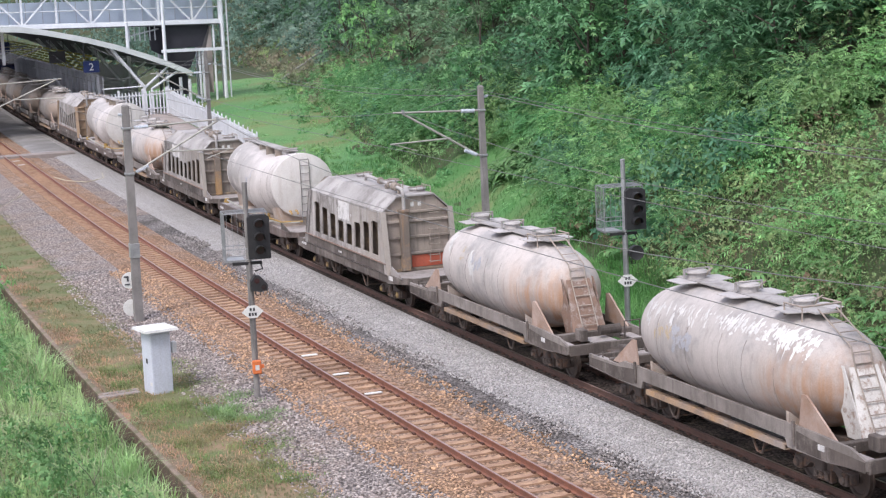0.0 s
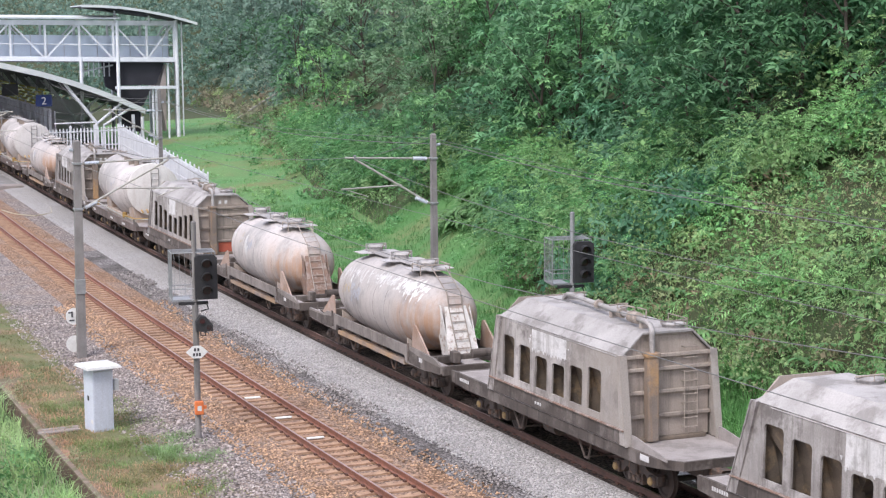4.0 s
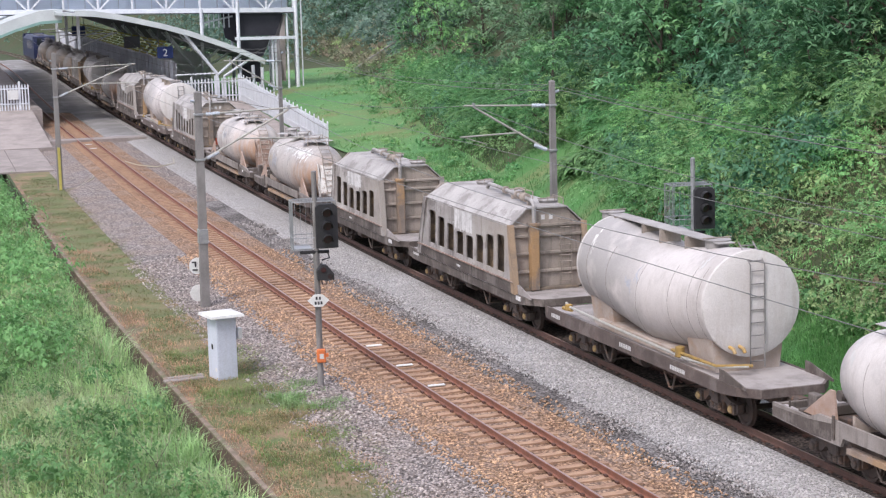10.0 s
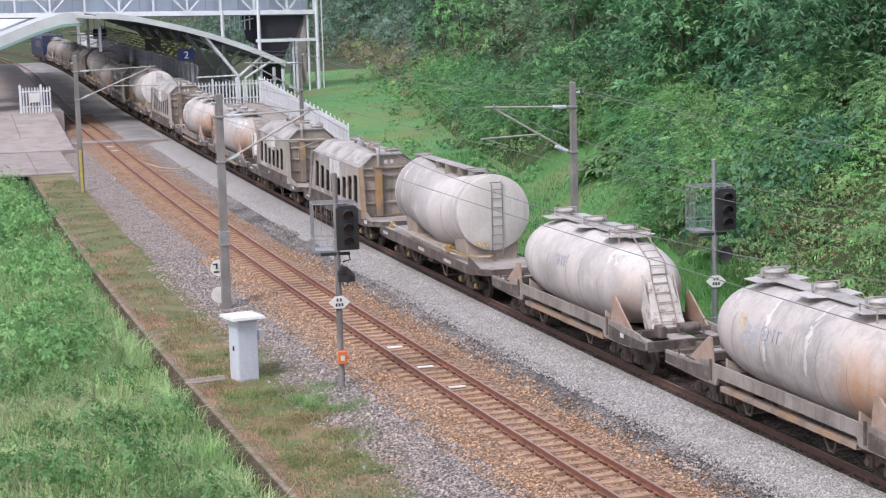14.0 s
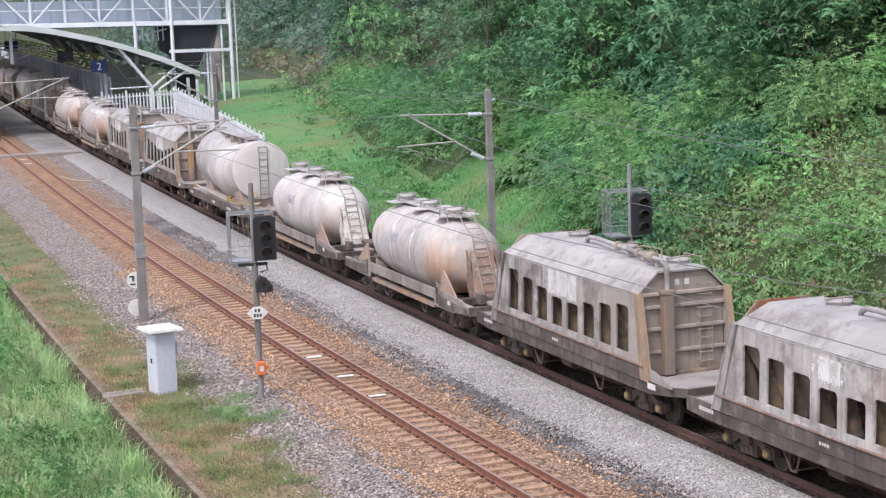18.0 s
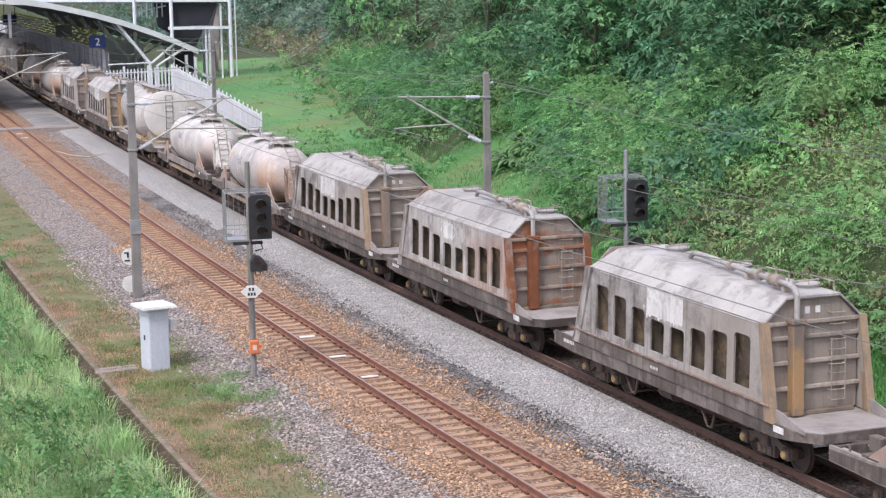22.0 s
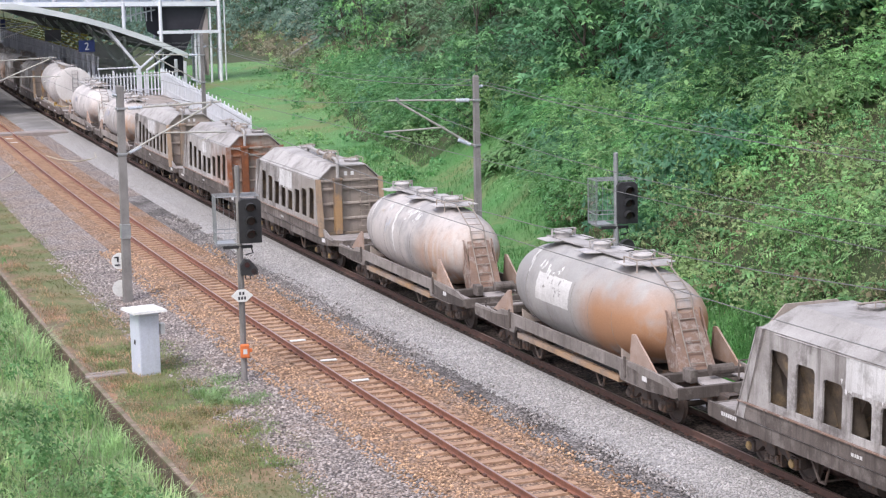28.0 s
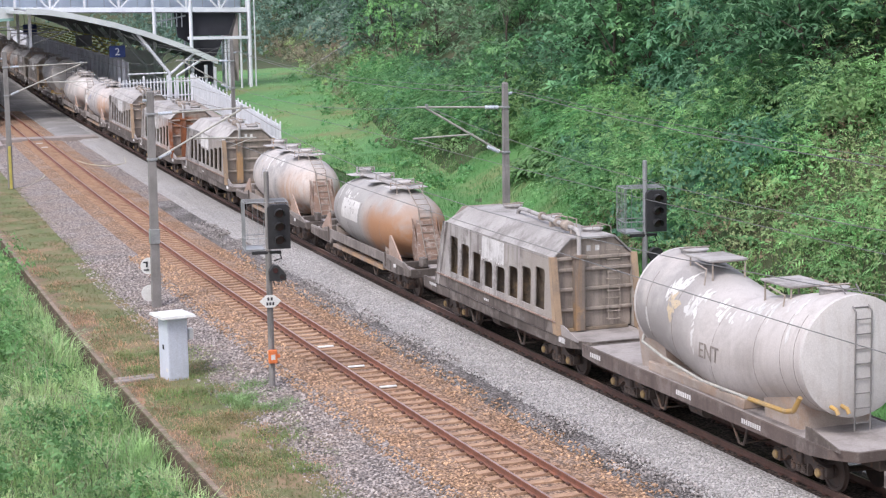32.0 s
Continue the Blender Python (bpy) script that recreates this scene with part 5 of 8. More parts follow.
def long_pipes(wg):
    part("discharge_pipe", lambda: Shape().tube([(-1.17, 4.7, 1.5), (-1.17, 4.4, 1.42), (-1.17, 1.2, 1.36), (-1.14, -2.9, 1.30), (-1.0, -4.3, 1.34), (-0.3, -4.6, 1.34)], 0.036, 8), M_TUBE, wg, "dusty discharge pipe along the deck", key="long_pipe", smooth=True)
    part("valve", lambda: Shape().tube([(-1.16, -2.2, 1.4), (-1.14, -2.9, 1.40), (-1.0, -4.3, 1.36), (-0.2, -4.62, 1.36)], 0.042, 8).lathe([(-0.15, 0.05), (-0.12, 0.12), (0.12, 0.12), (0.15, 0.05)], 10, "z", (-1.14, -2.6, 1.42)), M_YELLOW, wg, "yellow painted valve and pipe", key="long_valve", smooth=True)
    part("valve_front", lambda: Shape().tube([(-1.17, 4.9, 1.32), (-1.17, 4.3, 1.36)], 0.06, 8).lathe([(-0.1, 0.05), (-0.08, 0.11), (0.08, 0.11), (0.1, 0.05)], 10, "z", (-1.17, 4.5, 1.4)), M_YELLOW, wg, key="long_valve_front")


def long_tank(tone):
    """A cement tank wagon of two joined drums that sink towards the middle."""
    wg = thing("tank_wagon", tone["label"], "rail wagon", "wagons of the goods train")
    underframe(wg, True, tone.get("sill"))
    part("deck", lambda: Shape().prism([(-1.15, -5.72), (-0.8, -6.19), (0.8, -6.19), (1.15, -5.72), (1.15, 6.2), (-1.15, 6.2)], "z", 1.02, 1.13), M_DECK, wg, key="hopper_deck")
    skin = tone.get("skin", M_TANKT)
    r, yc, dip = 1.29, tone.get("yc", -0.3), tone.get("dip", 0.22)

    def axis(y):
        return 2.78 - dip + dip * min(1.0, abs(y - yc) / 3.4)

    def drum():
        sh = Shape()
        n = 48
        prof = []
        for i in range(41):
            y = 3.86 * (i - 20) / 20
            prof.append((y + yc, r))
        for y, q in prof:
            for k in range(n):
                a = 2 * math.pi * k / n
                sh.v.append((q * math.cos(a), y, axis(y) + q * math.sin(a)))
        for i in range(40):
            sh.f += [(i * n + k, i * n + (k + 1) % n, (i + 1) * n + (k + 1) % n, (i + 1) * n + k) for k in range(n)]
        sh.f += [tuple(range(n)), tuple(range(40 * n, 41 * n))]
        return sh
    tank = part("tank", drum, skin, wg, key="long_drum%.2f%.2f" % (dip, yc), smooth=True)
    for e in (-1, 1):
        def cap():
            return Shape().lathe([(yc + 3.80 * e, r + 0.008), (yc + 3.885 * e, r + 0.004), (yc + 3.90 * e, r * 0.97), (yc + 3.97 * e, r * 0.75), (yc + 4.02 * e, r * 0.4), (yc + 4.035 * e, 0.004)], 48, "y", (0, 0, 2.78))
        part("end_cap", cap, M_CAPBRIGHT, tank, "smooth dished end with its sky brightness put in the colour", key="long_cap%d%.2f" % (e, yc), smooth=True)
    for x in (-0.62, -0.36):
        part("drain_stub", lambda: Shape().tube([(x, yc - 3.95, 1.78), (x, yc - 4.15, 1.76), (x + 0.02, yc - 4.2, 1.66)], 0.045, 8), M_YPIPE, wg, "short yellow drain stub", key="drain_stub%.2f%.1f" % (x, yc), smooth=True)
    for y in (yc - 3.55, yc - 3.0, yc - 1.9, yc, yc + 1.9, yc + 3.2):
        for e in (-1, 1):
            part("weld_seam", lambda: Shape().tube([(e * (r - 0.004) * math.cos(radians(a)), y, axis(y) + (r - 0.004) * math.sin(radians(a))) for a in range(-58, 46, 6)], 0.009, 5), M_SEAM, tank, key="long_seam%.1f%.1f%.2f%d" % (y, yc, dip, e))
    for y in (2.7, -3.3):
        part("saddle", lambda: Shape().prism([(-0.85, 1.13), (-0.98, 2.1), (-0.85, 1.9), (-0.5, 1.6), (0.5, 1.6), (0.85, 1.9), (0.98, 2.1), (0.85, 1.13)], "y", y - 0.7, y + 0.7), M_SADDLE, wg, "dusty white saddle box", key="long_saddle%.1f" % y)
    for e in (-1, 1):
        part("platform_bracket", lambda: Shape().prism([(-4.75, 1.13), (-4.75, 1.4), (-4.95, 1.4), (-6.05, 1.19), (-6.05, 1.13)], "x", e * 1.13, e * 1.16), M_SILL, wg, "dark guard plate beside the end deck", key="long_bracket%d" % e)
    part("middle_skirt", lambda: Shape().box(-1.0, 1.0, -1.9, 2.8, 1.13, 1.36, 0.02), M_SADDLE, wg, key="long_skirt")
    if not tone.get("tables"):
        part("walkway", lambda: Shape().box(-0.24, 0.24, -2.9, 4.1, 4.06, 4.09, 0.006), M_HOPROOF, wg, "narrow dusty roof walkway", key="long_walk")
        for y in (3.2, 1.4, 0.3, -1.2):
            part("walkway_bracket", lambda: Shape().box(-0.3, 0.3, y - 0.03, y + 0.03, 3.62, 4.06), M_HOPEND, wg, key="walk_bracket%.1f" % y)
    for y in ((yc + 3.2, yc - 3.0) if tone.get("tables") else (4.0, -2.4)):
        h = part("hatch", lambda: Shape().lathe([(3.9, 0.3), (4.09, 0.3), (4.10, 0.35), (4.125, 0.35), (4.15, 0.0)], 18, "z", (0.0, y, 0)), M_HOPROOF, wg, key="long_hatch%.1f" % y, smooth=True)
        part("hatch_bar", lambda: Shape().box(-0.4, 0.4, y - 0.03, y + 0.03, 4.145, 4.17, 0.008), M_HOPEND, h, key="long_hatch_bar%.1f" % y)
    if tone.get("tables"):
        for y, z in ((yc + 2.0, 4.06), (yc - 1.5, 3.98)):
            table = part("roof_platform", lambda: Shape().box(-0.55, 0.45, y - 0.6, y + 0.6, z, z + 0.05, 0.008), M_HOPROOF, wg, "dusty roof platform", key="long_table%.1f" % y)
            for q in (-0.55, 0.55):
                part("leg", lambda: Shape().tube([(-0.45, y + q, z - 0.5), (-0.45, y + q, z), (0.4, y + q, z), (0.4, y + q, z - 0.5)], 0.03, 6), M_HOPEND, table, key="table_leg%.1f%.1f" % (y, q))
            part("grab_rail", lambda: Shape().tube([(-0.75, y - 0.7, z - 0.5), (-0.72, y - 0.75, z - 0.12), (-0.62, y + 0.1, z - 0.05)], 0.02, 6), M_HOPEND, table, key="table_rail%.1f" % y)
    part("end_ladder", lambda: ladder(ladder(Shape(), -0.12, 0.26, (yc - 4.06, 1.25), (yc - 4.06, 3.75), 8), -0.12, 0.26, (yc - 4.06, 3.75), (yc - 3.45, 4.22), 3), M_MAST, wg, key="long_ladder%.1f" % yc)
    if tone.get("tables"):
        part("discharge_pipe", lambda: Shape().tube([(-0.95, yc + 4.0, 2.0), (-1.15, yc + 3.7, 1.85), (-1.25, yc + 2.4, 1.7), (-1.2, yc + 0.6, 1.5), (-1.2, yc - 1.6, 1.52)], 0.036, 8), M_TUBE, wg, "dusty discharge pipe sloping down beside the drum", smooth=True)
        part("pipe_bend", lambda: Shape().tube([(-1.2, yc - 1.6, 1.52), (-1.2, yc - 3.1, 1.56), (-1.24, yc - 3.5, 1.66), (-1.2, yc - 3.7, 1.98)], 0.055, 8), M_YPIPE, wg, "yellow painted pipe bend", smooth=True)
    else:
        long_pipes(wg)
    flake_paint(tank, tone.get("flakes", ()), lambda y: r, axis, 3.2, 5, yc)
    if tone.get("word"):
        stencil(wg, tone["word"], tone["word_y"], r, axis(tone["word_y"]), 2, 0.5, M_SEAM)
    bars(wg, 5.7, 0.94, [0.12] * 6, [0.08] * 6)
    bars(wg, 0.9, 0.93, [0.12] * 7, [0.08] * 7)
    bars(wg, -2.2, 0.92, [0.11] * 9, [0.07] * 9)
    return wg


def locomotive():
    lc = thing("diesel_locomotive", "dark blue diesel locomotive at the head of the train", "locomotive")
    part("body", lambda: Shape().prism([(-1.35, 1.0), (-1.35, 3.3), (-1.05, 3.75), (1.05, 3.75), (1.35, 3.3), (1.35, 1.0)], "y", -8.2, 6.6), M_BLUE, lc)
    part("cab", lambda: Shape().prism([(6.6, 1.0), (6.6, 3.85), (8.3, 3.75), (8.7, 2.5), (8.9, 1.0)], "x", -1.36, 1.36), M_BLUE, lc)
    part("rear_cab", lambda: Shape().prism([(-8.2, 1.0), (-8.2, 3.85), (-9.0, 3.75), (-9.3, 2.4), (-9.4, 1.0)], "x", -1.36, 1.36), M_BLUE, lc)
    for x in (-0.9, 0.25):
        part("rear_window", lambda: Shape().add([(x, -9.06, 3.55), (x + 0.65, -9.06, 3.55), (x + 0.65, -9.30, 2.7), (x, -9.30, 2.7)], [(0, 1, 2, 3)]), M_GLASS, lc)
    part("side_grille", lambda: [sh.box(-1.38, -1.35, -6 + i * 0.25, -5.85 + i * 0.25, 2.1, 3.1) for sh in [Shape()] for i in range(30)][-1], M_SOFFIT, lc)
    part("underframe", lambda: Shape().box(-1.3, 1.3, -9.4, 8.9, 0.75, 1.05, 0.03), M_BOGIE, lc)
    part("fuel_tank", lambda: Shape().box(-1.2, 1.2, -2.2, 1.8, 0.3, 0.8, 0.06), M_BOGIE, lc)
    for y in (-5.6, 5.2):
        part("truck", lambda: Shape().box(-1.1, 1.1, y - 2.2, y + 2.2, 0.35, 0.72, 0.05), M_BOGIE, lc)
        for q in (-1.6, 0, 1.6):
            w = part("wheelset", wheelset, M_WHEEL, lc, key="wheelset", loc=(0, y + q, 0.425), smooth=True)
            WHEELS.append((w, y + q))
    for y in (-4, -1.5, 1.5):
        part("roof_fan", lambda: Shape().lathe([(3.74, 0.5), (3.86, 0.5), (3.88, 0.42), (3.86, 0.0)], 18, "z", (0, y, 0)), M_SOFFIT, lc, key="roof_fan%.1f" % y)
    return lc


PITCH = 13.33
H_GREY = dict(label="cement-dusted grey hopper wagon with eight side openings and tan posts", post=M_HOPPOST, rear_only=True, patch=(0.9, -0.9, 2.5, 3.15))
H_SHORT = dict(label="short grey hopper wagon with six side openings and peeling whitewash", short=True, wall=M_HOPPER_PALE, ragged=34, patch=(0.9, -1.1, 2.64, 3.12))
H_PLAIN = dict(label="dull grey hopper wagon with brown posts and a dusty roof", patch=(2.4, 0.6, 2.55, 3.15))
H_RED = dict(label="grey hopper wagon with a small faded red end panel", patch=(0.6, -0.7, 2.5, 3.15), red=True)
H_RUST = dict(label="grey hopper wagon eaten by orange rust at its rear end", wall=M_HOPPER_RUST, end=M_RUSTEND, post=M_RUST, rear_only=True, duct=M_RUST, patch=(0.7, -0.1, 2.58, 3.05), ragged=30)
H_ORANGE = dict(label="hopper wagon with a bright orange-brown rear end", end=M_HOPPOST, post=M_HOPPOST)
E_WHITE = dict(label="dusty white egg-shaped cement tank wagon with tan stains", flakes=((2.9, 40, 0.5, 30), (0.6, 12, 0.5, 25), (1.4, 30, 0.4, 0, 8, 0.07, M_OLDYELLOW), (0.3, 18, 0.7, 0, 10, 0.10, M_OLDBLUE)))
E_SHADE = dict(label="grey-brown egg-shaped tank wagon with the station roof's shade in its colour", skin=M_TANKSHADE)
E_STREAK = dict(label="pale tank wagon with peeling white paint along its flank", plate=M_FLAKEPLATE, flakes=((0.6, 40, 5.5, -8, 44, 0.085), (3.3, 30, 0.6, 40, 10, 0.07), (-1.5, 44, 3.0, -6, 30, 0.075), (-2.8, 50, 1.6, -10, 22, 0.08), (-3.0, 40, 1.2, 5, 16, 0.08), (2.2, 14, 0.9, 0, 14, 0.07, M_OLDYELLOW), (1.2, 8, 0.9, 0, 16, 0.11, M_OLDBLUE)))
E_LOGO = dict(label="grey-white tank wagon with a peeling painted emblem and orange rear", flakes=((2.9, 48, 0.4, 60, 12, 0.085), (0.2, 20, 0.3, 70, 16, 0.105), (-0.9, 46, 1.5, 0, 16, 0.08), (1.2, 46, 0.3, 5, 7, 0.07), (1.7, 34, 0.2, 0, 5, 0.08, M_OLDYELLOW), (0.8, 20, 0.35, 0, 7, 0.10, M_OLDBLUE)))
E_ORANGE = dict(label="grimy tank wagon with a white patch and an orange rusted rear", skin=M_TANKRUST, patch=(1.75, -0.35, -6, 28), flakes=((2.6, 45, 0.5, 50, 10, 0.08), (1.2, 34, 1.4, 6, 9, 0.06), (0.9, 24, 1.5, 0, 12, 0.05, M_TANKRUST), (0.5, 12, 0.7, 0, 6, 0.06, M_TANKRUST)))
E_PLAIN = dict(label="pale pinkish tank wagon with faint worn letters", word="ENT", word_y=-0.05, skin=M_TANKPALE, plate=M_FLAKEPLATE, flakes=((-3.3, 58, 0.9, -10, 18, 0.12), (3.4, 38, 0.4, 40, 10, 0.08)))
E_EMBLEM = dict(label="dusty white tank wagon with remnants of a painted emblem", word="ENT", flakes=((2.0, 26, 0.2, 0, 5, 0.10, M_OLDYELLOW), (1.5, 10, 0.6, 0, 10, 0.14, M_OLDBLUE), (0.9, 30, 0.25, 80, 9, 0.11), (-1.0, 30, 0.25, 80, 9, 0.10), (2.9, 45, 0.5, 20, 6, 0.08)))
T_WHITE = dict(label="off-white long tank wagon of two joined drums", skin=M_TANKTWO, dip=0.4, sill=M_SILLBROWN, flakes=((3.2, 40, 0.5, 30, 8, 0.08), (0.4, 14, 0.7, 0, 9, 0.13, M_OLDBLUE), (-3.2, 50, 0.6, 10, 6, 0.06)))
T_WORD = dict(label="long tank wagon with peeling paint and worn stencilled letters", skin=M_TANKTWO, tables=True, dip=0.62, yc=-0.9, word="ENT", word_y=-0.8, sill=M_SILLBROWN, flakes=((3.5, 32, 0.4, 60, 12, 0.08), (2.2, 40, 0.6, -20, 12, 0.13), (1.2, 40, 0.5, -30, 10, 0.11), (1.0, 20, 0.35, 40, 8, 0.07), (-0.5, 47, 2.0, 0, 16, 0.09), (-1.8, 54, 2.0, -5, 14, 0.10), (-3.1, 40, 0.3, 60, 8, 0.08), (2.0, 20, 0.35, 0, 7, 0.14, M_OLDYELLOW)))
# place in the train counted from one hopper, kind, look, how far ahead of its regular place
TRAIN = (
    (-13, egg, E_SHADE, 1.6), (-12, egg, E_SHADE, 1.5), (-11, egg, E_SHADE, 1.4), (-10, egg, E_SHADE, 1.4), (-9, hopper, H_ORANGE, 1.4), (-8, long_tank, T_WHITE, 1.3), (-7, egg, E_WHITE, 1.3),
    (-6, hopper, H_PLAIN, 1.2), (-5, long_tank, T_WHITE, 0.8), (-4, hopper, H_RED, 0.5), (-3, egg, E_WHITE, 0.65), (-2, egg, E_STREAK, 0.35), (-1, hopper, H_SHORT, 0.48),
    (0, hopper, H_GREY, 0.15), (1, long_tank, T_WHITE, -0.1), (2, egg, E_PLAIN, -0.35), (3, egg, E_EMBLEM, -0.55), (4, hopper, H_GREY, -0.39), (5, hopper, H_RUST, -0.14),
    (6, hopper, H_GREY, -0.75), (7, egg, E_LOGO, -0.6), (8, egg, E_ORANGE, -0.5), (9, hopper, H_GREY, -0.98), (10, long_tank, T_WORD, -0.3), (11, egg, E_WHITE, -0.8),
)


def run(t):
    """How far along the line the train's reference point is."""
    u = (t - 16) / 16
    return 93.656 + 82.688 * u + 2.570 * u * u - 1.699 * u ** 3


RIDERS = []
for k, kind_, look_, ahead in TRAIN:
    RIDERS.append((kind_(look_), -PITCH * k + ahead - 6.2))
RIDERS.append((locomotive(), PITCH * 13 + 1.6 + 10.6))

# ---- beside the tracks: masts, wires, signals, cabinet ----


def insulator(a, b, thick=1.0):
    """A ribbed porcelain insulator between two points."""
    a, b = Vector(a), Vector(b)
    at_, radii = [], []
    for i in range(9):
        for f, r in ((0.02, 0.04), (0.2, 0.07), (0.5, 0.07), (0.7, 0.04)):
            at_.append(a.lerp(b, (i + f) / 9))
            radii.append(r * thick)
    return Shape().tube(at_, 0.05, 10, None, radii)


def mast(y, lat, height, reach, label, tilt=0.0):
    """A tapered concrete mast with a hinged cantilever that reaches over a track."""
    ms = thing("catenary_mast", label, "mast", "overhead line masts")
    near = y < 30 and reach > 0
    ms.matrix_world = stand(y, lat, 0.0) @ pose(0, 0, 0, 0, tilt, 0)
    s = 1 if reach > 0 else -1
    w0, w1 = ((0.15, 0.115) if reach > 0 else (0.12, 0.085)) if y > 30 else (0.12, 0.07)

    def shaft():
        return Shape().add([(-w0, -w0, BED - 0.1), (w0, -w0, BED - 0.1), (w0, w0, BED - 0.1), (-w0, w0, BED - 0.1), (-w1, -w1, height - 0.05), (w1, -w1, height - 0.05), (w1, w1, height - 0.05), (-w1, w1, height - 0.05),
                            (-w1 * 0.6, -w1 * 0.6, height), (w1 * 0.6, -w1 * 0.6, height), (w1 * 0.6, w1 * 0.6, height), (-w1 * 0.6, w1 * 0.6, height)],
                           [(3, 2, 1, 0), (8, 9, 10, 11)] + [(k + i, k + (i + 1) % 4, k + 4 + (i + 1) % 4, k + 4 + i) for k in (0, 4) for i in range(4)])
    part("shaft", shaft, M_MAST, ms)
    for z in (() if near else (6.3, 4.75)):
        part("clamp", Shape().box(-w0 - 0.008, w0 + 0.008, -w0 - 0.008, w0 + 0.008, z - 0.04, z + 0.04, 0.01), M_STEELGREY, ms)
    x0 = 0.14 * s
    part("insulator", insulator((x0 + 0.12 * s, 0, 6.3), (x0 + 0.62 * s, 0, 6.32)), M_INSUL, ms, "pale porcelain insulator")
    part("insulator", insulator((x0 + 0.1 * s, 0, 4.78), (x0 + 0.55 * s, 0, 4.98)), M_INSUL, ms, "pale porcelain insulator")
    part("top_tube", Shape().tube([(x0, 0, 6.3), (reach + 0.35 * s, 0, 6.42)], 0.032, 8), M_TUBE, ms)
    part("bracket_tube", Shape().tube([(x0, 0, 4.75), (reach, 0, 6.36)], 0.036, 8), M_TUBE, ms)
    mx = x0 + (reach - x0) * 0.42
    part("registration_tube", Shape().tube([(mx - 0.1 * s, 0, 5.42), (reach + 0.5 * s, 0, 5.36)], 0.028, 8).tube([(reach + 0.4 * s, 0, 5.36), (reach - 0.45 * s, 0, 5.08)], 0.015, 6), M_TUBE, ms)
    part("wire_clamp", Shape().box(reach - 0.04, reach + 0.04, -0.05, 0.05, 6.36, 6.5), M_STEELGREY, ms)
    part("stay_wire", Shape().tube([(0, 0, height - 0.1), (reach * 0.8, 0, 6.42)], 0.01, 5), M_WIRE, ms)
    part("earth_insulator", insulator((-0.1 * s, 0, 6.42 if near else 6.75), (-0.26 * s, 0, 6.45 if near else 6.78), 0.75), M_INSUL, ms, "small pale insulator")
    return ms


MAST_L, MAST_R = (16.2, 63.1, 104.9), (14.5, 59.5, 104.5)
for i, y in enumerate(MAST_L):
    m_ = mast(y, (-3.36, -3.17, -4.15)[i], (6.92, 7.1, 7.2)[i], (3.36, 3.17, 4.15)[i], "tapered grey concrete mast with a tube cantilever over the near track", 0.4 if i == 1 else 0.0)
    if i == 1:
        for z, dark in ((1.05, True), (0.1, False)):
            d = part("disc_sign", Shape().lathe([(-0.012, 0.0), (-0.012, 0.29), (0.012, 0.29), (0.012, 0.0)], 24, "y", (-0.2, 0.17, z)), M_WHITE, m_, "round white plate fixed to the mast")
            if dark:
                part("figure_bar", Shape().box(-0.30, -0.24, 0.138, 0.156, z - 0.03, z + 0.15).box(-0.40, -0.24, 0.138, 0.156, z + 0.11, z + 0.16).box(-0.38, -0.20, 0.138, 0.156, z - 0.16, z - 0.11), M_INK, d)
        part("band", Shape().box(-0.165, 0.165, -0.165, 0.165, 1.85, 2.35, 0.01), M_STEELGREY, m_, "pale metal band round the mast")
    if i == 2:
        part("cable_guard", Shape().prism([(-0.06, -0.2), (0.06, -0.2), (0.08, -0.14), (-0.08, -0.14)], "z", BED, 1.95), M_YGUARD, m_, "yellow cable guard at the foot")
for i, y in enumerate(MAST_R):
    mast(y, 8.45, (7.0, 7.15, 7.5)[i], -2.85, "tapered grey concrete mast with a tube cantilever over the far track")


def wire(name, label, lat, ys, z_sup, sag, r=0.009, amp=0.0):
    """A wire hung from support to support, sagging between them."""
    pts = []
    for a, b in zip(ys, ys[1:]):
        n = 10
        for i in range(n + (b == ys[-1])):
            f = i / n
            pts.append(tuple(spot(a + (b - a) * f, lat + amp * (1 - 2 * abs(f - 0.5)), z_sup - sag * 4 * f * (1 - f))))
    return tagged(part(name, Shape().tube(pts, r, 5), M_WIRE, None), label, "overhead wire", "overhead wires")


ends_l, ends_r = (-36, *MAST_L, 154, 200, 250), (-36, *MAST_R, 154, 200, 250)
wire("contact_wire", "thin contact wire over the near rusty track", 0.0, ends_l, 5.06, 0.05)
wire("contact_wire", "thin contact wire over the far track and train", FAR, ends_r, 5.1, 0.05)
wire("messenger_wire", "sagging messenger wire above the near track", 0.0, ends_l, 6.42, 1.0)
wire("messenger_wire", "sagging messenger wire above the far track", FAR, ends_r, 6.42, 0.95)
wire("feeder_wire", "feeder wire strung along the masts by the slope", 8.85, ends_r, 6.78, 0.55, 0.014)
wire("feeder_wire", "thin return wire along the far masts", 8.4, ends_r, 7.0, 0.5, 0.008)

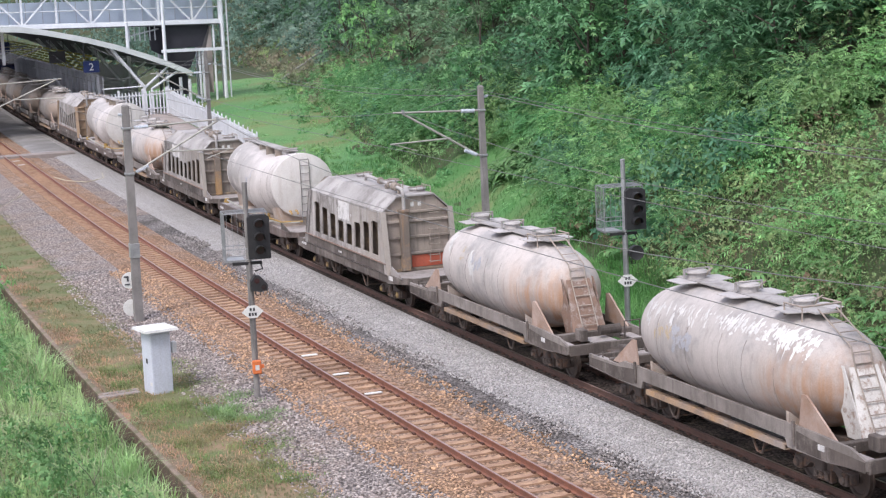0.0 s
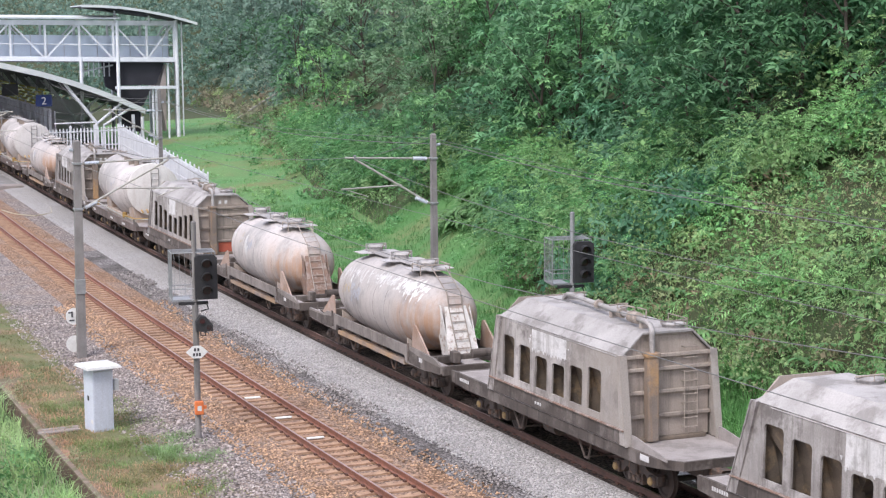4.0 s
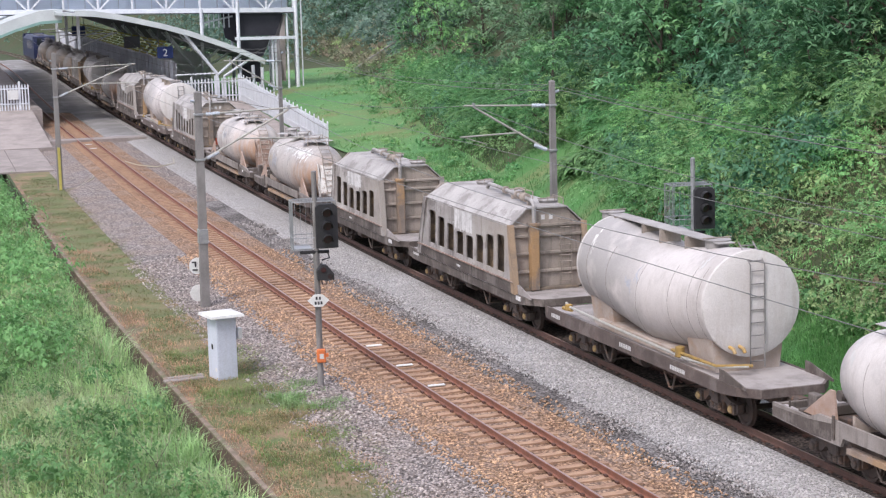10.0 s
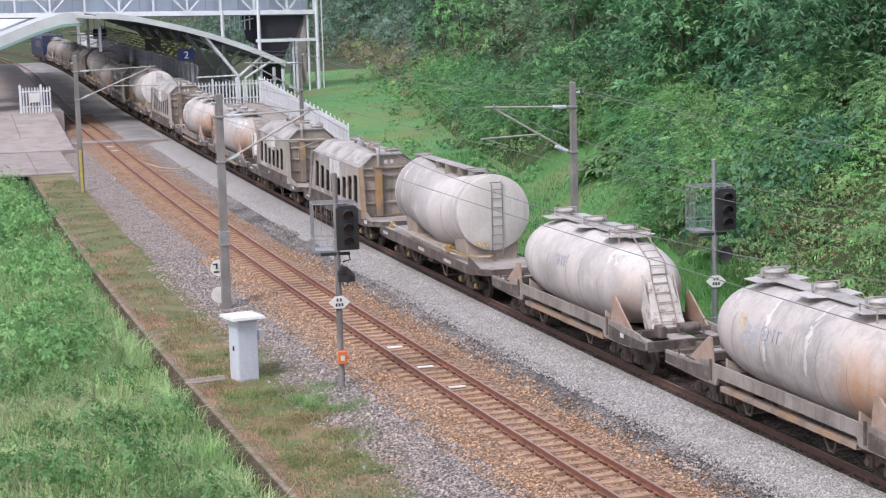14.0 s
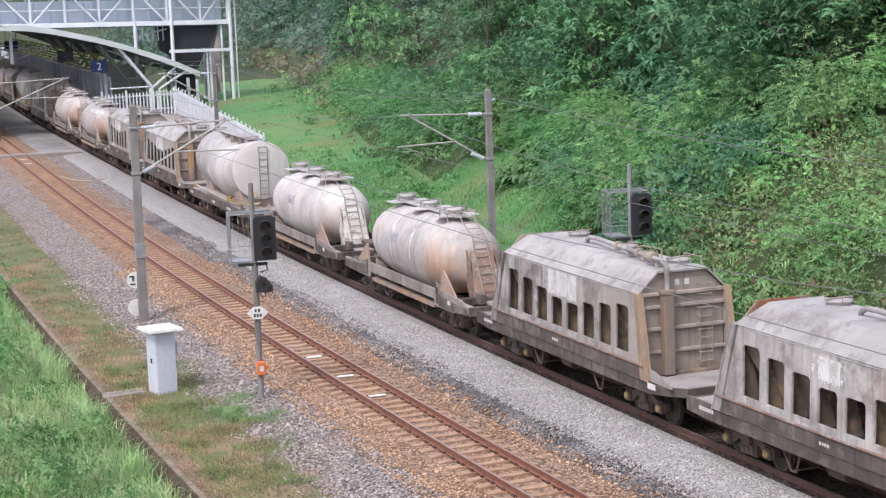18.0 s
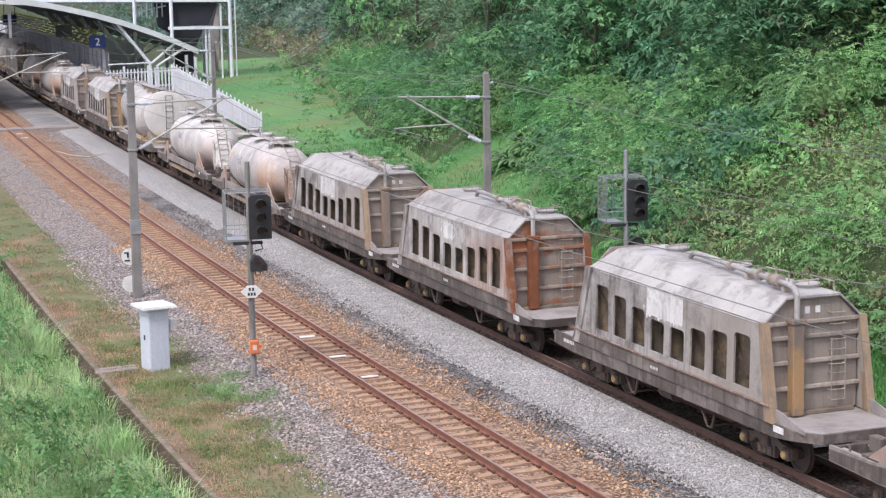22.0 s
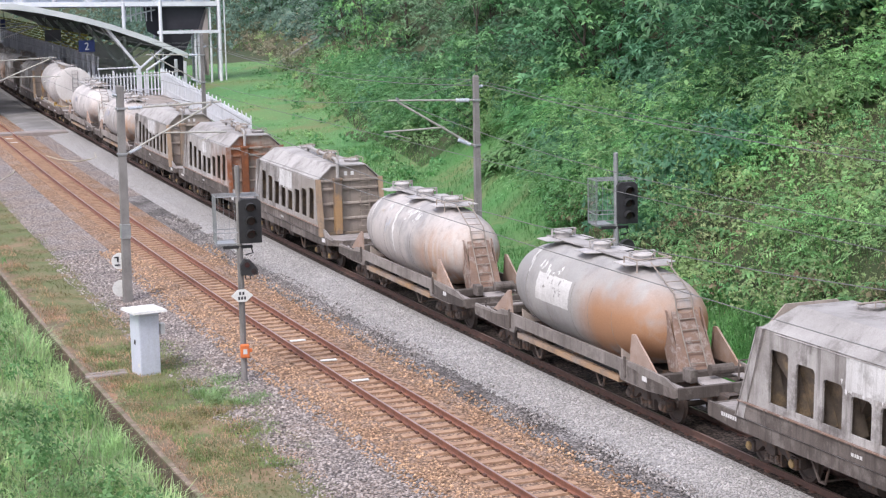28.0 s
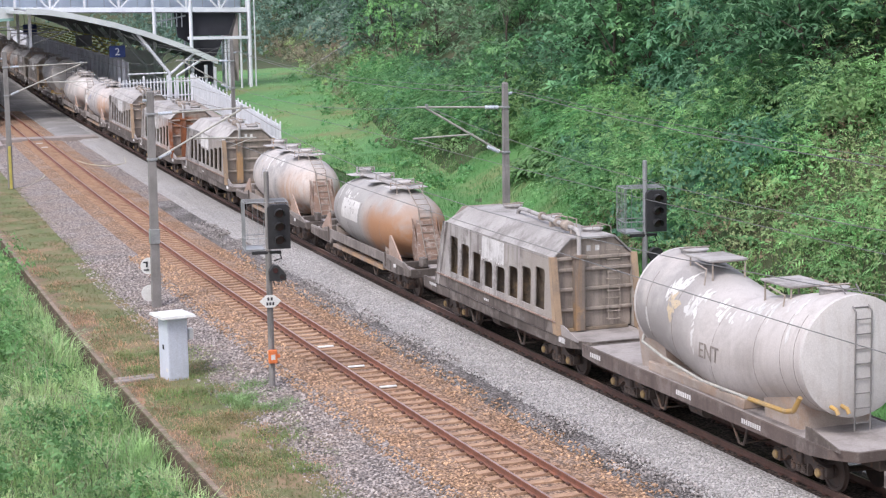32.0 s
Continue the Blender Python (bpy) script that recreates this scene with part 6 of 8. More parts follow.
def signal(y, lat, base, z_top, head, label, tag):
    """A colour-light signal: post, three hooded lamps, wire cage behind, shunt lamp, diamond plate."""
    sg = thing("railway_signal", label, "signal", "colour-light signals")
    sg.matrix_world = stand(y, lat, 0.0, -8)
    part("post", Shape().lathe([(base - 0.1, 0.085), (head - 0.7, 0.085), (head - 0.7, 0.07), (z_top, 0.07), (z_top + 0.02, 0.05)], 14, "z"), M_STEELGREY if not tag else M_MAST, sg, smooth=True)
    hd = part("head", Shape().prism([(-0.01, head - 0.6), (-0.01, head + 0.52), (0.08, head + 0.6), (0.5, head + 0.6), (0.59, head + 0.52), (0.59, head - 0.6)], "y", -0.22, 0.02), M_BLACK, sg, "black signal head")
    for z in (0.36, 0.0, -0.36):
        part("lens", Shape().lathe([(-0.235, 0.0), (-0.235, 0.115), (-0.215, 0.12)], 16, "y", (0.3, 0, head + z)), M_LENS, hd)
        hood = Shape()
        n = 9
        for j, yy in enumerate((-0.22, -0.5)):
            for i in range(n):
                a = radians(-20 + 220 * i / (n - 1))
                for rr in (0.135, 0.145):
                    hood.v.append((0.3 + rr * math.cos(a), yy + (0.1 * (1 - math.sin(a)) * 0.6 if j else 0), head + z + rr * math.sin(a)))
        m = 2 * n
        for i in range(n - 1):
            k = 2 * i
            hood.f += [(k, k + 2, m + k + 2, m + k), (k + 1, m + k + 1, m + k + 3, k + 3), (m + k, m + k + 2, m + k + 3, m + k + 1)]
        part("hood", hood, M_BLACK, hd)
    cg = Shape()
    x0, x1, y0, y1, z0, z1 = -0.62, 0.56, -0.05, 0.75, head - 0.62, head + 0.66
    for x in (x0, x1):
        for yy in (y0, y1):
            cg.tube([(x, yy, z0), (x, yy, z1)], 0.016, 5)
    for z in (z0, z0 + 0.3, z1):
        cg.tube([(x0, y0, z), (x1, y0, z), (x1, y1, z), (x0, y1, z), (x0, y0, z)], 0.014, 5)
    for i in range(1, 8):
        f = i / 8
        cg.tube([(x0, y0 + (y1 - y0) * f, z0), (x0, y0 + (y1 - y0) * f, z1), (x1, y0 + (y1 - y0) * f, z1)], 0.007, 4)
        cg.tube([(x0 + (x1 - x0) * f, y1, z0), (x0 + (x1 - x0) * f, y1, z1)], 0.007, 4)
    part("cage", cg, M_STEELGREY, sg, "grey welded wire safety cage")
    part("cage_floor", Shape().box(x0, -0.1, y0, y1, z0 - 0.05, z0 - 0.01), M_STEELGREY, sg)
    part("bracket", Shape().box(-0.45, 0.35, -0.08, 0.06, head - 0.76, head - 0.68, 0.01).tube([(0.3, 0, head - 0.72), (0.36, 0, head - 0.9), (0.15, 0, head - 0.95)], 0.02, 6), M_BLACK, sg)
    if tag:
        lamp = part("shunt_lamp", Shape().prism([(-0.02, head - 1.46), (-0.03, head - 1.2), (0.1, head - 1.03), (0.24, head - 1.06), (0.43, head - 1.29), (0.42, head - 1.46)], "y", -0.36, -0.09), M_BLACK, sg, "small black shunt lamp")
        for x, z in ((0.14, -1.17), (0.32, -1.35)):
            part("lens", Shape().lathe([(-0.40, 0.055), (-0.40, 0.07), (-0.355, 0.07)], 14, "y", (x, 0, head + z)).lathe([(-0.372, 0.0), (-0.37, 0.06)], 14, "y", (x, 0, head + z)), M_LENS, lamp)
    else:
        lamp = part("shunt_lamp", Shape().lathe([(-0.34, 0.0), (-0.34, 0.17), (-0.36, 0.21), (-0.30, 0.225), (-0.09, 0.2), (-0.09, 0.0)], 20, "y", (0.24, 0, head - 1.27)), M_BLACK, sg, "small round black shunt lamp", smooth=True)
    part("cable_loop", Shape().tube([(0.1, -0.15, head - 1.44), (0.12, -0.15, head - 1.6), (0.24, -0.15, head - 1.6), (0.27, -0.15, head - 1.42)], 0.016, 6), M_BLACK, lamp)
    zp = head - 2.05 if tag else head - 2.1
    dp = part("number_plate", Shape().prism([(-0.30, zp), (-0.11, zp + 0.17), (0.11, zp + 0.17), (0.30, zp), (0.11, zp - 0.17), (-0.11, zp - 0.17)], "y", -0.13, -0.10), M_WHITE, sg, "white six-sided plate with black characters")
    for i, z in ((0, 0.025), (1, 0.025), (0, -0.11), (1, -0.11), (2, -0.11)):
        xx = -0.08 + i * 0.09 if z > 0 else -0.11 + i * 0.08
        part("character_bar", Shape().box(xx, xx + 0.055, -0.134, -0.131, zp + z, zp + z + 0.085), M_INK, dp)
    if tag:
        tg = part("telephone_box", Shape().box(-0.1, 0.14, -0.2, -0.06, 0.35, 0.72, 0.02).box(0.12, 0.22, -0.17, -0.1, 0.5, 0.6, 0.01), M_ORANGE, sg, "bright orange box strapped to the post")
        part("box_mark", Shape().box(-0.03, 0.08, -0.204, -0.2, 0.46, 0.60), M_FLAKE, tg)
    return sg


signal(48.8, -2.68, BED, 5.6, 4.12, "grey post signal with black head and orange box beside the path", True)
signal(48.6, 8.55, BED, 5.36, 3.92, "grey post signal with black head and wire cage below the slope", False)

cab = thing("equipment_cabinet", "pale blue-grey steel trackside cabinet with an overhanging white lid", "cabinet")
cab.matrix_world = pose(10.62, 51.62, 0, 0, 0, 9)
part("body", Shape().box(-0.30, 0.30, -0.36, 0.36, BED - 0.02, 1.36, 0.012), M_BOX, cab)
part("lid", Shape().add([(-0.5, -0.54, 1.36), (0.5, -0.54, 1.36), (0.5, 0.54, 1.36), (-0.5, 0.54, 1.36), (-0.48, -0.52, 1.43), (0.48, -0.52, 1.43), (0.48, 0.52, 1.43), (-0.48, 0.52, 1.43), (-0.1, -0.1, 1.5), (0.1, -0.1, 1.5), (0.1, 0.1, 1.5), (-0.1, 0.1, 1.5)],
                        [(3, 2, 1, 0), (0, 1, 5, 4), (1, 2, 6, 5), (2, 3, 7, 6), (3, 0, 4, 7), (4, 5, 9, 8), (5, 6, 10, 9), (6, 7, 11, 10), (7, 4, 8, 11), (8, 9, 10, 11)]), M_WHITE, cab, "white overhanging lid")
part("door", Shape().box(-0.26, 0.27, -0.372, -0.36, BED + 0.05, 1.28, 0.003), M_BOX, cab)
part("handle", Shape().box(-0.315, -0.30, -0.05, 0.05, 0.42, 0.56, 0.004), M_BLACK, cab)
part("data_label", Shape().box(-0.304, -0.30, -0.3, -0.16, -0.2, -0.1), M_FLAKE, cab)
part("socket_box", Shape().box(0.40, 0.54, -0.22, -0.06, 0.66, 0.98, 0.015).box(0.29, 0.41, -0.16, -0.12, 0.84, 0.88), M_WHITE, cab, "small white socket box on the cabinet side")
plinth = tagged(part("cable_cover", Shape().box(-0.6, 0.6, -0.14, 0.14, BED, BED + 0.07, 0.02), M_CONCRETE, None), "weathered concrete cable cover beside the cabinet", "cable cover")
plinth.matrix_world = pose(9.5, 51.7, 0, 0, 0, 8)
plinth2 = tagged(part("cable_cover", Shape().box(-0.6, 0.6, -0.1, 0.1, BED, BED + 0.06, 0.02), M_CONCRETE, None), "weathered concrete cable cover beside the cabinet", "cable cover")
plinth2.matrix_world = pose(9.55, 52.1, 0, 0, 0, 8)
hose = tagged(part("hose", Shape().tube([tuple(spot(117.5, 0.9, -0.18)), tuple(spot(115, 1.4, -0.22)), tuple(spot(113.5, 2.4, -0.26)), tuple(spot(114.5, 3.6, -0.2)), tuple(spot(118, 4.0, -0.19))], 0.03, 6), M_HOSE, None), "pale beige hose lying across the ballast", "hose")
hose2 = tagged(part("hose", Shape().tube([tuple(spot(104.6, -3.9, BED + 0.05)), tuple(spot(104.8, -3.3, BED + 0.06)), tuple(spot(108.5, -2.0, -0.26)), tuple(spot(110, -1.8, -0.24))], 0.03, 6), M_HOSE, None), "pale beige cable hose leading from the mast foot", "hose")

# ---- the station ----


def picket_fence(name, label, p0, p1, h0, h1, n, group):
    """A white picket fence between two points (y, lat, z), its height from h0 to h1."""
    fn = thing(name, label, "fence", group)
    a, b = spot(*p0), spot(*p1)
    d = (b - a)
    d.z = 0
    d.normalize()
    side = Vector((-d.y, d.x, 0)) * 0.03
    for i in range(n + 1):
        f = i / n
        p = a.lerp(b, f)
        h = h0 + (h1 - h0) * f
        big = i % 7 == 0
        w = 0.09 if big else 0.05
        u = d * w
        hh = h + (0.22 if big else 0.0)

        def stake():
            base = [p - u - side, p + u - side, p + u + side, p - u + side]
            tip = [q + Vector((0, 0, hh - 0.1)) for q in base]
            peak = [p - side + Vector((0, 0, hh)), p + side + Vector((0, 0, hh))]
            return Shape().add(base + tip + peak, [(0, 1, 5, 4), (2, 3, 7, 6), (1, 2, 6, 5), (3, 0, 4, 7), (3, 2, 1, 0), (4, 5, 8), (7, 9, 6), (5, 6, 9, 8), (4, 8, 9, 7)])
        part("post" if big else "picket", stake(), M_STATION, fn)
    for k in (0.22, 0.8):
        e = Vector((0, 0, 1))
        q0, q1 = a + e * h0 * k, b + e * h1 * k
        s2 = side * 1.6
        part("fence_rail", Shape().add([q0 - s2, q0 + s2, q1 + s2, q1 - s2, q0 - s2 + e * 0.1, q0 + s2 + e * 0.1, q1 + s2 + e * 0.1, q1 - s2 + e * 0.1], [(0, 3, 2, 1), (4, 5, 6, 7), (0, 1, 5, 4), (1, 2, 6, 5), (2, 3, 7, 6), (3, 0, 4, 7)]), M_STATION, fn)
    return fn


PLAT = 1.3
# platforms with a ramp at the near end
part("platform_right", lambda: sweep([(7.4, BED), (7.4, PLAT), (14.2, PLAT), (14.2, BED)], 150, 292, 4), M_CONCRETE, None, "grey concrete station platform", kind="structure")
part("platform_left", lambda: sweep([(-9.0, BED), (-9.0, PLAT), (-1.8, PLAT), (-1.8, BED)], 150, 260, 4), M_CONCRETE, None, "grey concrete station platform", kind="structure")


def ramp(lat0, lat1, y0, y1, za, zb):
    sh = Shape()
    for y, z in ((y0, za), (y1, zb)):
        sh.v += [tuple(spot(y, lat0, BED)), tuple(spot(y, lat1, BED)), tuple(spot(y, lat1, z)), tuple(spot(y, lat0, z))]
    sh.f = [(0, 1, 2, 3), (4, 7, 6, 5), (3, 2, 6, 7), (0, 3, 7, 4), (1, 5, 6, 2)]
    return sh


part("ramp_right", ramp(9.0, 14.2, 116, 150, BED + 0.1, PLAT), M_CONCRETE, None, "weathered concrete ramp up to the platform", kind="structure")
part("ramp_left", ramp(-8.4, -2.6, 130, 150, -0.1, PLAT), M_CONCRETE, None, "weathered concrete ramp up to the platform", kind="structure")
part("ramp_foot", ramp(-8.4, -3.6, 116, 129.96, BED + 0.1, -0.14), M_CONCRETE, None, "weathered concrete slab before the ramp", kind="structure")
for y0, y1, la in ((116.3, 129.8, -5.9), (130.2, 149.8, -5.9)):
    za, zb = (BED + 0.105, -0.135) if y0 < 120 else (-0.095, PLAT + 0.004)
    part("slab_joint", Shape().add([tuple(spot(y0, la, za)), tuple(spot(y0, la + 0.05, za)), tuple(spot(y1, la + 0.05, zb)), tuple(spot(y1, la, zb))], [(0, 1, 2, 3)]), M_SILL, None, "dark joint line in the concrete ramp", kind="structure")
part("barrow_crossing", sweep([(-2.7, -0.3), (-2.7, -0.03), (2.9, -0.03), (4.4, -0.05), (4.4, -0.3)], 134.2, 136.0, 0.9), M_CONCRETE, None, "concrete foot crossing level with the rails", kind="structure")
picket_fence("picket_fence", "tall white picket fence along the platform ramp", (118, 14.15, 0.1), (150, 14.15, PLAT), 1.35, 1.9, 161, "white station fences")
picket_fence("picket_fence", "white picket fence across the platform end", (150, 8.2, PLAT), (150, 14.0, PLAT), 1.75, 1.85, 21, "white station fences")
gate = picket_fence("picket_fence", "short white picket fence with a notice board", (150, -5.1, PLAT), (150, -2.8, PLAT), 1.95, 1.95, 10, "white station fences")
part("notice_board", lambda: Shape().box(-0.5, 0.3, -0.12, -0.08, PLAT + 0.85, PLAT + 1.6, 0.01), M_WHITE, gate, "white notice board").matrix_world = stand(149.9, -3.9, 0)


def canopy(name, label, curve, y0, y1, t=0.28, deep=0.1, rim=None):
    """A curved platform roof: sheet above, dark soffit below, white edge."""
    cp = thing(name, label, "canopy", "platform canopies", "")
    part("roof_sheet", sweep(curve + [(a, z - 0.10) for a, z in reversed(curve)], y0 + 0.3, y0 + 6.3, 6), M_ROOFMETAL, cp, smooth=True)
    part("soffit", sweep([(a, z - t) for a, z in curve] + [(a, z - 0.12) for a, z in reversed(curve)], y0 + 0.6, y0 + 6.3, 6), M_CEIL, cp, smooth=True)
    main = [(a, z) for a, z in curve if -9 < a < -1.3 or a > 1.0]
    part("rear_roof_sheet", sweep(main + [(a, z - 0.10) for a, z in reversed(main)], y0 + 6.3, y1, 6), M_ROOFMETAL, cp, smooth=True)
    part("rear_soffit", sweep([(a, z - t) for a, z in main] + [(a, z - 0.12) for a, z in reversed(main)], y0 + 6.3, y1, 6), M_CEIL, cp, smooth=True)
    part("fascia", sweep([(a, z + 0.03) for a, z in curve] + [(a, z - t - deep) for a, z in reversed(curve)], y0, y0 + 0.3, 0.3), M_ROOFMETAL, cp, "pale curved roof edge")
    if rim:
        part("rim", sweep([(a, z - t - deep + 0.004) for a, z in curve] + [(a, z - t - deep - 0.22) for a, z in reversed(curve)], y0 - 0.03, y0 + 0.27, 0.3), rim, cp, "green lower roof edge")
    return cp


ARC_R = [(1.2, 8.93), (2.6, 8.86), (4.6, 8.52), (5.9, 8.22), (8.1, 7.68), (10.4, 6.98), (12.7, 6.14), (14.5, 5.4), (16.3, 4.55)]
ARC_L = [(-14.0, 3.8), (-11.0, 5.3), (-8.0, 6.7), (-5.2, 7.75), (-3.4, 8.42), (-1.4, 8.98), (0.3, 9.05)]
cr = canopy("platform_canopy", "dark curved platform roof with a pale metal edge", ARC_R, 150.5, 258, 0.28, 0.14)
cl = canopy("platform_canopy", "pale curved platform roof on the other side", ARC_L, 152, 258, 0.28, 0.55, M_GREENEDGE)
part("link_panel", sweep([(-0.3, 8.62), (-0.3, 8.86), (3.2, 8.60), (3.2, 8.36)], 150.9, 156.9, 3), M_ROOFMETAL, cr, "flat pale panel between the roofs")
for y in (151, 163, 175, 187, 199, 211):
    br = part("bracing", Shape().tube([tuple(spot(y, 12.4, PLAT)), tuple(spot(y, 12.4, 3.5)), tuple(spot(y, 9.9, 6.75))], 0.13, 8), M_STATION, cr, "white forked roof column")
    part("fork", Shape().tube([tuple(spot(y, 12.4, 3.4)), tuple(spot(y, 14.6, 5.15))], 0.10, 8).tube([tuple(spot(y, 12.9, PLAT)), tuple(spot(y, 13.0, 3.3)), tuple(spot(y, 15.4, 4.75))], 0.10, 8), M_STATION, br)
    part("tie", Shape().tube([tuple(spot(y, 9.0, 3.5)), tuple(spot(y, 12.4, 3.55))], 0.06, 6).tube([tuple(spot(y, 11.2, 5.0)), tuple(spot(y + 5, 10.2, 6.6))], 0.07, 6), M_STATION, br)
for y in (154, 166, 178):
    part("hanger", Shape().box(-0.12, 0.12, -0.12, 0.12, 5.8, 8.5, 0.01), M_STATION, cr, "white hanging post").matrix_world = stand(y, 1.7, 0)
    part("hanger_arm", Shape().tube([tuple(spot(y, 1.7, 6.0)), tuple(spot(y, 4.6, 7.0))], 0.05, 6).tube([tuple(spot(y, 0.2, 6.95)), tuple(spot(y, 4.8, 7.0))], 0.045, 6), M_STEELGREY, cr)
lat_ = Shape()
for i in range(62):
    for j in range(6):
        if (i * 7 + j * 5) % 9 < 2:
            continue
        p = spot(158 + i * 1.55 + 0.75 * (j % 2), 9.25, 4.65 + 0.27 * j)
        lat_.box(p.x - 0.05, p.x + 0.13, p.y - 0.05, p.y + 0.05, p.z - 0.08, p.z + 0.08)
part("lattice_panel", lat_, M_YGUARD, cr, "yellowish lattice under the roof", kind="stuff")
wallr = thing("station_wall", "grey wall with pale posts along the platform", "wall", kind="structure")
part("wall_panel", sweep([(9.75, PLAT), (9.75, 4.3), (9.85, 4.3), (9.85, PLAT)], 156, 288, 6), M_WALLGREY, wallr)
part("wall_rail", sweep([(9.3, 4.4), (9.3, 4.55), (9.5, 4.55), (9.5, 4.4)], 156, 288, 6), M_STATION, wallr)
part("end_wall", sweep([(9.9, PLAT), (9.9, 5.3), (14.2, 4.6), (14.2, PLAT)], 166.0, 166.2, 0.2), M_WALLGREY, wallr, "plain grey end wall under the roof")
part("end_door", sweep([(10.9, PLAT), (10.9, 3.1), (12.3, 3.1), (12.3, PLAT)], 165.9, 166.0, 0.1), M_WHITE, wallr, "pale board on the end wall")
for i in range(45):
    part("wall_post", lambda: Shape().box(-0.12, 0.12, -0.12, 0.12, PLAT, 4.45, 0.01), M_STATION, wallr, key="wall_post").matrix_world = stand(156.5 + i * 2.9, 9.42, 0)
for y, lt, w, h, z, m_, txt in ((152.5, 8.45, 1.3, 0.95, 4.85, M_SIGNBLUE, "2"), (165, 7.2, 1.4, 1.0, 5.4, M_SOFFIT, ""), (172, 3.2, 1.2, 0.9, 6.4, M_SIGNBLUE, "")):
    sn = tagged(part("hanging_sign", Shape().box(-w / 2, w / 2, -0.06, 0.06, 0, h, 0.01), m_, None), "blue hanging platform sign under the roof" if m_ is M_SIGNBLUE else "dark hanging display board under the roof", "sign")
    sn.matrix_world = stand(y, lt, z)
    for q in (-1, 1):
        part("sign_hanger", Shape().box(q * (w / 2 - 0.13) - 0.025, q * (w / 2 - 0.13) + 0.025, -0.02, 0.02, h, h + 1.8 - 0.2 * q), M_SOFFIT, sn)
    if txt:
        fc = bpy.data.curves.new("sign_figure", "FONT")
        fc.body, fc.size, fc.align_x, fc.extrude = txt, 0.85, "CENTER", 0.003
        fc.materials.append(M_WHITE)
        tx = new("sign_figure", fc)
        tx.parent = sn
        tx.matrix_local = pose(0, -0.066, 0.18, 90, 0, 0)

bridge = thing("footbridge", "white steel truss footbridge over the station", "footbridge")


def bz(x, up):
    return (8.80 - 0.0205 * (x + 2) if not up else 11.85 - 0.0145 * (x + 2))


BY = 163.0
for dy in (0.0, 3.2):
    face = Shape()
    y = BY + dy
    for nm, up in (("bottom_chord", False), ("top_chord", True)):
        part(nm, Shape().add([tuple(spot(y + q, x, bz(x, up) + e)) for x in (-26.0, 21.6) for q, e in ((-0.12, -0.2), (0.12, -0.2), (0.12, 0.2), (-0.12, 0.2))],
                             [(0, 1, 2, 3), (7, 6, 5, 4), (0, 4, 5, 1), (1, 5, 6, 2), (2, 6, 7, 3), (3, 7, 4, 0)]), M_STATION, bridge)
    nodes = [21.3 - 2.42 - 2.93 * i for i in range(16)]
    nodes = [21.3] + nodes
    for i, x in enumerate(nodes):
        part("vertical", Shape().tube([tuple(spot(y, x, bz(x, False))), tuple(spot(y, x, bz(x, True)))], 0.12, 4), M_STATION, bridge)
        if i:
            xp = nodes[i - 1]
            up_first = i % 2 == 1 if i < 3 else i % 2 == 0
            part("diagonal", Shape().tube([tuple(spot(y, xp, bz(xp, up_first))), tuple(spot(y, x, bz(x, not up_first)))], 0.09, 4), M_STATION, bridge)
    part("handrail", Shape().tube([tuple(spot(y + 0.1, -26, bz(-26, False) + 1.25)), tuple(spot(y + 0.1, 21.3, bz(21, False) + 1.25))], 0.05, 5), M_STATION, bridge)
part("deck", Shape().add([tuple(spot(BY + q, x, bz(x, False) + e)) for x in (-26.0, 21.3) for q, e in ((0.1, -0.3), (3.1, -0.3), (3.1, -0.1), (0.1, -0.1))],
                         [(0, 1, 2, 3), (7, 6, 5, 4), (0, 4, 5, 1), (1, 5, 6, 2), (2, 6, 7, 3), (3, 7, 4, 0)]), M_SOFFIT, bridge)
part("screen", Shape().add([tuple(spot(BY + 3.0, x, bz(x, False) + e)) for x in (-26.0, 21.3) for e in (0.1, 2.05)], [(0, 2, 3, 1)]), M_SCREEN, bridge, "pale blue side screen")
for i in range(33):
    x = -25.6 + 1.45 * i
    part("screen_post", Shape().tube([tuple(spot(BY + 2.9, x, bz(x, False) + 0.1)), tuple(spot(BY + 2.9, x, bz(x, False) + 2.1))], 0.04, 4), M_STATION, bridge)
part("roof", Shape().add([tuple(spot(BY + q, x, bz(x, True) + e)) for x in (-26.0, 16.5) for q, e in ((-0.9, 0.33), (1.6, 0.52), (4.2, 0.33), (4.2, 0.44), (1.6, 0.64), (-0.9, 0.44))],
                         [tuple(range(6)), tuple(range(11, 5, -1))] + [(i, i + 6, (i + 1) % 6 + 6, (i + 1) % 6) for i in range(6)]), M_ROOFMETAL, bridge, "pale sheet roof over the bridge")
tower = thing("stair_tower", "white steel stair tower at the bridge end", "stairs")
for x, yy, zt in ((16.3, BY - 0.1, 11.8), (21.5, BY - 0.1, 11.8), (21.9, BY + 2.6, 12.2), (18.8, BY + 4, 8.6), (20.2, BY + 6, 8.6), (16.6, BY + 5, 8.5), (13.1, BY - 0.05, 8.6)):
    part("column", Shape().lathe([(0.9, 0.17), (zt, 0.15)], 10, "z"), M_STATION, tower).matrix_world = stand(yy, x, 0)
part("landing_beam", Shape().tube([tuple(spot(BY - 0.1, 16.0, 5.95)), tuple(spot(BY - 0.1, 21.5, 5.9))], 0.17, 4), M_STATION, tower)
SIX = [(0, 1, 2, 3), (7, 6, 5, 4), (0, 4, 5, 1), (1, 5, 6, 2), (2, 6, 7, 3), (3, 7, 4, 0)]


def slab(corners, y0, y1):
    """A plate with the given outline across the line, between two distances."""
    return Shape().add([tuple(spot(y, a, z)) for y in (y0, y1) for a, z in corners], SIX)


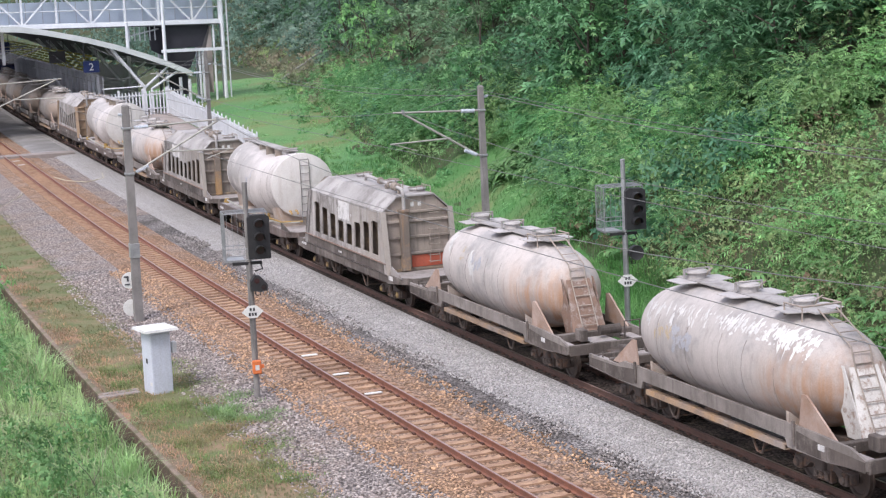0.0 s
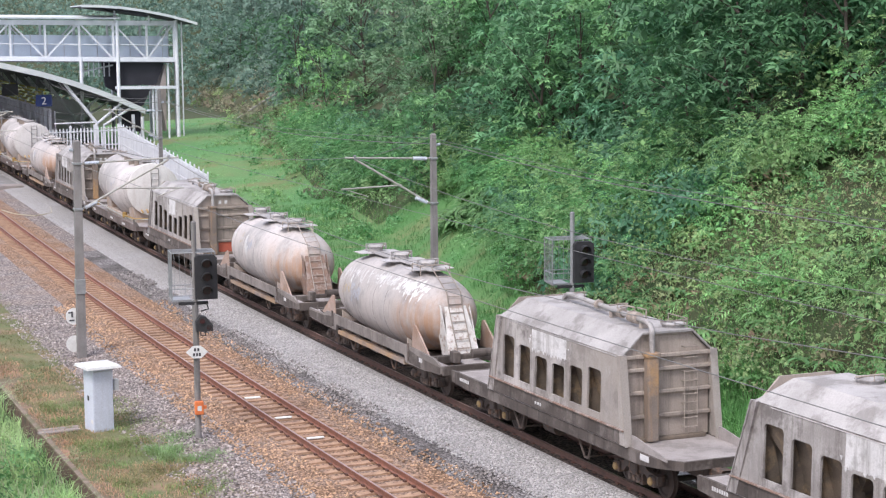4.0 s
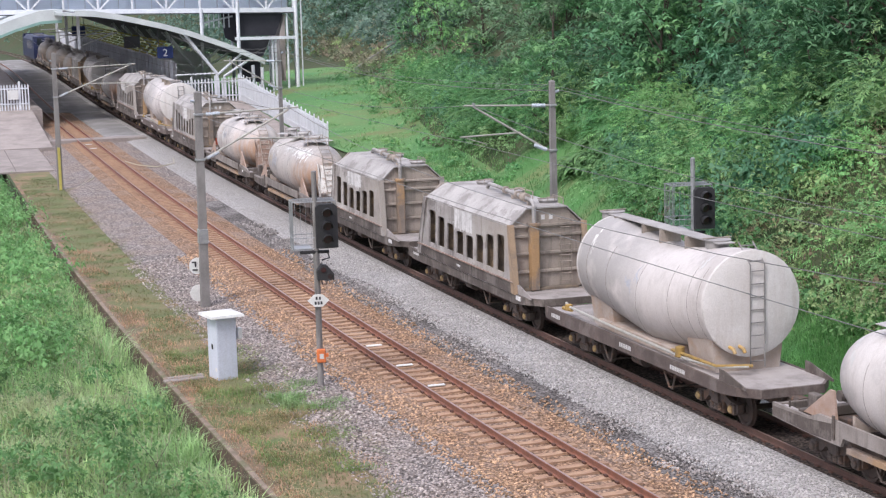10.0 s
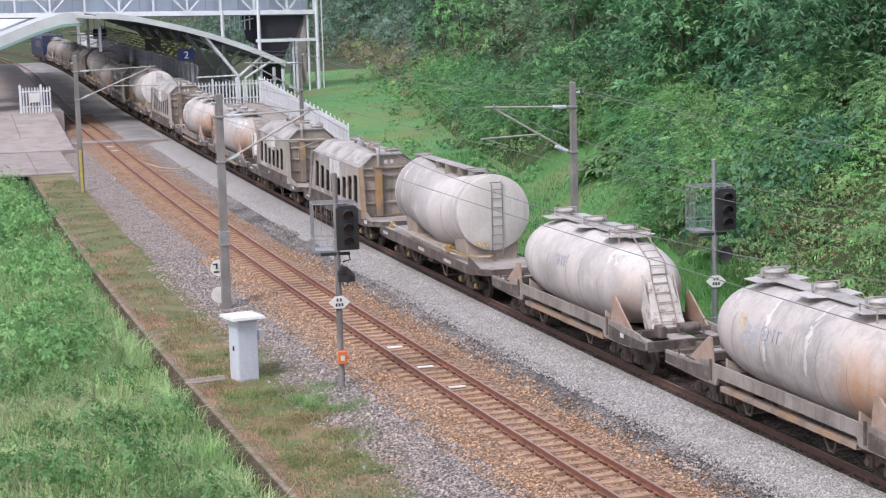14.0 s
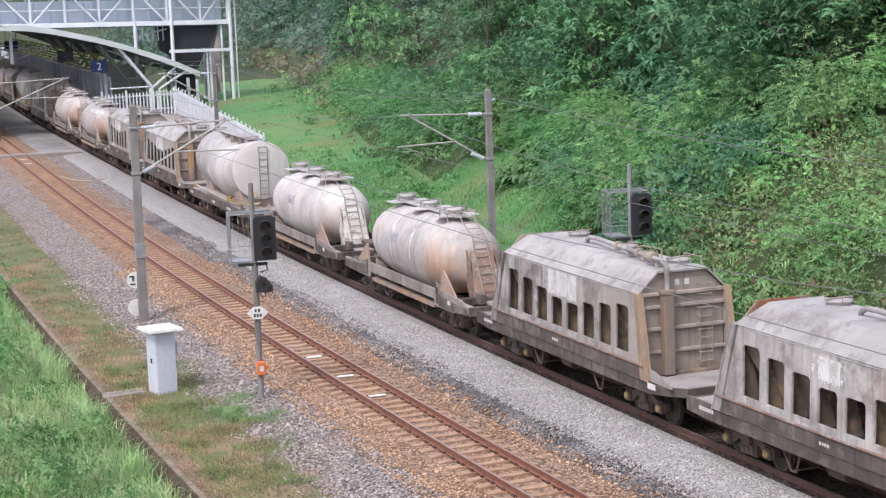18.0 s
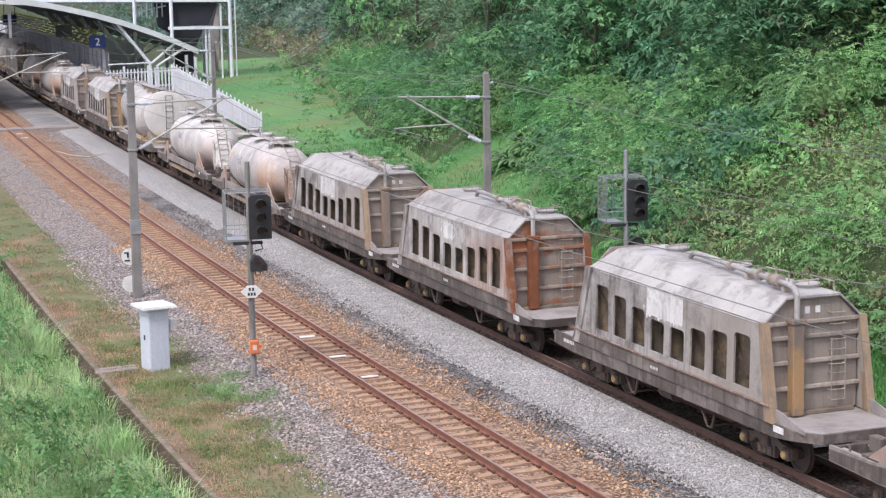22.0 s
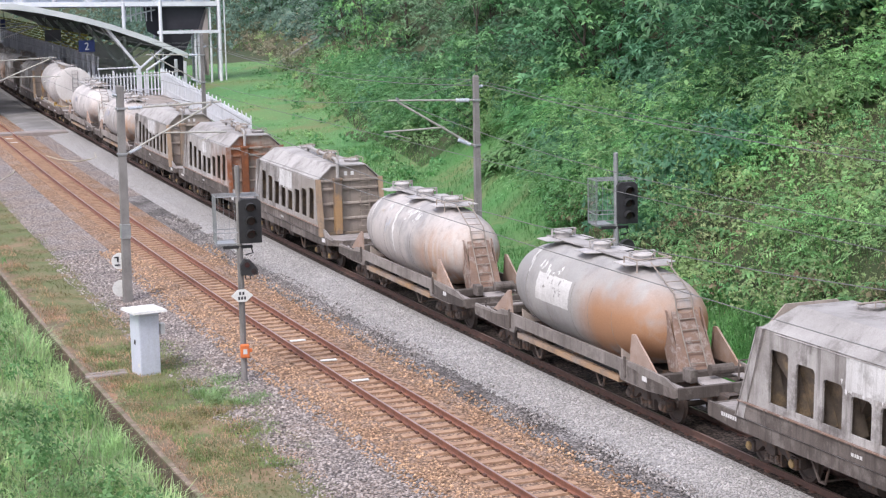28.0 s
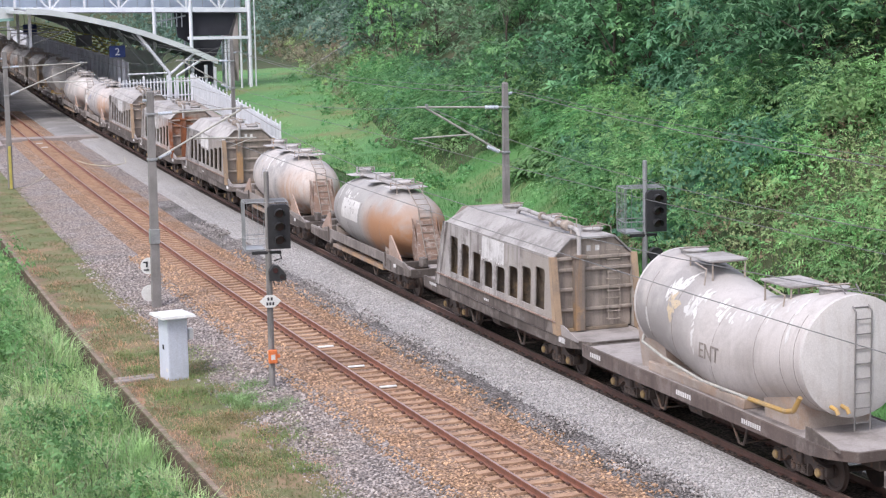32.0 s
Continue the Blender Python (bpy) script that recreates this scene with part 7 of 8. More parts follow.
# Upright near-black plates give the shade below the flights.
part("stair_flight", slab([(16.5, 8.25), (20.5, 8.2), (19.7, 6.12), (16.5, 6.12)], BY + 0.5, BY + 0.8), M_SHADEBLACK, tower, "near-black plate for the shade under the stair flight")
part("inner_flight", slab([(15.2, 8.25), (16.6, 8.25), (16.6, 5.4), (15.5, 6.0)], BY + 2.2, BY + 2.5), M_SHADEBLACK, tower, "near-black plate for the shade under the inner flight")
part("lower_flight", slab([(16.3, 5.75), (19.2, 5.75), (18.6, 4.4), (16.3, 3.2)], BY + 0.6, BY + 0.9), M_SHADEBLACK, tower, "near-black plate for the shade under the lower flight")
part("store_box", slab([(16.6, 3.9), (18.4, 3.9), (18.4, 2.0), (16.6, 2.0)], BY + 1.4, BY + 3.0), M_SHADEBLACK, tower, "dark box under the stairs")
for a, yy, z0, z1, r in ((17.4, BY - 0.6, 1.2, 3.6, 0.14), (18.2, BY - 0.6, 1.2, 3.4, 0.14), (19.35, BY + 0.2, 1.2, 5.8, 0.10), (19.8, BY + 1.0, 1.2, 5.8, 0.12), (20.75, BY + 0.3, 1.2, 8.2, 0.09), (21.95, BY - 0.15, 1.2, 11.6, 0.06)):
    part("post", Shape().tube([tuple(spot(yy, a, z0)), tuple(spot(yy, a, z1))], r, 6), M_STATION, tower)
part("side_panel", slab([(20.0, 5.7), (20.55, 7.9), (20.65, 7.9), (20.55, 2.0)], BY + 0.6, BY + 5), M_CONCRETE, tower, "grey-brown side wall of the stairs")
ROOF_T = ((13.1, 13.15), (14.6, 13.12), (16.4, 12.98), (18.3, 12.72), (20.4, 12.3), (22.0, 11.88), (23.1, 11.55))
part("tower_roof", sweep([(a, z) for a, z in ROOF_T] + [(a, z - 0.22) for a, z in reversed(ROOF_T)], BY - 1.6, BY - 1.3, 0.3), M_ROOFMETAL, tower, "curved pale roof edge over the stairs")
part("tower_roof_sheet", sweep([(a, z - 0.03) for a, z in ROOF_T] + [(a, z - 0.13) for a, z in reversed(ROOF_T)], BY - 1.3, BY + 5.5, 6.8), M_ROOFMETAL, tower, "curved pale roof over the stairs", smooth=True)
# A near-black sheet colours in the shade under the roof.
part("tower_soffit", sweep([(a, z - 0.15 - 0.35 * max(0.0, 1 - abs(a - 17.5) / 4.4)) for a, z in ROOF_T] + [(a, z - 0.135) for a, z in reversed(ROOF_T)], BY - 1.25, BY + 5.4, 6.6), M_SHADEBLACK, tower, "near-black sheet for the shade below the stair roof", smooth=True)
for a, z in ((16.1, 12.9), (19.1, 12.5), (21.5, 11.95)):
    part("roof_strut", Shape().tube([tuple(spot(BY - 0.2, a, bz(a, True))), tuple(spot(BY - 0.2, a, z - 0.1))], 0.09, 5), M_STATION, tower)
for i in range(6):
    part("baluster", Shape().tube([tuple(spot(BY + 2, 13.6 + 0.45 * i, 6.9)), tuple(spot(BY + 2, 13.6 + 0.45 * i, 8.4))], 0.05, 5), M_STATION, tower)
part("baluster_rail", Shape().tube([tuple(spot(BY + 2, 13.2, 7.3)), tuple(spot(BY + 2, 16.2, 7.9))], 0.07, 5), M_STATION, tower)

# ---- growth ----
rng = np.random.default_rng(7)


def leaf_quads(at_, out, size, width, droop=0.25, spread=0.8):
    """Diamond leaves at the points, growing roughly outwards."""
    n = len(at_)
    d = out + rng.normal(0, spread, (n, 3)) + np.array([0, 0, -droop])
    d /= np.linalg.norm(d, axis=1, keepdims=True) + 1e-9
    s = np.cross(d, np.array([0, 0, 1.0]) + rng.normal(0, 0.35, (n, 3)))
    s /= np.linalg.norm(s, axis=1, keepdims=True) + 1e-9
    ln = (size * rng.uniform(0.6, 1.3, n))[:, None]
    wd = ln * width
    mid = at_ + d * ln * 0.45
    return np.stack([at_, mid + s * wd * 0.5, at_ + d * ln, mid - s * wd * 0.5], 1)


def ball(n):
    u = rng.normal(0, 1, (n, 3))
    return u / np.linalg.norm(u, axis=1, keepdims=True)


def tufts(p, u, size, width, leaves=6, droop=0.3, lift=0.35):
    """Twig tips at the points: leaves spread like a drooping star round each outward direction."""
    n = len(p)
    t1 = np.cross(u, np.array([0.3, 0.2, 1.0]))
    t1 /= np.linalg.norm(t1, axis=1, keepdims=True) + 1e-9
    t2 = np.cross(u, t1)
    out = []
    start = rng.uniform(0, 6.28, n)
    big = rng.uniform(0.7, 1.3, n)
    for i in range(leaves):
        g = (start + 6.283 * i / leaves + rng.uniform(-0.7, 0.7, n))[:, None]
        d = t1 * np.cos(g) + t2 * np.sin(g) + u * (lift + rng.uniform(-0.45, 0.6, (n, 1))) + np.array([0, 0, -droop])
        d /= np.linalg.norm(d, axis=1, keepdims=True) + 1e-9
        side = np.cross(d, u + rng.normal(0, 0.15, (n, 3)))
        side /= np.linalg.norm(side, axis=1, keepdims=True) + 1e-9
        ln = (size * big * rng.uniform(0.5, 1.3, n))[:, None]
        mid = p + d * ln * 0.5 + np.array([0, 0, 0.06]) * ln
        tip = p + d * ln + np.array([0, 0, -0.12]) * ln
        out.append(np.stack([p, mid + side * ln * width * 0.5, tip, mid - side * ln * width * 0.5], 1))
    return np.concatenate(out)


def unit(v):
    return v / (np.linalg.norm(v, axis=1, keepdims=True) + 1e-9)


def sprays(p, u, length, pairs=4, width=0.34, droop=0.45):
    """Compound leaves: a drooping rib from each point with leaflets in pairs and one at the tip, all in one plane."""
    n = len(p)
    up = np.array([0, 0, 1.0])
    out = unit(u * np.array([1, 1, 0.45]) + rng.normal(0, 0.35, (n, 3)))
    L = (length * rng.uniform(0.6, 1.3, n))[:, None]
    side = unit(np.cross(out, up + rng.normal(0, 0.25, (n, 3))))

    def rib(s):
        return p + out * L * s + up * L * (0.35 * s - (droop + 0.35) * s * s)
    res = []
    for i in range(pairs):
        f = 0.18 + 0.72 * i / pairs
        r0, ahead = rib(f), unit(rib(f + 0.05) - rib(f))
        ln = L * (0.30, 0.40, 0.38, 0.30, 0.22)[i % 5] * rng.uniform(0.8, 1.2, (n, 1))
        for sg in (-1, 1):
            d = unit(side * sg * 0.85 + ahead * 0.55 - up * 0.28)
            w = ahead * ln * width * 0.5
            mid = r0 + d * ln * 0.5 + up * ln * 0.07
            res.append(np.stack([r0, mid - w, r0 + d * ln, mid + w], 1))
    r0, ahead = rib(0.88), unit(rib(1.0) - rib(0.88))
    ln = L * 0.34
    mid = r0 + ahead * ln * 0.5
    res.append(np.stack([r0, mid - side * ln * width * 0.5, r0 + ahead * ln, mid + side * ln * width * 0.5], 1))
    return np.concatenate(res)


def tree(name, label, height, spread, leaf_mat, leaf, per, clumps, bare=0.0, width=0.38, group="trees on the slope", feather=False):
    tr = thing(name, label, "tree", group)
    sh = Shape()
    lean = rng.uniform(-0.5, 0.5, 2)
    top = np.array([lean[0], lean[1], height * 0.85])
    sh.tube([(0, 0, -0.6), tuple(top * 0.33), tuple(top * 0.66 + np.array([0.1, -0.1, 0])), tuple(top)], 0.085 * height / 8, 7, 0.03)
    cs, rs = [], []
    for i in range(clumps):
        f = bare + (1 - bare) * (i + 0.5) / clumps
        a = i * 2.4 + rng.uniform(-0.4, 0.4)
        reach = spread * math.sqrt(max(0.06, 1 - (f * 1.25 - 0.35) ** 2)) * rng.uniform(0.5, 1.05)
        c = np.array([top[0] * f + reach * math.cos(a), top[1] * f + reach * math.sin(a), height * f * 0.92 + rng.uniform(-0.2, 0.4)])
        cs.append(c)
        rs.append(rng.uniform(0.5, 1.0) * spread * 0.42)
        if i % 3 == 0:
            b = top * max(0.1, f - 0.18)
            sh.tube([tuple(b), tuple((b + c) / 2 + np.array([0, 0, 0.15])), tuple(c)], 0.045, 5, 0.015)
    part("trunk", sh, M_BARK, tr, "slim grey-brown trunk and limbs")
    cs, rs = np.array(cs), np.array(rs)
    k = np.repeat(np.arange(len(cs)), per)
    u = ball(len(k))
    u[:, 2] = np.abs(u[:, 2]) * 1.1 - 0.22
    u = unit(u)
    p = cs[k] + u * (rs[k] * rng.uniform(0.8, 1.12, len(k)))[:, None] * np.array([1.12, 1.12, 0.72])
    face = unit(u * 0.6 + np.array([0, 0, 0.7]))
    k = np.repeat(np.arange(len(cs)), 8)
    w = ball(len(k))
    inner = leaf_quads(cs[k] + w * (rs[k] * rng.uniform(0.1, 0.5, len(k)))[:, None], w, leaf * 1.25, 0.6)
    fan = sprays(p, u, leaf * 2.4, 3, width, 0.6) if feather else tufts(p, face, leaf * 1.15, width, 5, 0.45, 0.15)
    quads("crown", np.concatenate([fan, inner]), leaf_mat, tr, "broken crown of small leaves in tufts")
    return tr


KINDS = [
    tree("broadleaf_tree", "tall dark green broadleaf tree on the wooded slope", 9.5, 3.0, M_LEAF_DARK, 0.28, 24, 26, 0.22),
    tree("broadleaf_tree", "mid green tree with a loose leafy crown on the slope", 7.5, 2.6, M_LEAF_MID, 0.25, 24, 24, 0.18),
    tree("broadleaf_tree", "bushy dark tree with low branches on the slope", 6.0, 3.0, M_LEAF_DARK, 0.30, 22, 24, 0.12, width=0.3),
    tree("broadleaf_tree", "light green young tree at the edge of the wood", 4.6, 2.1, M_LEAF_LIGHT, 0.21, 14, 22, feather=True),
    tree("broadleaf_tree", "tall slender mid green tree with a thin crown", 11.0, 2.5, M_LEAF_MID, 0.26, 20, 30, 0.25),
    tree("broadleaf_tree", "low blue-green bushy tree with long narrow leaves", 4.2, 2.3, M_LEAF_BLUE, 0.32, 20, 22, width=0.24),
    tree("broadleaf_tree", "yellow-green feathery young tree among the shrubs", 5.2, 2.2, M_LEAF_YELLOW, 0.24, 14, 22, width=0.3, feather=True),
]
LIGHT_KINDS = [
    tree("broadleaf_tree", "tall dark green broadleaf tree in the wood on the slope", 9.5, 3.1, M_LEAF_DARK, 0.31, 11, 30),
    tree("broadleaf_tree", "dark green tree deeper in the wood", 8.0, 2.7, M_LEAF_DARK, 0.30, 11, 28),
    tree("broadleaf_tree", "bushy dark tree deeper in the wood", 6.5, 3.2, M_LEAF_DARK, 0.31, 11, 28),
    tree("broadleaf_tree", "tall slender tree deeper in the wood", 11.0, 2.6, M_LEAF_MID, 0.30, 11, 32),
    tree("broadleaf_tree", "tall tree on the far wooded slope, haze in its leaf colour", 10.0, 3.2, M_LEAF_HAZE, 0.2, 30, 30, 0.1, width=0.5),
    tree("broadleaf_tree", "bushy tree on the far wooded slope, haze in its leaf colour", 7.0, 3.3, M_LEAF_HAZE, 0.2, 30, 28, width=0.5),
]
first = list(KINDS) + LIGHT_KINDS
for i, k in enumerate(first):
    y = 60 + 9 * i
    l = interp(y, FOOT) + (13 if i < 7 else 22)
    p = spot(y, l)
    k.matrix_world = pose(p.x, p.y, ground_z(p.x, p.y), 0, 0, 40 * i)
tr_rng = random.Random(5)
WOOD_EDGE = ((30, 14.5), (51, 14.3), (57, 11.8), (62, 9.7), (68, 7.4), (76, 6.4), (82, 4.6), (96, 3.2), (130, 3.0), (260, 2.0))
for row, (d0, step, pick) in enumerate(((3.2, 4.6, (3, 6, 6, 3)), (6.0, 4.2, (6, 3, 5, 6)), (8.5, 4.2, (3, 5, 6, 3, 2)), (11.5, 3.8, (5, 3, 6, 1, 2)), (15.0, 5.2, (1, 2, 5, 0, 6)), (20.0, 4.8, (7, 8, 9, 10)), (26.5, 6.0, (7, 8, 9, 10)))):
    y = 8.0 + row
    while y < 250:
        l = interp(y, FOOT) + d0 + tr_rng.uniform(-1.6, 1.6)
        p = spot(y, l)
        inside = l - interp(y, FOOT) > interp(y, WOOD_EDGE) - 0.8
        s = tr_rng.uniform(0.75, 1.2)
        pick_ = pick
        if inside and y < 72:
            pick_ = (0, 2, 0, 2, 1)
        elif inside and y < 108:
            pick_ = (0, 2, 1, 5, 4, 1)
        src = first[tr_rng.choice((11, 12, 11, 8)) if y > 135 else tr_rng.choice(pick_)]
        if not inside:
            s *= 0.4
        if 96 < y < 130 and row < 3:
            s *= 0.5
        keep = tr_rng.random()
        if keep < (0.92 if inside and y < 120 else 0.3) and not (row >= 5 and y > 120):
            c = copy_thing(src, pose(p.x, p.y, ground_z(p.x, p.y) - 0.3, tr_rng.uniform(-7, 7), tr_rng.uniform(-7, 7), tr_rng.uniform(0, 360)))
            c.scale = (s, s, s * tr_rng.uniform(0.85, 1.15))
        y += step * tr_rng.uniform(0.75, 1.3) * (1.0 if y < 130 else 1.35)
for y, d, size, kind in ((108, 6.6, 1.0, 0), (134, 6.5, 1.25, 0), (122, 8.8, 1.05, 0), (126, 3.6, 0.42, 1), (118, 12.0, 1.1, 0), (150, 7.5, 1.0, 0)):
    if (y, kind) == (108, 0):
        grey = tree("broadleaf_tree", "rounded grey-green tree with a dense leafy crown at the wood edge", 8.6, 3.1, M_LEAF_GREY, 0.23, 30, 34)
    c = copy_thing(first[6] if kind else grey, pose(0, 0, 0)) if y != 108 else grey
    p = spot(y, interp(y, FOOT) + d)
    c.matrix_world = pose(p.x, p.y, ground_z(p.x, p.y) - 0.3, 0, 0, 47 * y) @ Matrix.Diagonal((size, size, size, 1))
# woods beyond the station and behind the field's far end: crowns of tufts, joined
wood_c, wood_r = [], []
for i in range(520):
    if i >= 420:
        y = tr_rng.uniform(240, 365)
        l = interp(y, FOOT) + tr_rng.uniform(6, 36)
    elif i >= 260:
        y, l = tr_rng.uniform(238, 330), tr_rng.uniform(-48, -7)
    elif i >= 210:
        y, l = tr_rng.uniform(296, 400), tr_rng.uniform(12, 34)
    elif i < 100:
        y, l = tr_rng.uniform(236, 350), tr_rng.uniform(-75, -9)
    else:
        y, l = tr_rng.uniform(205, 300), tr_rng.uniform(19, 62)
        if l < interp(y, FOOT) - 12 and y < 235:
            continue
    x, y, base = rise(line_x(y) + l, y, plan_z(line_x(y) + l, y))
    tall, wide = tr_rng.uniform(8, 14), tr_rng.uniform(2.6, 4.2)
    for k in range(15):
        f = (k + 0.5) / 15
        a, reach = k * 2.4, wide * math.sqrt(max(0.08, 1 - (f * 1.3 - 0.4) ** 2)) * tr_rng.uniform(0.4, 1.0)
        wood_c.append((x + reach * math.cos(a), y + reach * math.sin(a), base + tall * f))
        wood_r.append(wide * tr_rng.uniform(0.3, 0.5))
wood_c, wood_r = np.array(wood_c), np.array(wood_r)
k = np.repeat(np.arange(len(wood_c)), 7)
u = ball(len(k))
u[:, 2] = u[:, 2] * 0.8 + 0.25
quads("far_woods", tufts(wood_c[k] + u * (wood_r[k] * rng.uniform(0.6, 1.1, len(k)))[:, None], u, 0.36, 0.6, 4), M_LEAF_HAZE, None, "green woods behind the station", "woods", "stuff")


def scatter(n, y0, y1, la, lb, power=1.0, patch=None):
    """Random places between two offsets (functions of y), gathered in patches where a patch number is given."""
    out = np.empty((n, 3))
    for i in range(n):
        for _ in range(9):
            y = y0 + (y1 - y0) * rng.random() ** power
            l = la(y) + (lb(y) - la(y)) * rng.random()
            p = spot(y, l)
            if patch is None or noise.noise((p.x * 0.2, p.y * 0.13, patch)) > 0.04:
                break
        out[i] = (p.x, p.y, ground_z(p.x, p.y))
    return out


def mounds(n, y0, y1, la, lb, rmin, rmax, per, size, width, name, label, mat, lift=0.2, power=1.0, star=0.6, leaves=5, tall=0.85, patch=None, fan=0.0):
    """Leafy lumps: part stars of leaves at twig tips, part single leaves."""
    c = scatter(n, y0, y1, la, lb, power, patch)
    r = rmin + (rmax - rmin) * rng.random(n) ** 1.6
    c[:, 2] += r * lift
    cnt = np.maximum(6, (per * r * r)).astype(int)
    k = np.repeat(np.arange(n), cnt)
    u = ball(len(k))
    u[:, 2] = np.abs(u[:, 2]) - 0.12
    u += rng.normal(0, 0.12, u.shape)
    lump = 0.86 + 0.3 * np.array([noise.noise(tuple(v)) for v in u * 1.6 + c[k]])[:, None]
    p = c[k] + u * r[k][:, None] * lump * rng.uniform(0.82, 1.1, (len(k), 1)) * np.array([1, 1, tall])
    ki = np.repeat(np.arange(n), np.maximum(4, 20 * r * r).astype(int))
    w = ball(len(ki))
    w[:, 2] = np.abs(w[:, 2])
    inner = leaf_quads(c[ki] + w * r[ki][:, None] * rng.uniform(0.15, 0.6, (len(ki), 1)) * np.array([1, 1, tall]), w, size * 1.35, 0.7)
    star_ = rng.random(len(k)) < star
    if fan:
        face = unit(u + np.array([0, 0, 0.35]))
        quads(name, np.concatenate([sprays(p, face, fan, 4, width), inner]), mat, None, label, "undergrowth", "stuff")
        return
    q = [tufts(p[star_], u[star_], size, width, leaves), leaf_quads(np.repeat(p[~star_], 3, 0) + rng.normal(0, 0.12, (3 * (~star_).sum(), 3)), np.repeat(u[~star_], 3, 0), size * 0.8, width * 1.2), inner]
    quads(name, np.concatenate(q), mat, None, label, "undergrowth", "stuff")


def ft(y):
    return interp(y, FOOT)


def wood(y):
    """Where the trees begin on the slope, above the shrubs."""
    return ft(y) + interp(y, WOOD_EDGE)


def edge(y):
    """Where the shrubs begin: they leave an open grassy bay at the foot of the slope."""
    return ft(y) + 4.2 * math.exp(-((y - 85) / 10) ** 2)


def verge():
    sh, m, ys = Shape(), 14, [14 + 2 * i for i in range(42)]
    for y in ys:
        a, b = 8.5, edge(y) + 0.8
        for i in range(m):
            p = spot(y, a + (b - a) * i / (m - 1))
            sh.v.append((p.x, p.y, ground_z(p.x, p.y) + 0.12))
    sh.f = [(j * m + i, j * m + i + 1, (j + 1) * m + i + 1, (j + 1) * m + i) for j in range(len(ys) - 1) for i in range(m - 1)]
    return sh


part("verge", verge, M_VERGE, None, "bright green grass verge at the foot of the slope", kind="structure", smooth=True)
mounds(140, 50, 150, lambda y: edge(y) + 0.4, lambda y: wood(y) + 0.8, 0.7, 2.1, 34, 0.16, 0.32, "hillside_shrubs", "dense green shrubs with drooping compound leaves on the slope", M_SHRUB, lift=0.3, power=1.15, tall=1.1, fan=0.5)
mounds(85, 56, 140, lambda y: edge(y) + 1.2, lambda y: wood(y) + 0.8, 0.8, 2.3, 32, 0.18, 0.26, "hillside_thicket", "mid green feathery thicket on the slope", M_LEAF_MID, lift=0.4, power=1.15, patch=11.3, tall=1.1, fan=0.58)
mounds(150, 14, 140, lambda y: edge(y) + 0.3, lambda y: wood(y) - 0.3, 0.5, 1.8, 60, 0.12, 0.42, "pale_bushes", "pale yellow-green fine-leaved bushes on the slope", M_LEAF_YELLOW, lift=0.35, power=1.3, patch=23.7, tall=1.0)
mounds(34, 40, 98, lambda y: edge(y) + 2.5, lambda y: wood(y), 1.5, 2.6, 22, 0.18, 0.30, "tall_bushes", "tall rounded light green bushes standing out of the slope", M_LEAF_LIGHT, lift=0.55, tall=1.05, fan=0.55)
mounds(26, 40, 86, lambda y: edge(y) + 2.0, lambda y: wood(y), 1.2, 2.3, 24, 0.15, 0.30, "yellowish_bushes", "yellow-green rounded bushes standing out of the slope", M_LEAF_YELLOW, lift=0.5, tall=1.0, fan=0.5)
mounds(150, 142, 236, lambda y: ft(y) - 0.5, lambda y: ft(y) + 5.5, 0.5, 1.4, 26, 0.32, 0.3, "bank_scrub", "grey-brown scrub on the earth bank behind the field", M_EARTHSCRUB, lift=0.3, star=0.2, tall=0.6)
mounds(46, 34, 56, lambda y: ft(y) + 1.0, lambda y: ft(y) + 8, 0.5, 1.2, 60, 0.11, 0.2, "dry_scrub", "dry brown scrub on the slope", M_WITHERED, lift=0.8, star=0.2)
mounds(80, 58, 140, lambda y: edge(y) + 1.0, lambda y: wood(y) + 1.5, 0.7, 2.2, 30, 0.27, 0.36, "broad_leaved_bushes", "blue-green broad-leaved bushes on the slope", M_LEAF_BLUE, lift=0.4, power=1.15, patch=37.1, tall=1.05)
mounds(330, 14, 60, lambda y: edge(y) + 0.6, lambda y: ft(y) + 11, 0.5, 1.5, 85, 0.085, 0.55, "pale_thicket", "pale olive fine-leaved thicket at the slope foot", M_LEAF_PALE, lift=0.5, tall=1.0)
mounds(110, 14, 110, lambda y: edge(y) + 0.3, lambda y: ft(y) + 10, 0.4, 0.9, 46, 0.16, 0.25, "withered_brush", "withered brown brush among the shrubs", M_WITHERED, lift=0.9, power=1.3, star=0.2, patch=53.3)
mounds(60, 142, 230, lambda y: ft(y) - 1.0, lambda y: ft(y) + 4.0, 0.5, 1.2, 26, 0.26, 0.3, "bank_grass_tufts", "pale olive grass and scrub on the earth bank", M_LEAF_PALE, lift=0.2, star=0.2, tall=0.5)
mounds(170, 150, 250, lambda y: ft(y) + 3, lambda y: ft(y) + 14, 0.9, 2.2, 16, 0.36, 0.5, "far_undergrowth", "haze-tinted undergrowth along the far wood edge", M_LEAF_HAZE)
mounds(110, 30, 150, lambda y: wood(y) + 2.0, lambda y: wood(y) + 18, 1.0, 2.2, 16, 0.36, 0.45, "wood_undergrowth", "dark green undergrowth below the trees", M_LEAF_DARK)
mounds(60, 88, 150, lambda y: ft(y) - 6.0, lambda y: ft(y) - 0.5, 0.25, 0.7, 60, 0.16, 0.35, "field_weeds", "low light green weed clumps strewn over the field edge", M_LEAF_LIGHT, lift=0.2, patch=71.9)
mounds(46, 92, 175, lambda y: ft(y) - 3.5, lambda y: ft(y) + 1.5, 0.4, 1.2, 36, 0.22, 0.40, "field_edge_shrubs", "green shrubs at the edge of the field", M_LEAF_MID)
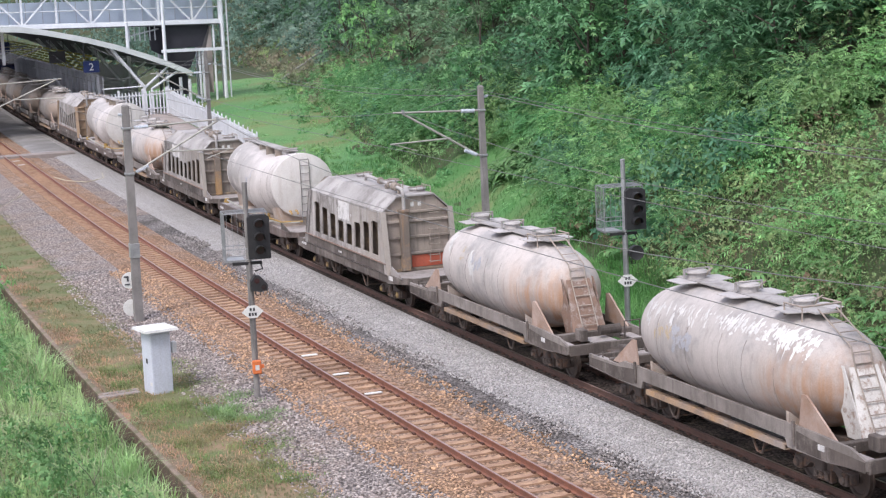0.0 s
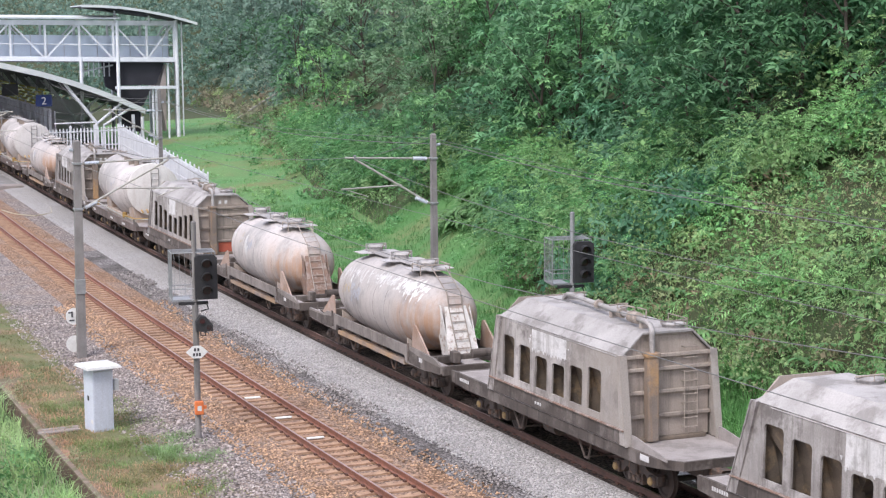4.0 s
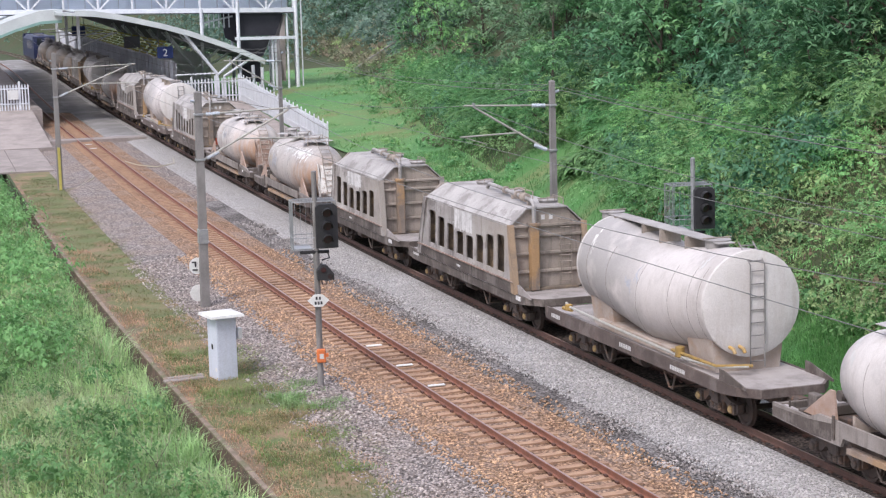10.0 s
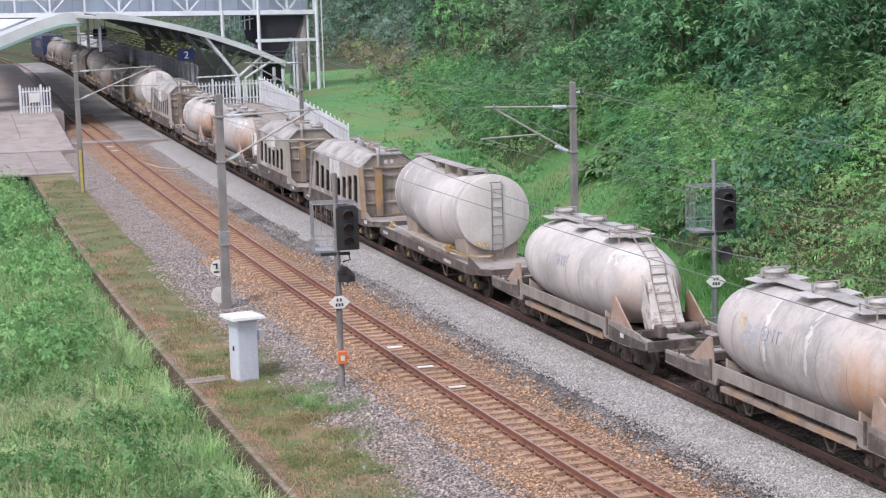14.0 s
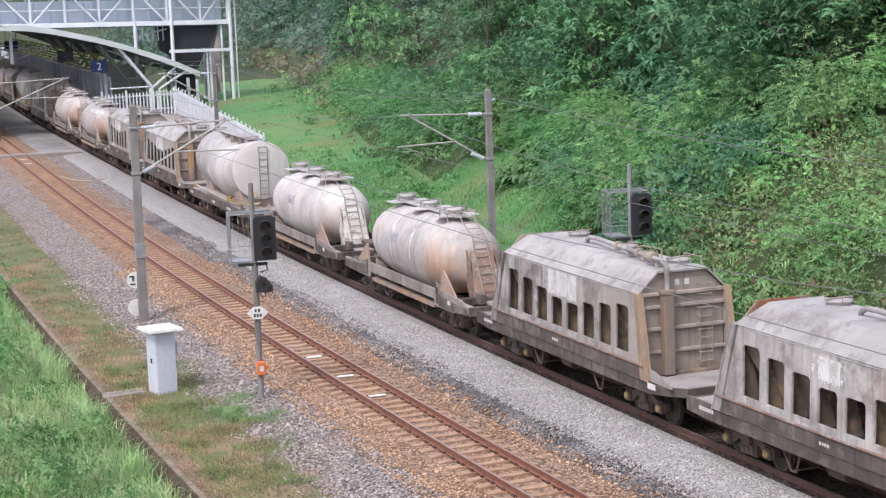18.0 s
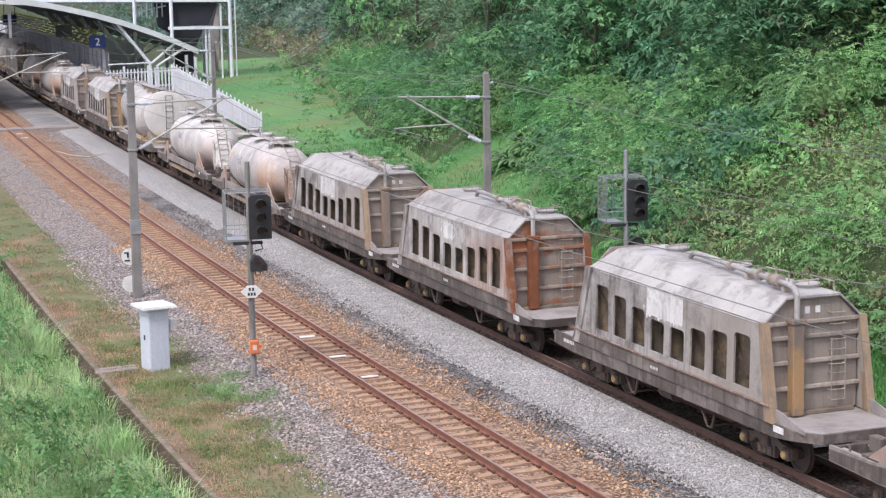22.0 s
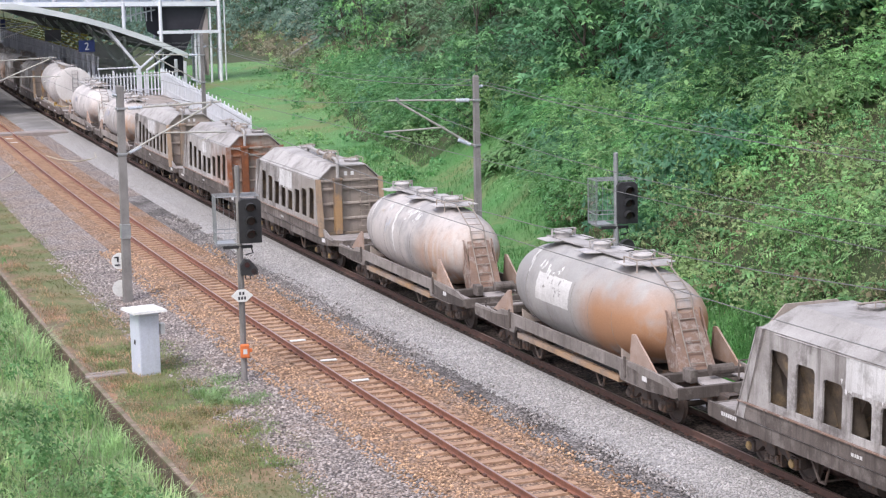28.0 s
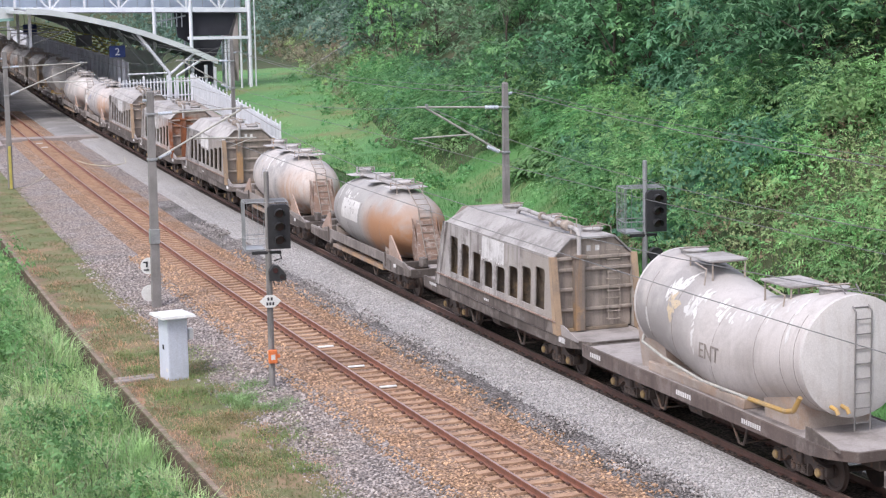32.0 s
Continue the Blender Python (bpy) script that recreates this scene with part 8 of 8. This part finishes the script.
mounds(105, 57, 118, lambda y: -14, lambda y: -7.6, 0.8, 1.9, 50, 0.17, 0.42, "bank_bushes", "leafy green weed bushes on the bank beside the path", M_WEED, lift=0.45, leaves=6, tall=1.0)
mounds(90, 36, 62, lambda y: -15, lambda y: -7.4, 0.4, 1.0, 90, 0.14, 0.45, "bank_weeds", "scattered leafy weeds on the bank", M_WEED, lift=0.8)
mounds(44, 25, 32, lambda y: -15, lambda y: -9.5, 0.3, 0.7, 120, 0.10, 0.6, "bank_creepers", "low leafy creepers among the tall grass", M_LEAF_LIGHT, lift=0.7)


def fronds(n, y0, y1, la, lb, name, label, mat, long=(0.45, 0.85)):
    """Rosettes of arching fern fronds in three segments."""
    c = scatter(n, y0, y1, la, lb)
    out = []
    for p in c:
        p = p + np.array([0, 0, rng.uniform(0.2, 0.7)])
        for j in range(rng.integers(9, 14)):
            a = rng.uniform(0, 2 * math.pi)
            d = np.array([math.cos(a), math.sin(a), 0])
            s = np.array([-d[1], d[0], 0])
            L = rng.uniform(*long)
            pts = [p + d * L * f + np.array([0, 0, 1]) * L * (0.9 * f - 1.0 * f * f) for f in (0, 0.35, 0.7, 1.0)]
            w = (0.03, 0.08, 0.06, 0.01)
            for i in range(3):
                out.append([pts[i] - s * w[i], pts[i] + s * w[i], pts[i + 1] + s * w[i + 1], pts[i + 1] - s * w[i + 1]])
    quads(name, np.array(out), mat, None, label, "ferns", "stuff")


fronds(420, 16, 84, lambda y: edge(y) + 1, lambda y: wood(y), "slope_ferns", "bright green arching ferns on the slope", M_FERN)
fronds(620, 44, 84, lambda y: wood(y) - 3.5, lambda y: wood(y) + 0.6, "tall_slope_ferns", "tall bright green ferns along the wood edge", M_FERN, (0.6, 1.15))


def blades(n, y0, y1, la, lb, hmin, hmax, w, name, label, mat, power=1.0, bend=0.35, tuft=0.0, patch=0.5, bare=0.0, lift=0.0):
    """Grass blades: two bent quads each; height, lean and cover change from tuft to tuft."""
    c = scatter(n, y0, y1, la, lb, power) + np.array([0, 0, lift])
    f = np.array([noise.noise((p[0] * patch, p[1] * patch, 8.0)) for p in c])
    if bare:
        keep = f + rng.normal(0, 0.1, n) > bare - 0.5
        c, f = c[keep], f[keep]
        n = len(c)
    a = rng.uniform(0, 2 * math.pi, n) * (1 - 0.6 * tuft) + tuft * 9.0 * f
    d = np.stack([np.cos(a), np.sin(a), np.zeros(n)], 1)
    s = np.stack([-d[:, 1], d[:, 0], np.zeros(n)], 1) * (w * rng.uniform(0.6, 1.3, n))[:, None]
    h = (rng.uniform(hmin, hmax, n) * (1 + 1.1 * tuft * f))[:, None]
    b = bend * rng.uniform(0.3, 1.6, (n, 1))
    up = np.array([0, 0, 1.0])
    m = c + up * h * 0.6 + d * h * b * 0.4
    t = c + up * h * (1 - 0.35 * b) + d * h * b * 1.2
    c = c - up * 0.03
    q = np.concatenate([np.stack([c - s, c + s, m + s * 0.8, m - s * 0.8], 1), np.stack([m - s * 0.8, m + s * 0.8, t + s * 0.08, t - s * 0.08], 1)])
    quads(name, q, mat, None, label, "grass", "stuff")


blades(60000, 24, 80, lambda y: -17, lambda y: -7.0, 0.45, 1.0, 0.013, "bank_grass", "tall pale green grass on the bank below the path", M_GRASS, 1.4, 0.6, 0.9, 0.55)
blades(9000, 24, 75, lambda y: -16, lambda y: -7.1, 0.7, 1.25, 0.010, "bank_seed_stalks", "pale dry stalks standing out of the bank grass", M_STALK, 1.3, 0.8, 0.9, 0.55)
blades(9000, 24, 90, lambda y: -7.6, lambda y: -6.58, 0.25, 0.72, 0.011, "kerb_side_grass", "short grass hanging along the edge wall", M_GRASS, 1.3, 0.7, 0.9, 0.8, 0.5)
blades(14000, 60, 120, lambda y: -16, lambda y: -6.95, 0.4, 0.8, 0.025, "bank_grass_beyond", "tall green grass farther along the bank", M_GRASS, 1.0, 0.5, 0.8)
blades(40000, 20, 110, lambda y: 8.5, lambda y: edge(y) + 1.2, 0.15, 0.36, 0.009, "slope_foot_grass", "bright green grass between the track and the slope", M_LAWN, 1.0, 0.7, 0.6, lift=0.1)
blades(24000, 96, 190, lambda y: 14.6, lambda y: ft(y) + 1, 0.08, 0.24, 0.018, "field_grass", "green grass field behind the station fence", M_FIELDGRASS, 1.0, 0.5, 0.6, 0.3)
blades(22000, 26, 62, lambda y: 8.5, lambda y: edge(y) + 1.5, 0.25, 0.65, 0.010, "verge_grass", "thick bright green grass below the scrub", M_LAWN, 1.0, 0.6, 0.5, 0.4, lift=0.1)
blades(9000, 14, 76, lambda y: edge(y) + 0.5, lambda y: wood(y) - 0.5, 0.4, 0.9, 0.014, "slope_grass", "long bright grass among the shrubs of the slope", M_LAWN, 1.0, 0.5, 0.6, 0.22, 0.5)
blades(38000, 24, 112, lambda y: -6.2, lambda y: -3.2, 0.03, 0.11, 0.009, "path_grass", "short thin grass on the worn path", M_PATHGRASS, 1.3, 1.2, 0.3, 0.7, 0.36)
blades(17000, 24, 62, lambda y: -6.3, lambda y: -3.4, 0.05, 0.15, 0.008, "dry_path_grass", "dry orange grass lying on the path", M_DRYGRASS, 1.4, 1.3, 0.6, 0.6, 0.54)
blades(7000, 26, 80, lambda y: -6.36, lambda y: -5.3, 0.04, 0.16, 0.009, "kerb_edge_dry_grass", "dry brown grass along the edge wall", M_DRYGRASS, 1.2, 1.2, 0.6, 0.5, 0.4)
blades(3000, 45.8, 49.7, lambda y: -4.3, lambda y: -2.5, 0.06, 0.28, 0.009, "signal_foot_grass", "tufts of green grass round the signal foot", M_GRASS, 1.0, 0.9, 0.8, 1.1, 0.45)
blades(15000, 40.0, 56, lambda y: -5.9, lambda y: -2.9, 0.03, 0.19, 0.009, "cabinet_foot_grass", "low green and brown grass round the cabinet foot", M_FOOTGRASS, 1.0, 1.0, 0.8, 0.9, 0.36)


def chips(n, y0, y1, la, lb, zt, name, label, mat, rmin=0.022, rmax=0.05, power=1.0, gaps=None):
    """Loose broken stones: crooked octahedra."""
    y = y0 + (y1 - y0) * rng.random(n) ** power
    l = la + (lb - la) * rng.random(n)
    if gaps:
        keep = np.array([noise.noise((a * 0.45, b * 0.6, 4.0)) for a, b in zip(y, l)]) + rng.normal(0, 0.08, n) > gaps
        y, l = y[keep], l[keep]
        n = len(y)
    c = np.array([tuple(spot(a, b, interp(b, zt))) for a, b in zip(y, l)])
    r = rng.uniform(rmin, rmax, n)[:, None, None]
    base = np.array([(1, 0, 0), (0, 1, 0), (-1, 0, 0), (0, -1, 0), (0, 0, 0.8), (0, 0, -0.8)], float)
    v = c[:, None, :] + (base + rng.normal(0, 0.28, (n, 6, 3))) * r
    fc = np.array([(0, 1, 4), (1, 2, 4), (2, 3, 4), (3, 0, 4), (1, 0, 5), (2, 1, 5), (3, 2, 5), (0, 3, 5)])
    ix = (np.arange(n)[:, None, None] * 6 + fc).reshape(-1, 3)
    me = bpy.data.meshes.new(name)
    me.vertices.add(6 * n)
    me.vertices.foreach_set("co", v.astype(np.float32).ravel())
    me.loops.add(ix.size)
    me.loops.foreach_set("vertex_index", ix.astype(np.int32).ravel())
    me.polygons.add(len(ix))
    me.polygons.foreach_set("loop_start", np.arange(0, ix.size, 3, dtype=np.int32))
    me.update(calc_edges=True)
    me.materials.append(mat)
    tagged(new(name, me), label, "stones", "", "stuff")


SHOULDER = ((-5, BED + 0.01), (-4.0, BED + 0.01), (-3.4, BED + 0.08), (-2.3, -0.29), (-1.3, -0.22))
MIDDLE = ((1.3, -0.21), (1.8, -0.255), (2.4, -0.29), (3.4, -0.195), (4.6, -0.15))
chips(9000, 24, 75, -4.4, -2.2, SHOULDER, "loose_shoulder_stones", "loose grey-brown stones along the path edge", M_STONE_OLD, power=1.3)
chips(6000, 24, 75, -2.3, -1.0, SHOULDER, "loose_rusty_stones", "loose rust-dusted stones beside the near rail", M_STONE_RUST, power=1.3)
chips(15000, 24, 75, 2.75, 4.5, MIDDLE, "loose_pale_stones", "loose pale grey stones between the tracks", M_STONE_PALE, 0.018, 0.04, power=1.3)
chips(3500, 24, 75, 1.2, 2.4, MIDDLE, "loose_brown_stones", "loose rusty stones beside the inner rail", M_STONE_RUST, power=1.3)
chips(13000, 24, 85, 2.0, 3.1, MIDDLE, "loose_dark_stones", "loose dark oily stones between the tracks", M_STONE_DARK, 0.018, 0.042, power=1.2, gaps=-0.02)

# a dead twig standing out of the bank grass
tw = Shape()
p = spot(42.5, -8.0, -1.2)
q = (p.x - 0.75, p.y + 1.1, 0.15)
tw.tube([tuple(p), ((p.x + q[0]) / 2 + 0.05, (p.y + q[1]) / 2, -0.42), q], 0.012, 6, 0.004)
tw.tube([(p.x * 0.6 + q[0] * 0.4, p.y * 0.6 + q[1] * 0.4, -0.58), (p.x + 0.15, p.y + 0.9, -0.1), (p.x + 0.25, p.y + 1.2, 0.25)], 0.008, 6, 0.003)
tagged(part("dead_twig", tw, M_BARK, None), "thin dead brown twig standing in tall grass", "twig")

# a fallen pole leaning on the earth bank behind the field
fp = Shape()
a, b = spot(178, interp(178, FOOT) - 0.8), spot(170, interp(170, FOOT) + 5.9)
fp.tube([(a.x, a.y, ground_z(a.x, a.y) + 0.5), (b.x, b.y, ground_z(b.x, b.y) + 1.2)], 0.1, 8, 0.08)
tagged(part("fallen_pole", fp, M_CONCRETE_GREY, None), "grey fallen pole lying on the earth bank", "pole")


# ---- what moves ----
def motions():
    times = [1.0 * i for i in range(33)]
    for ob, off in RIDERS:
        walk(ob, [(t, ride(run(t) + off)) for t in times])
    step = 0.1333
    ticks = [i * step for i in range(int(32 / step) + 1)] + [32.0]
    turns = [pose(0, 0, 0, math.degrees(-(run(t) - run(0)) / 0.425)) for t in ticks]
    for w, y in WHEELS:
        z = w.location.z
        walk(w, [(t, Matrix.Translation((0, y, z)) @ m) for t, m in zip(ticks, turns)])


motions()
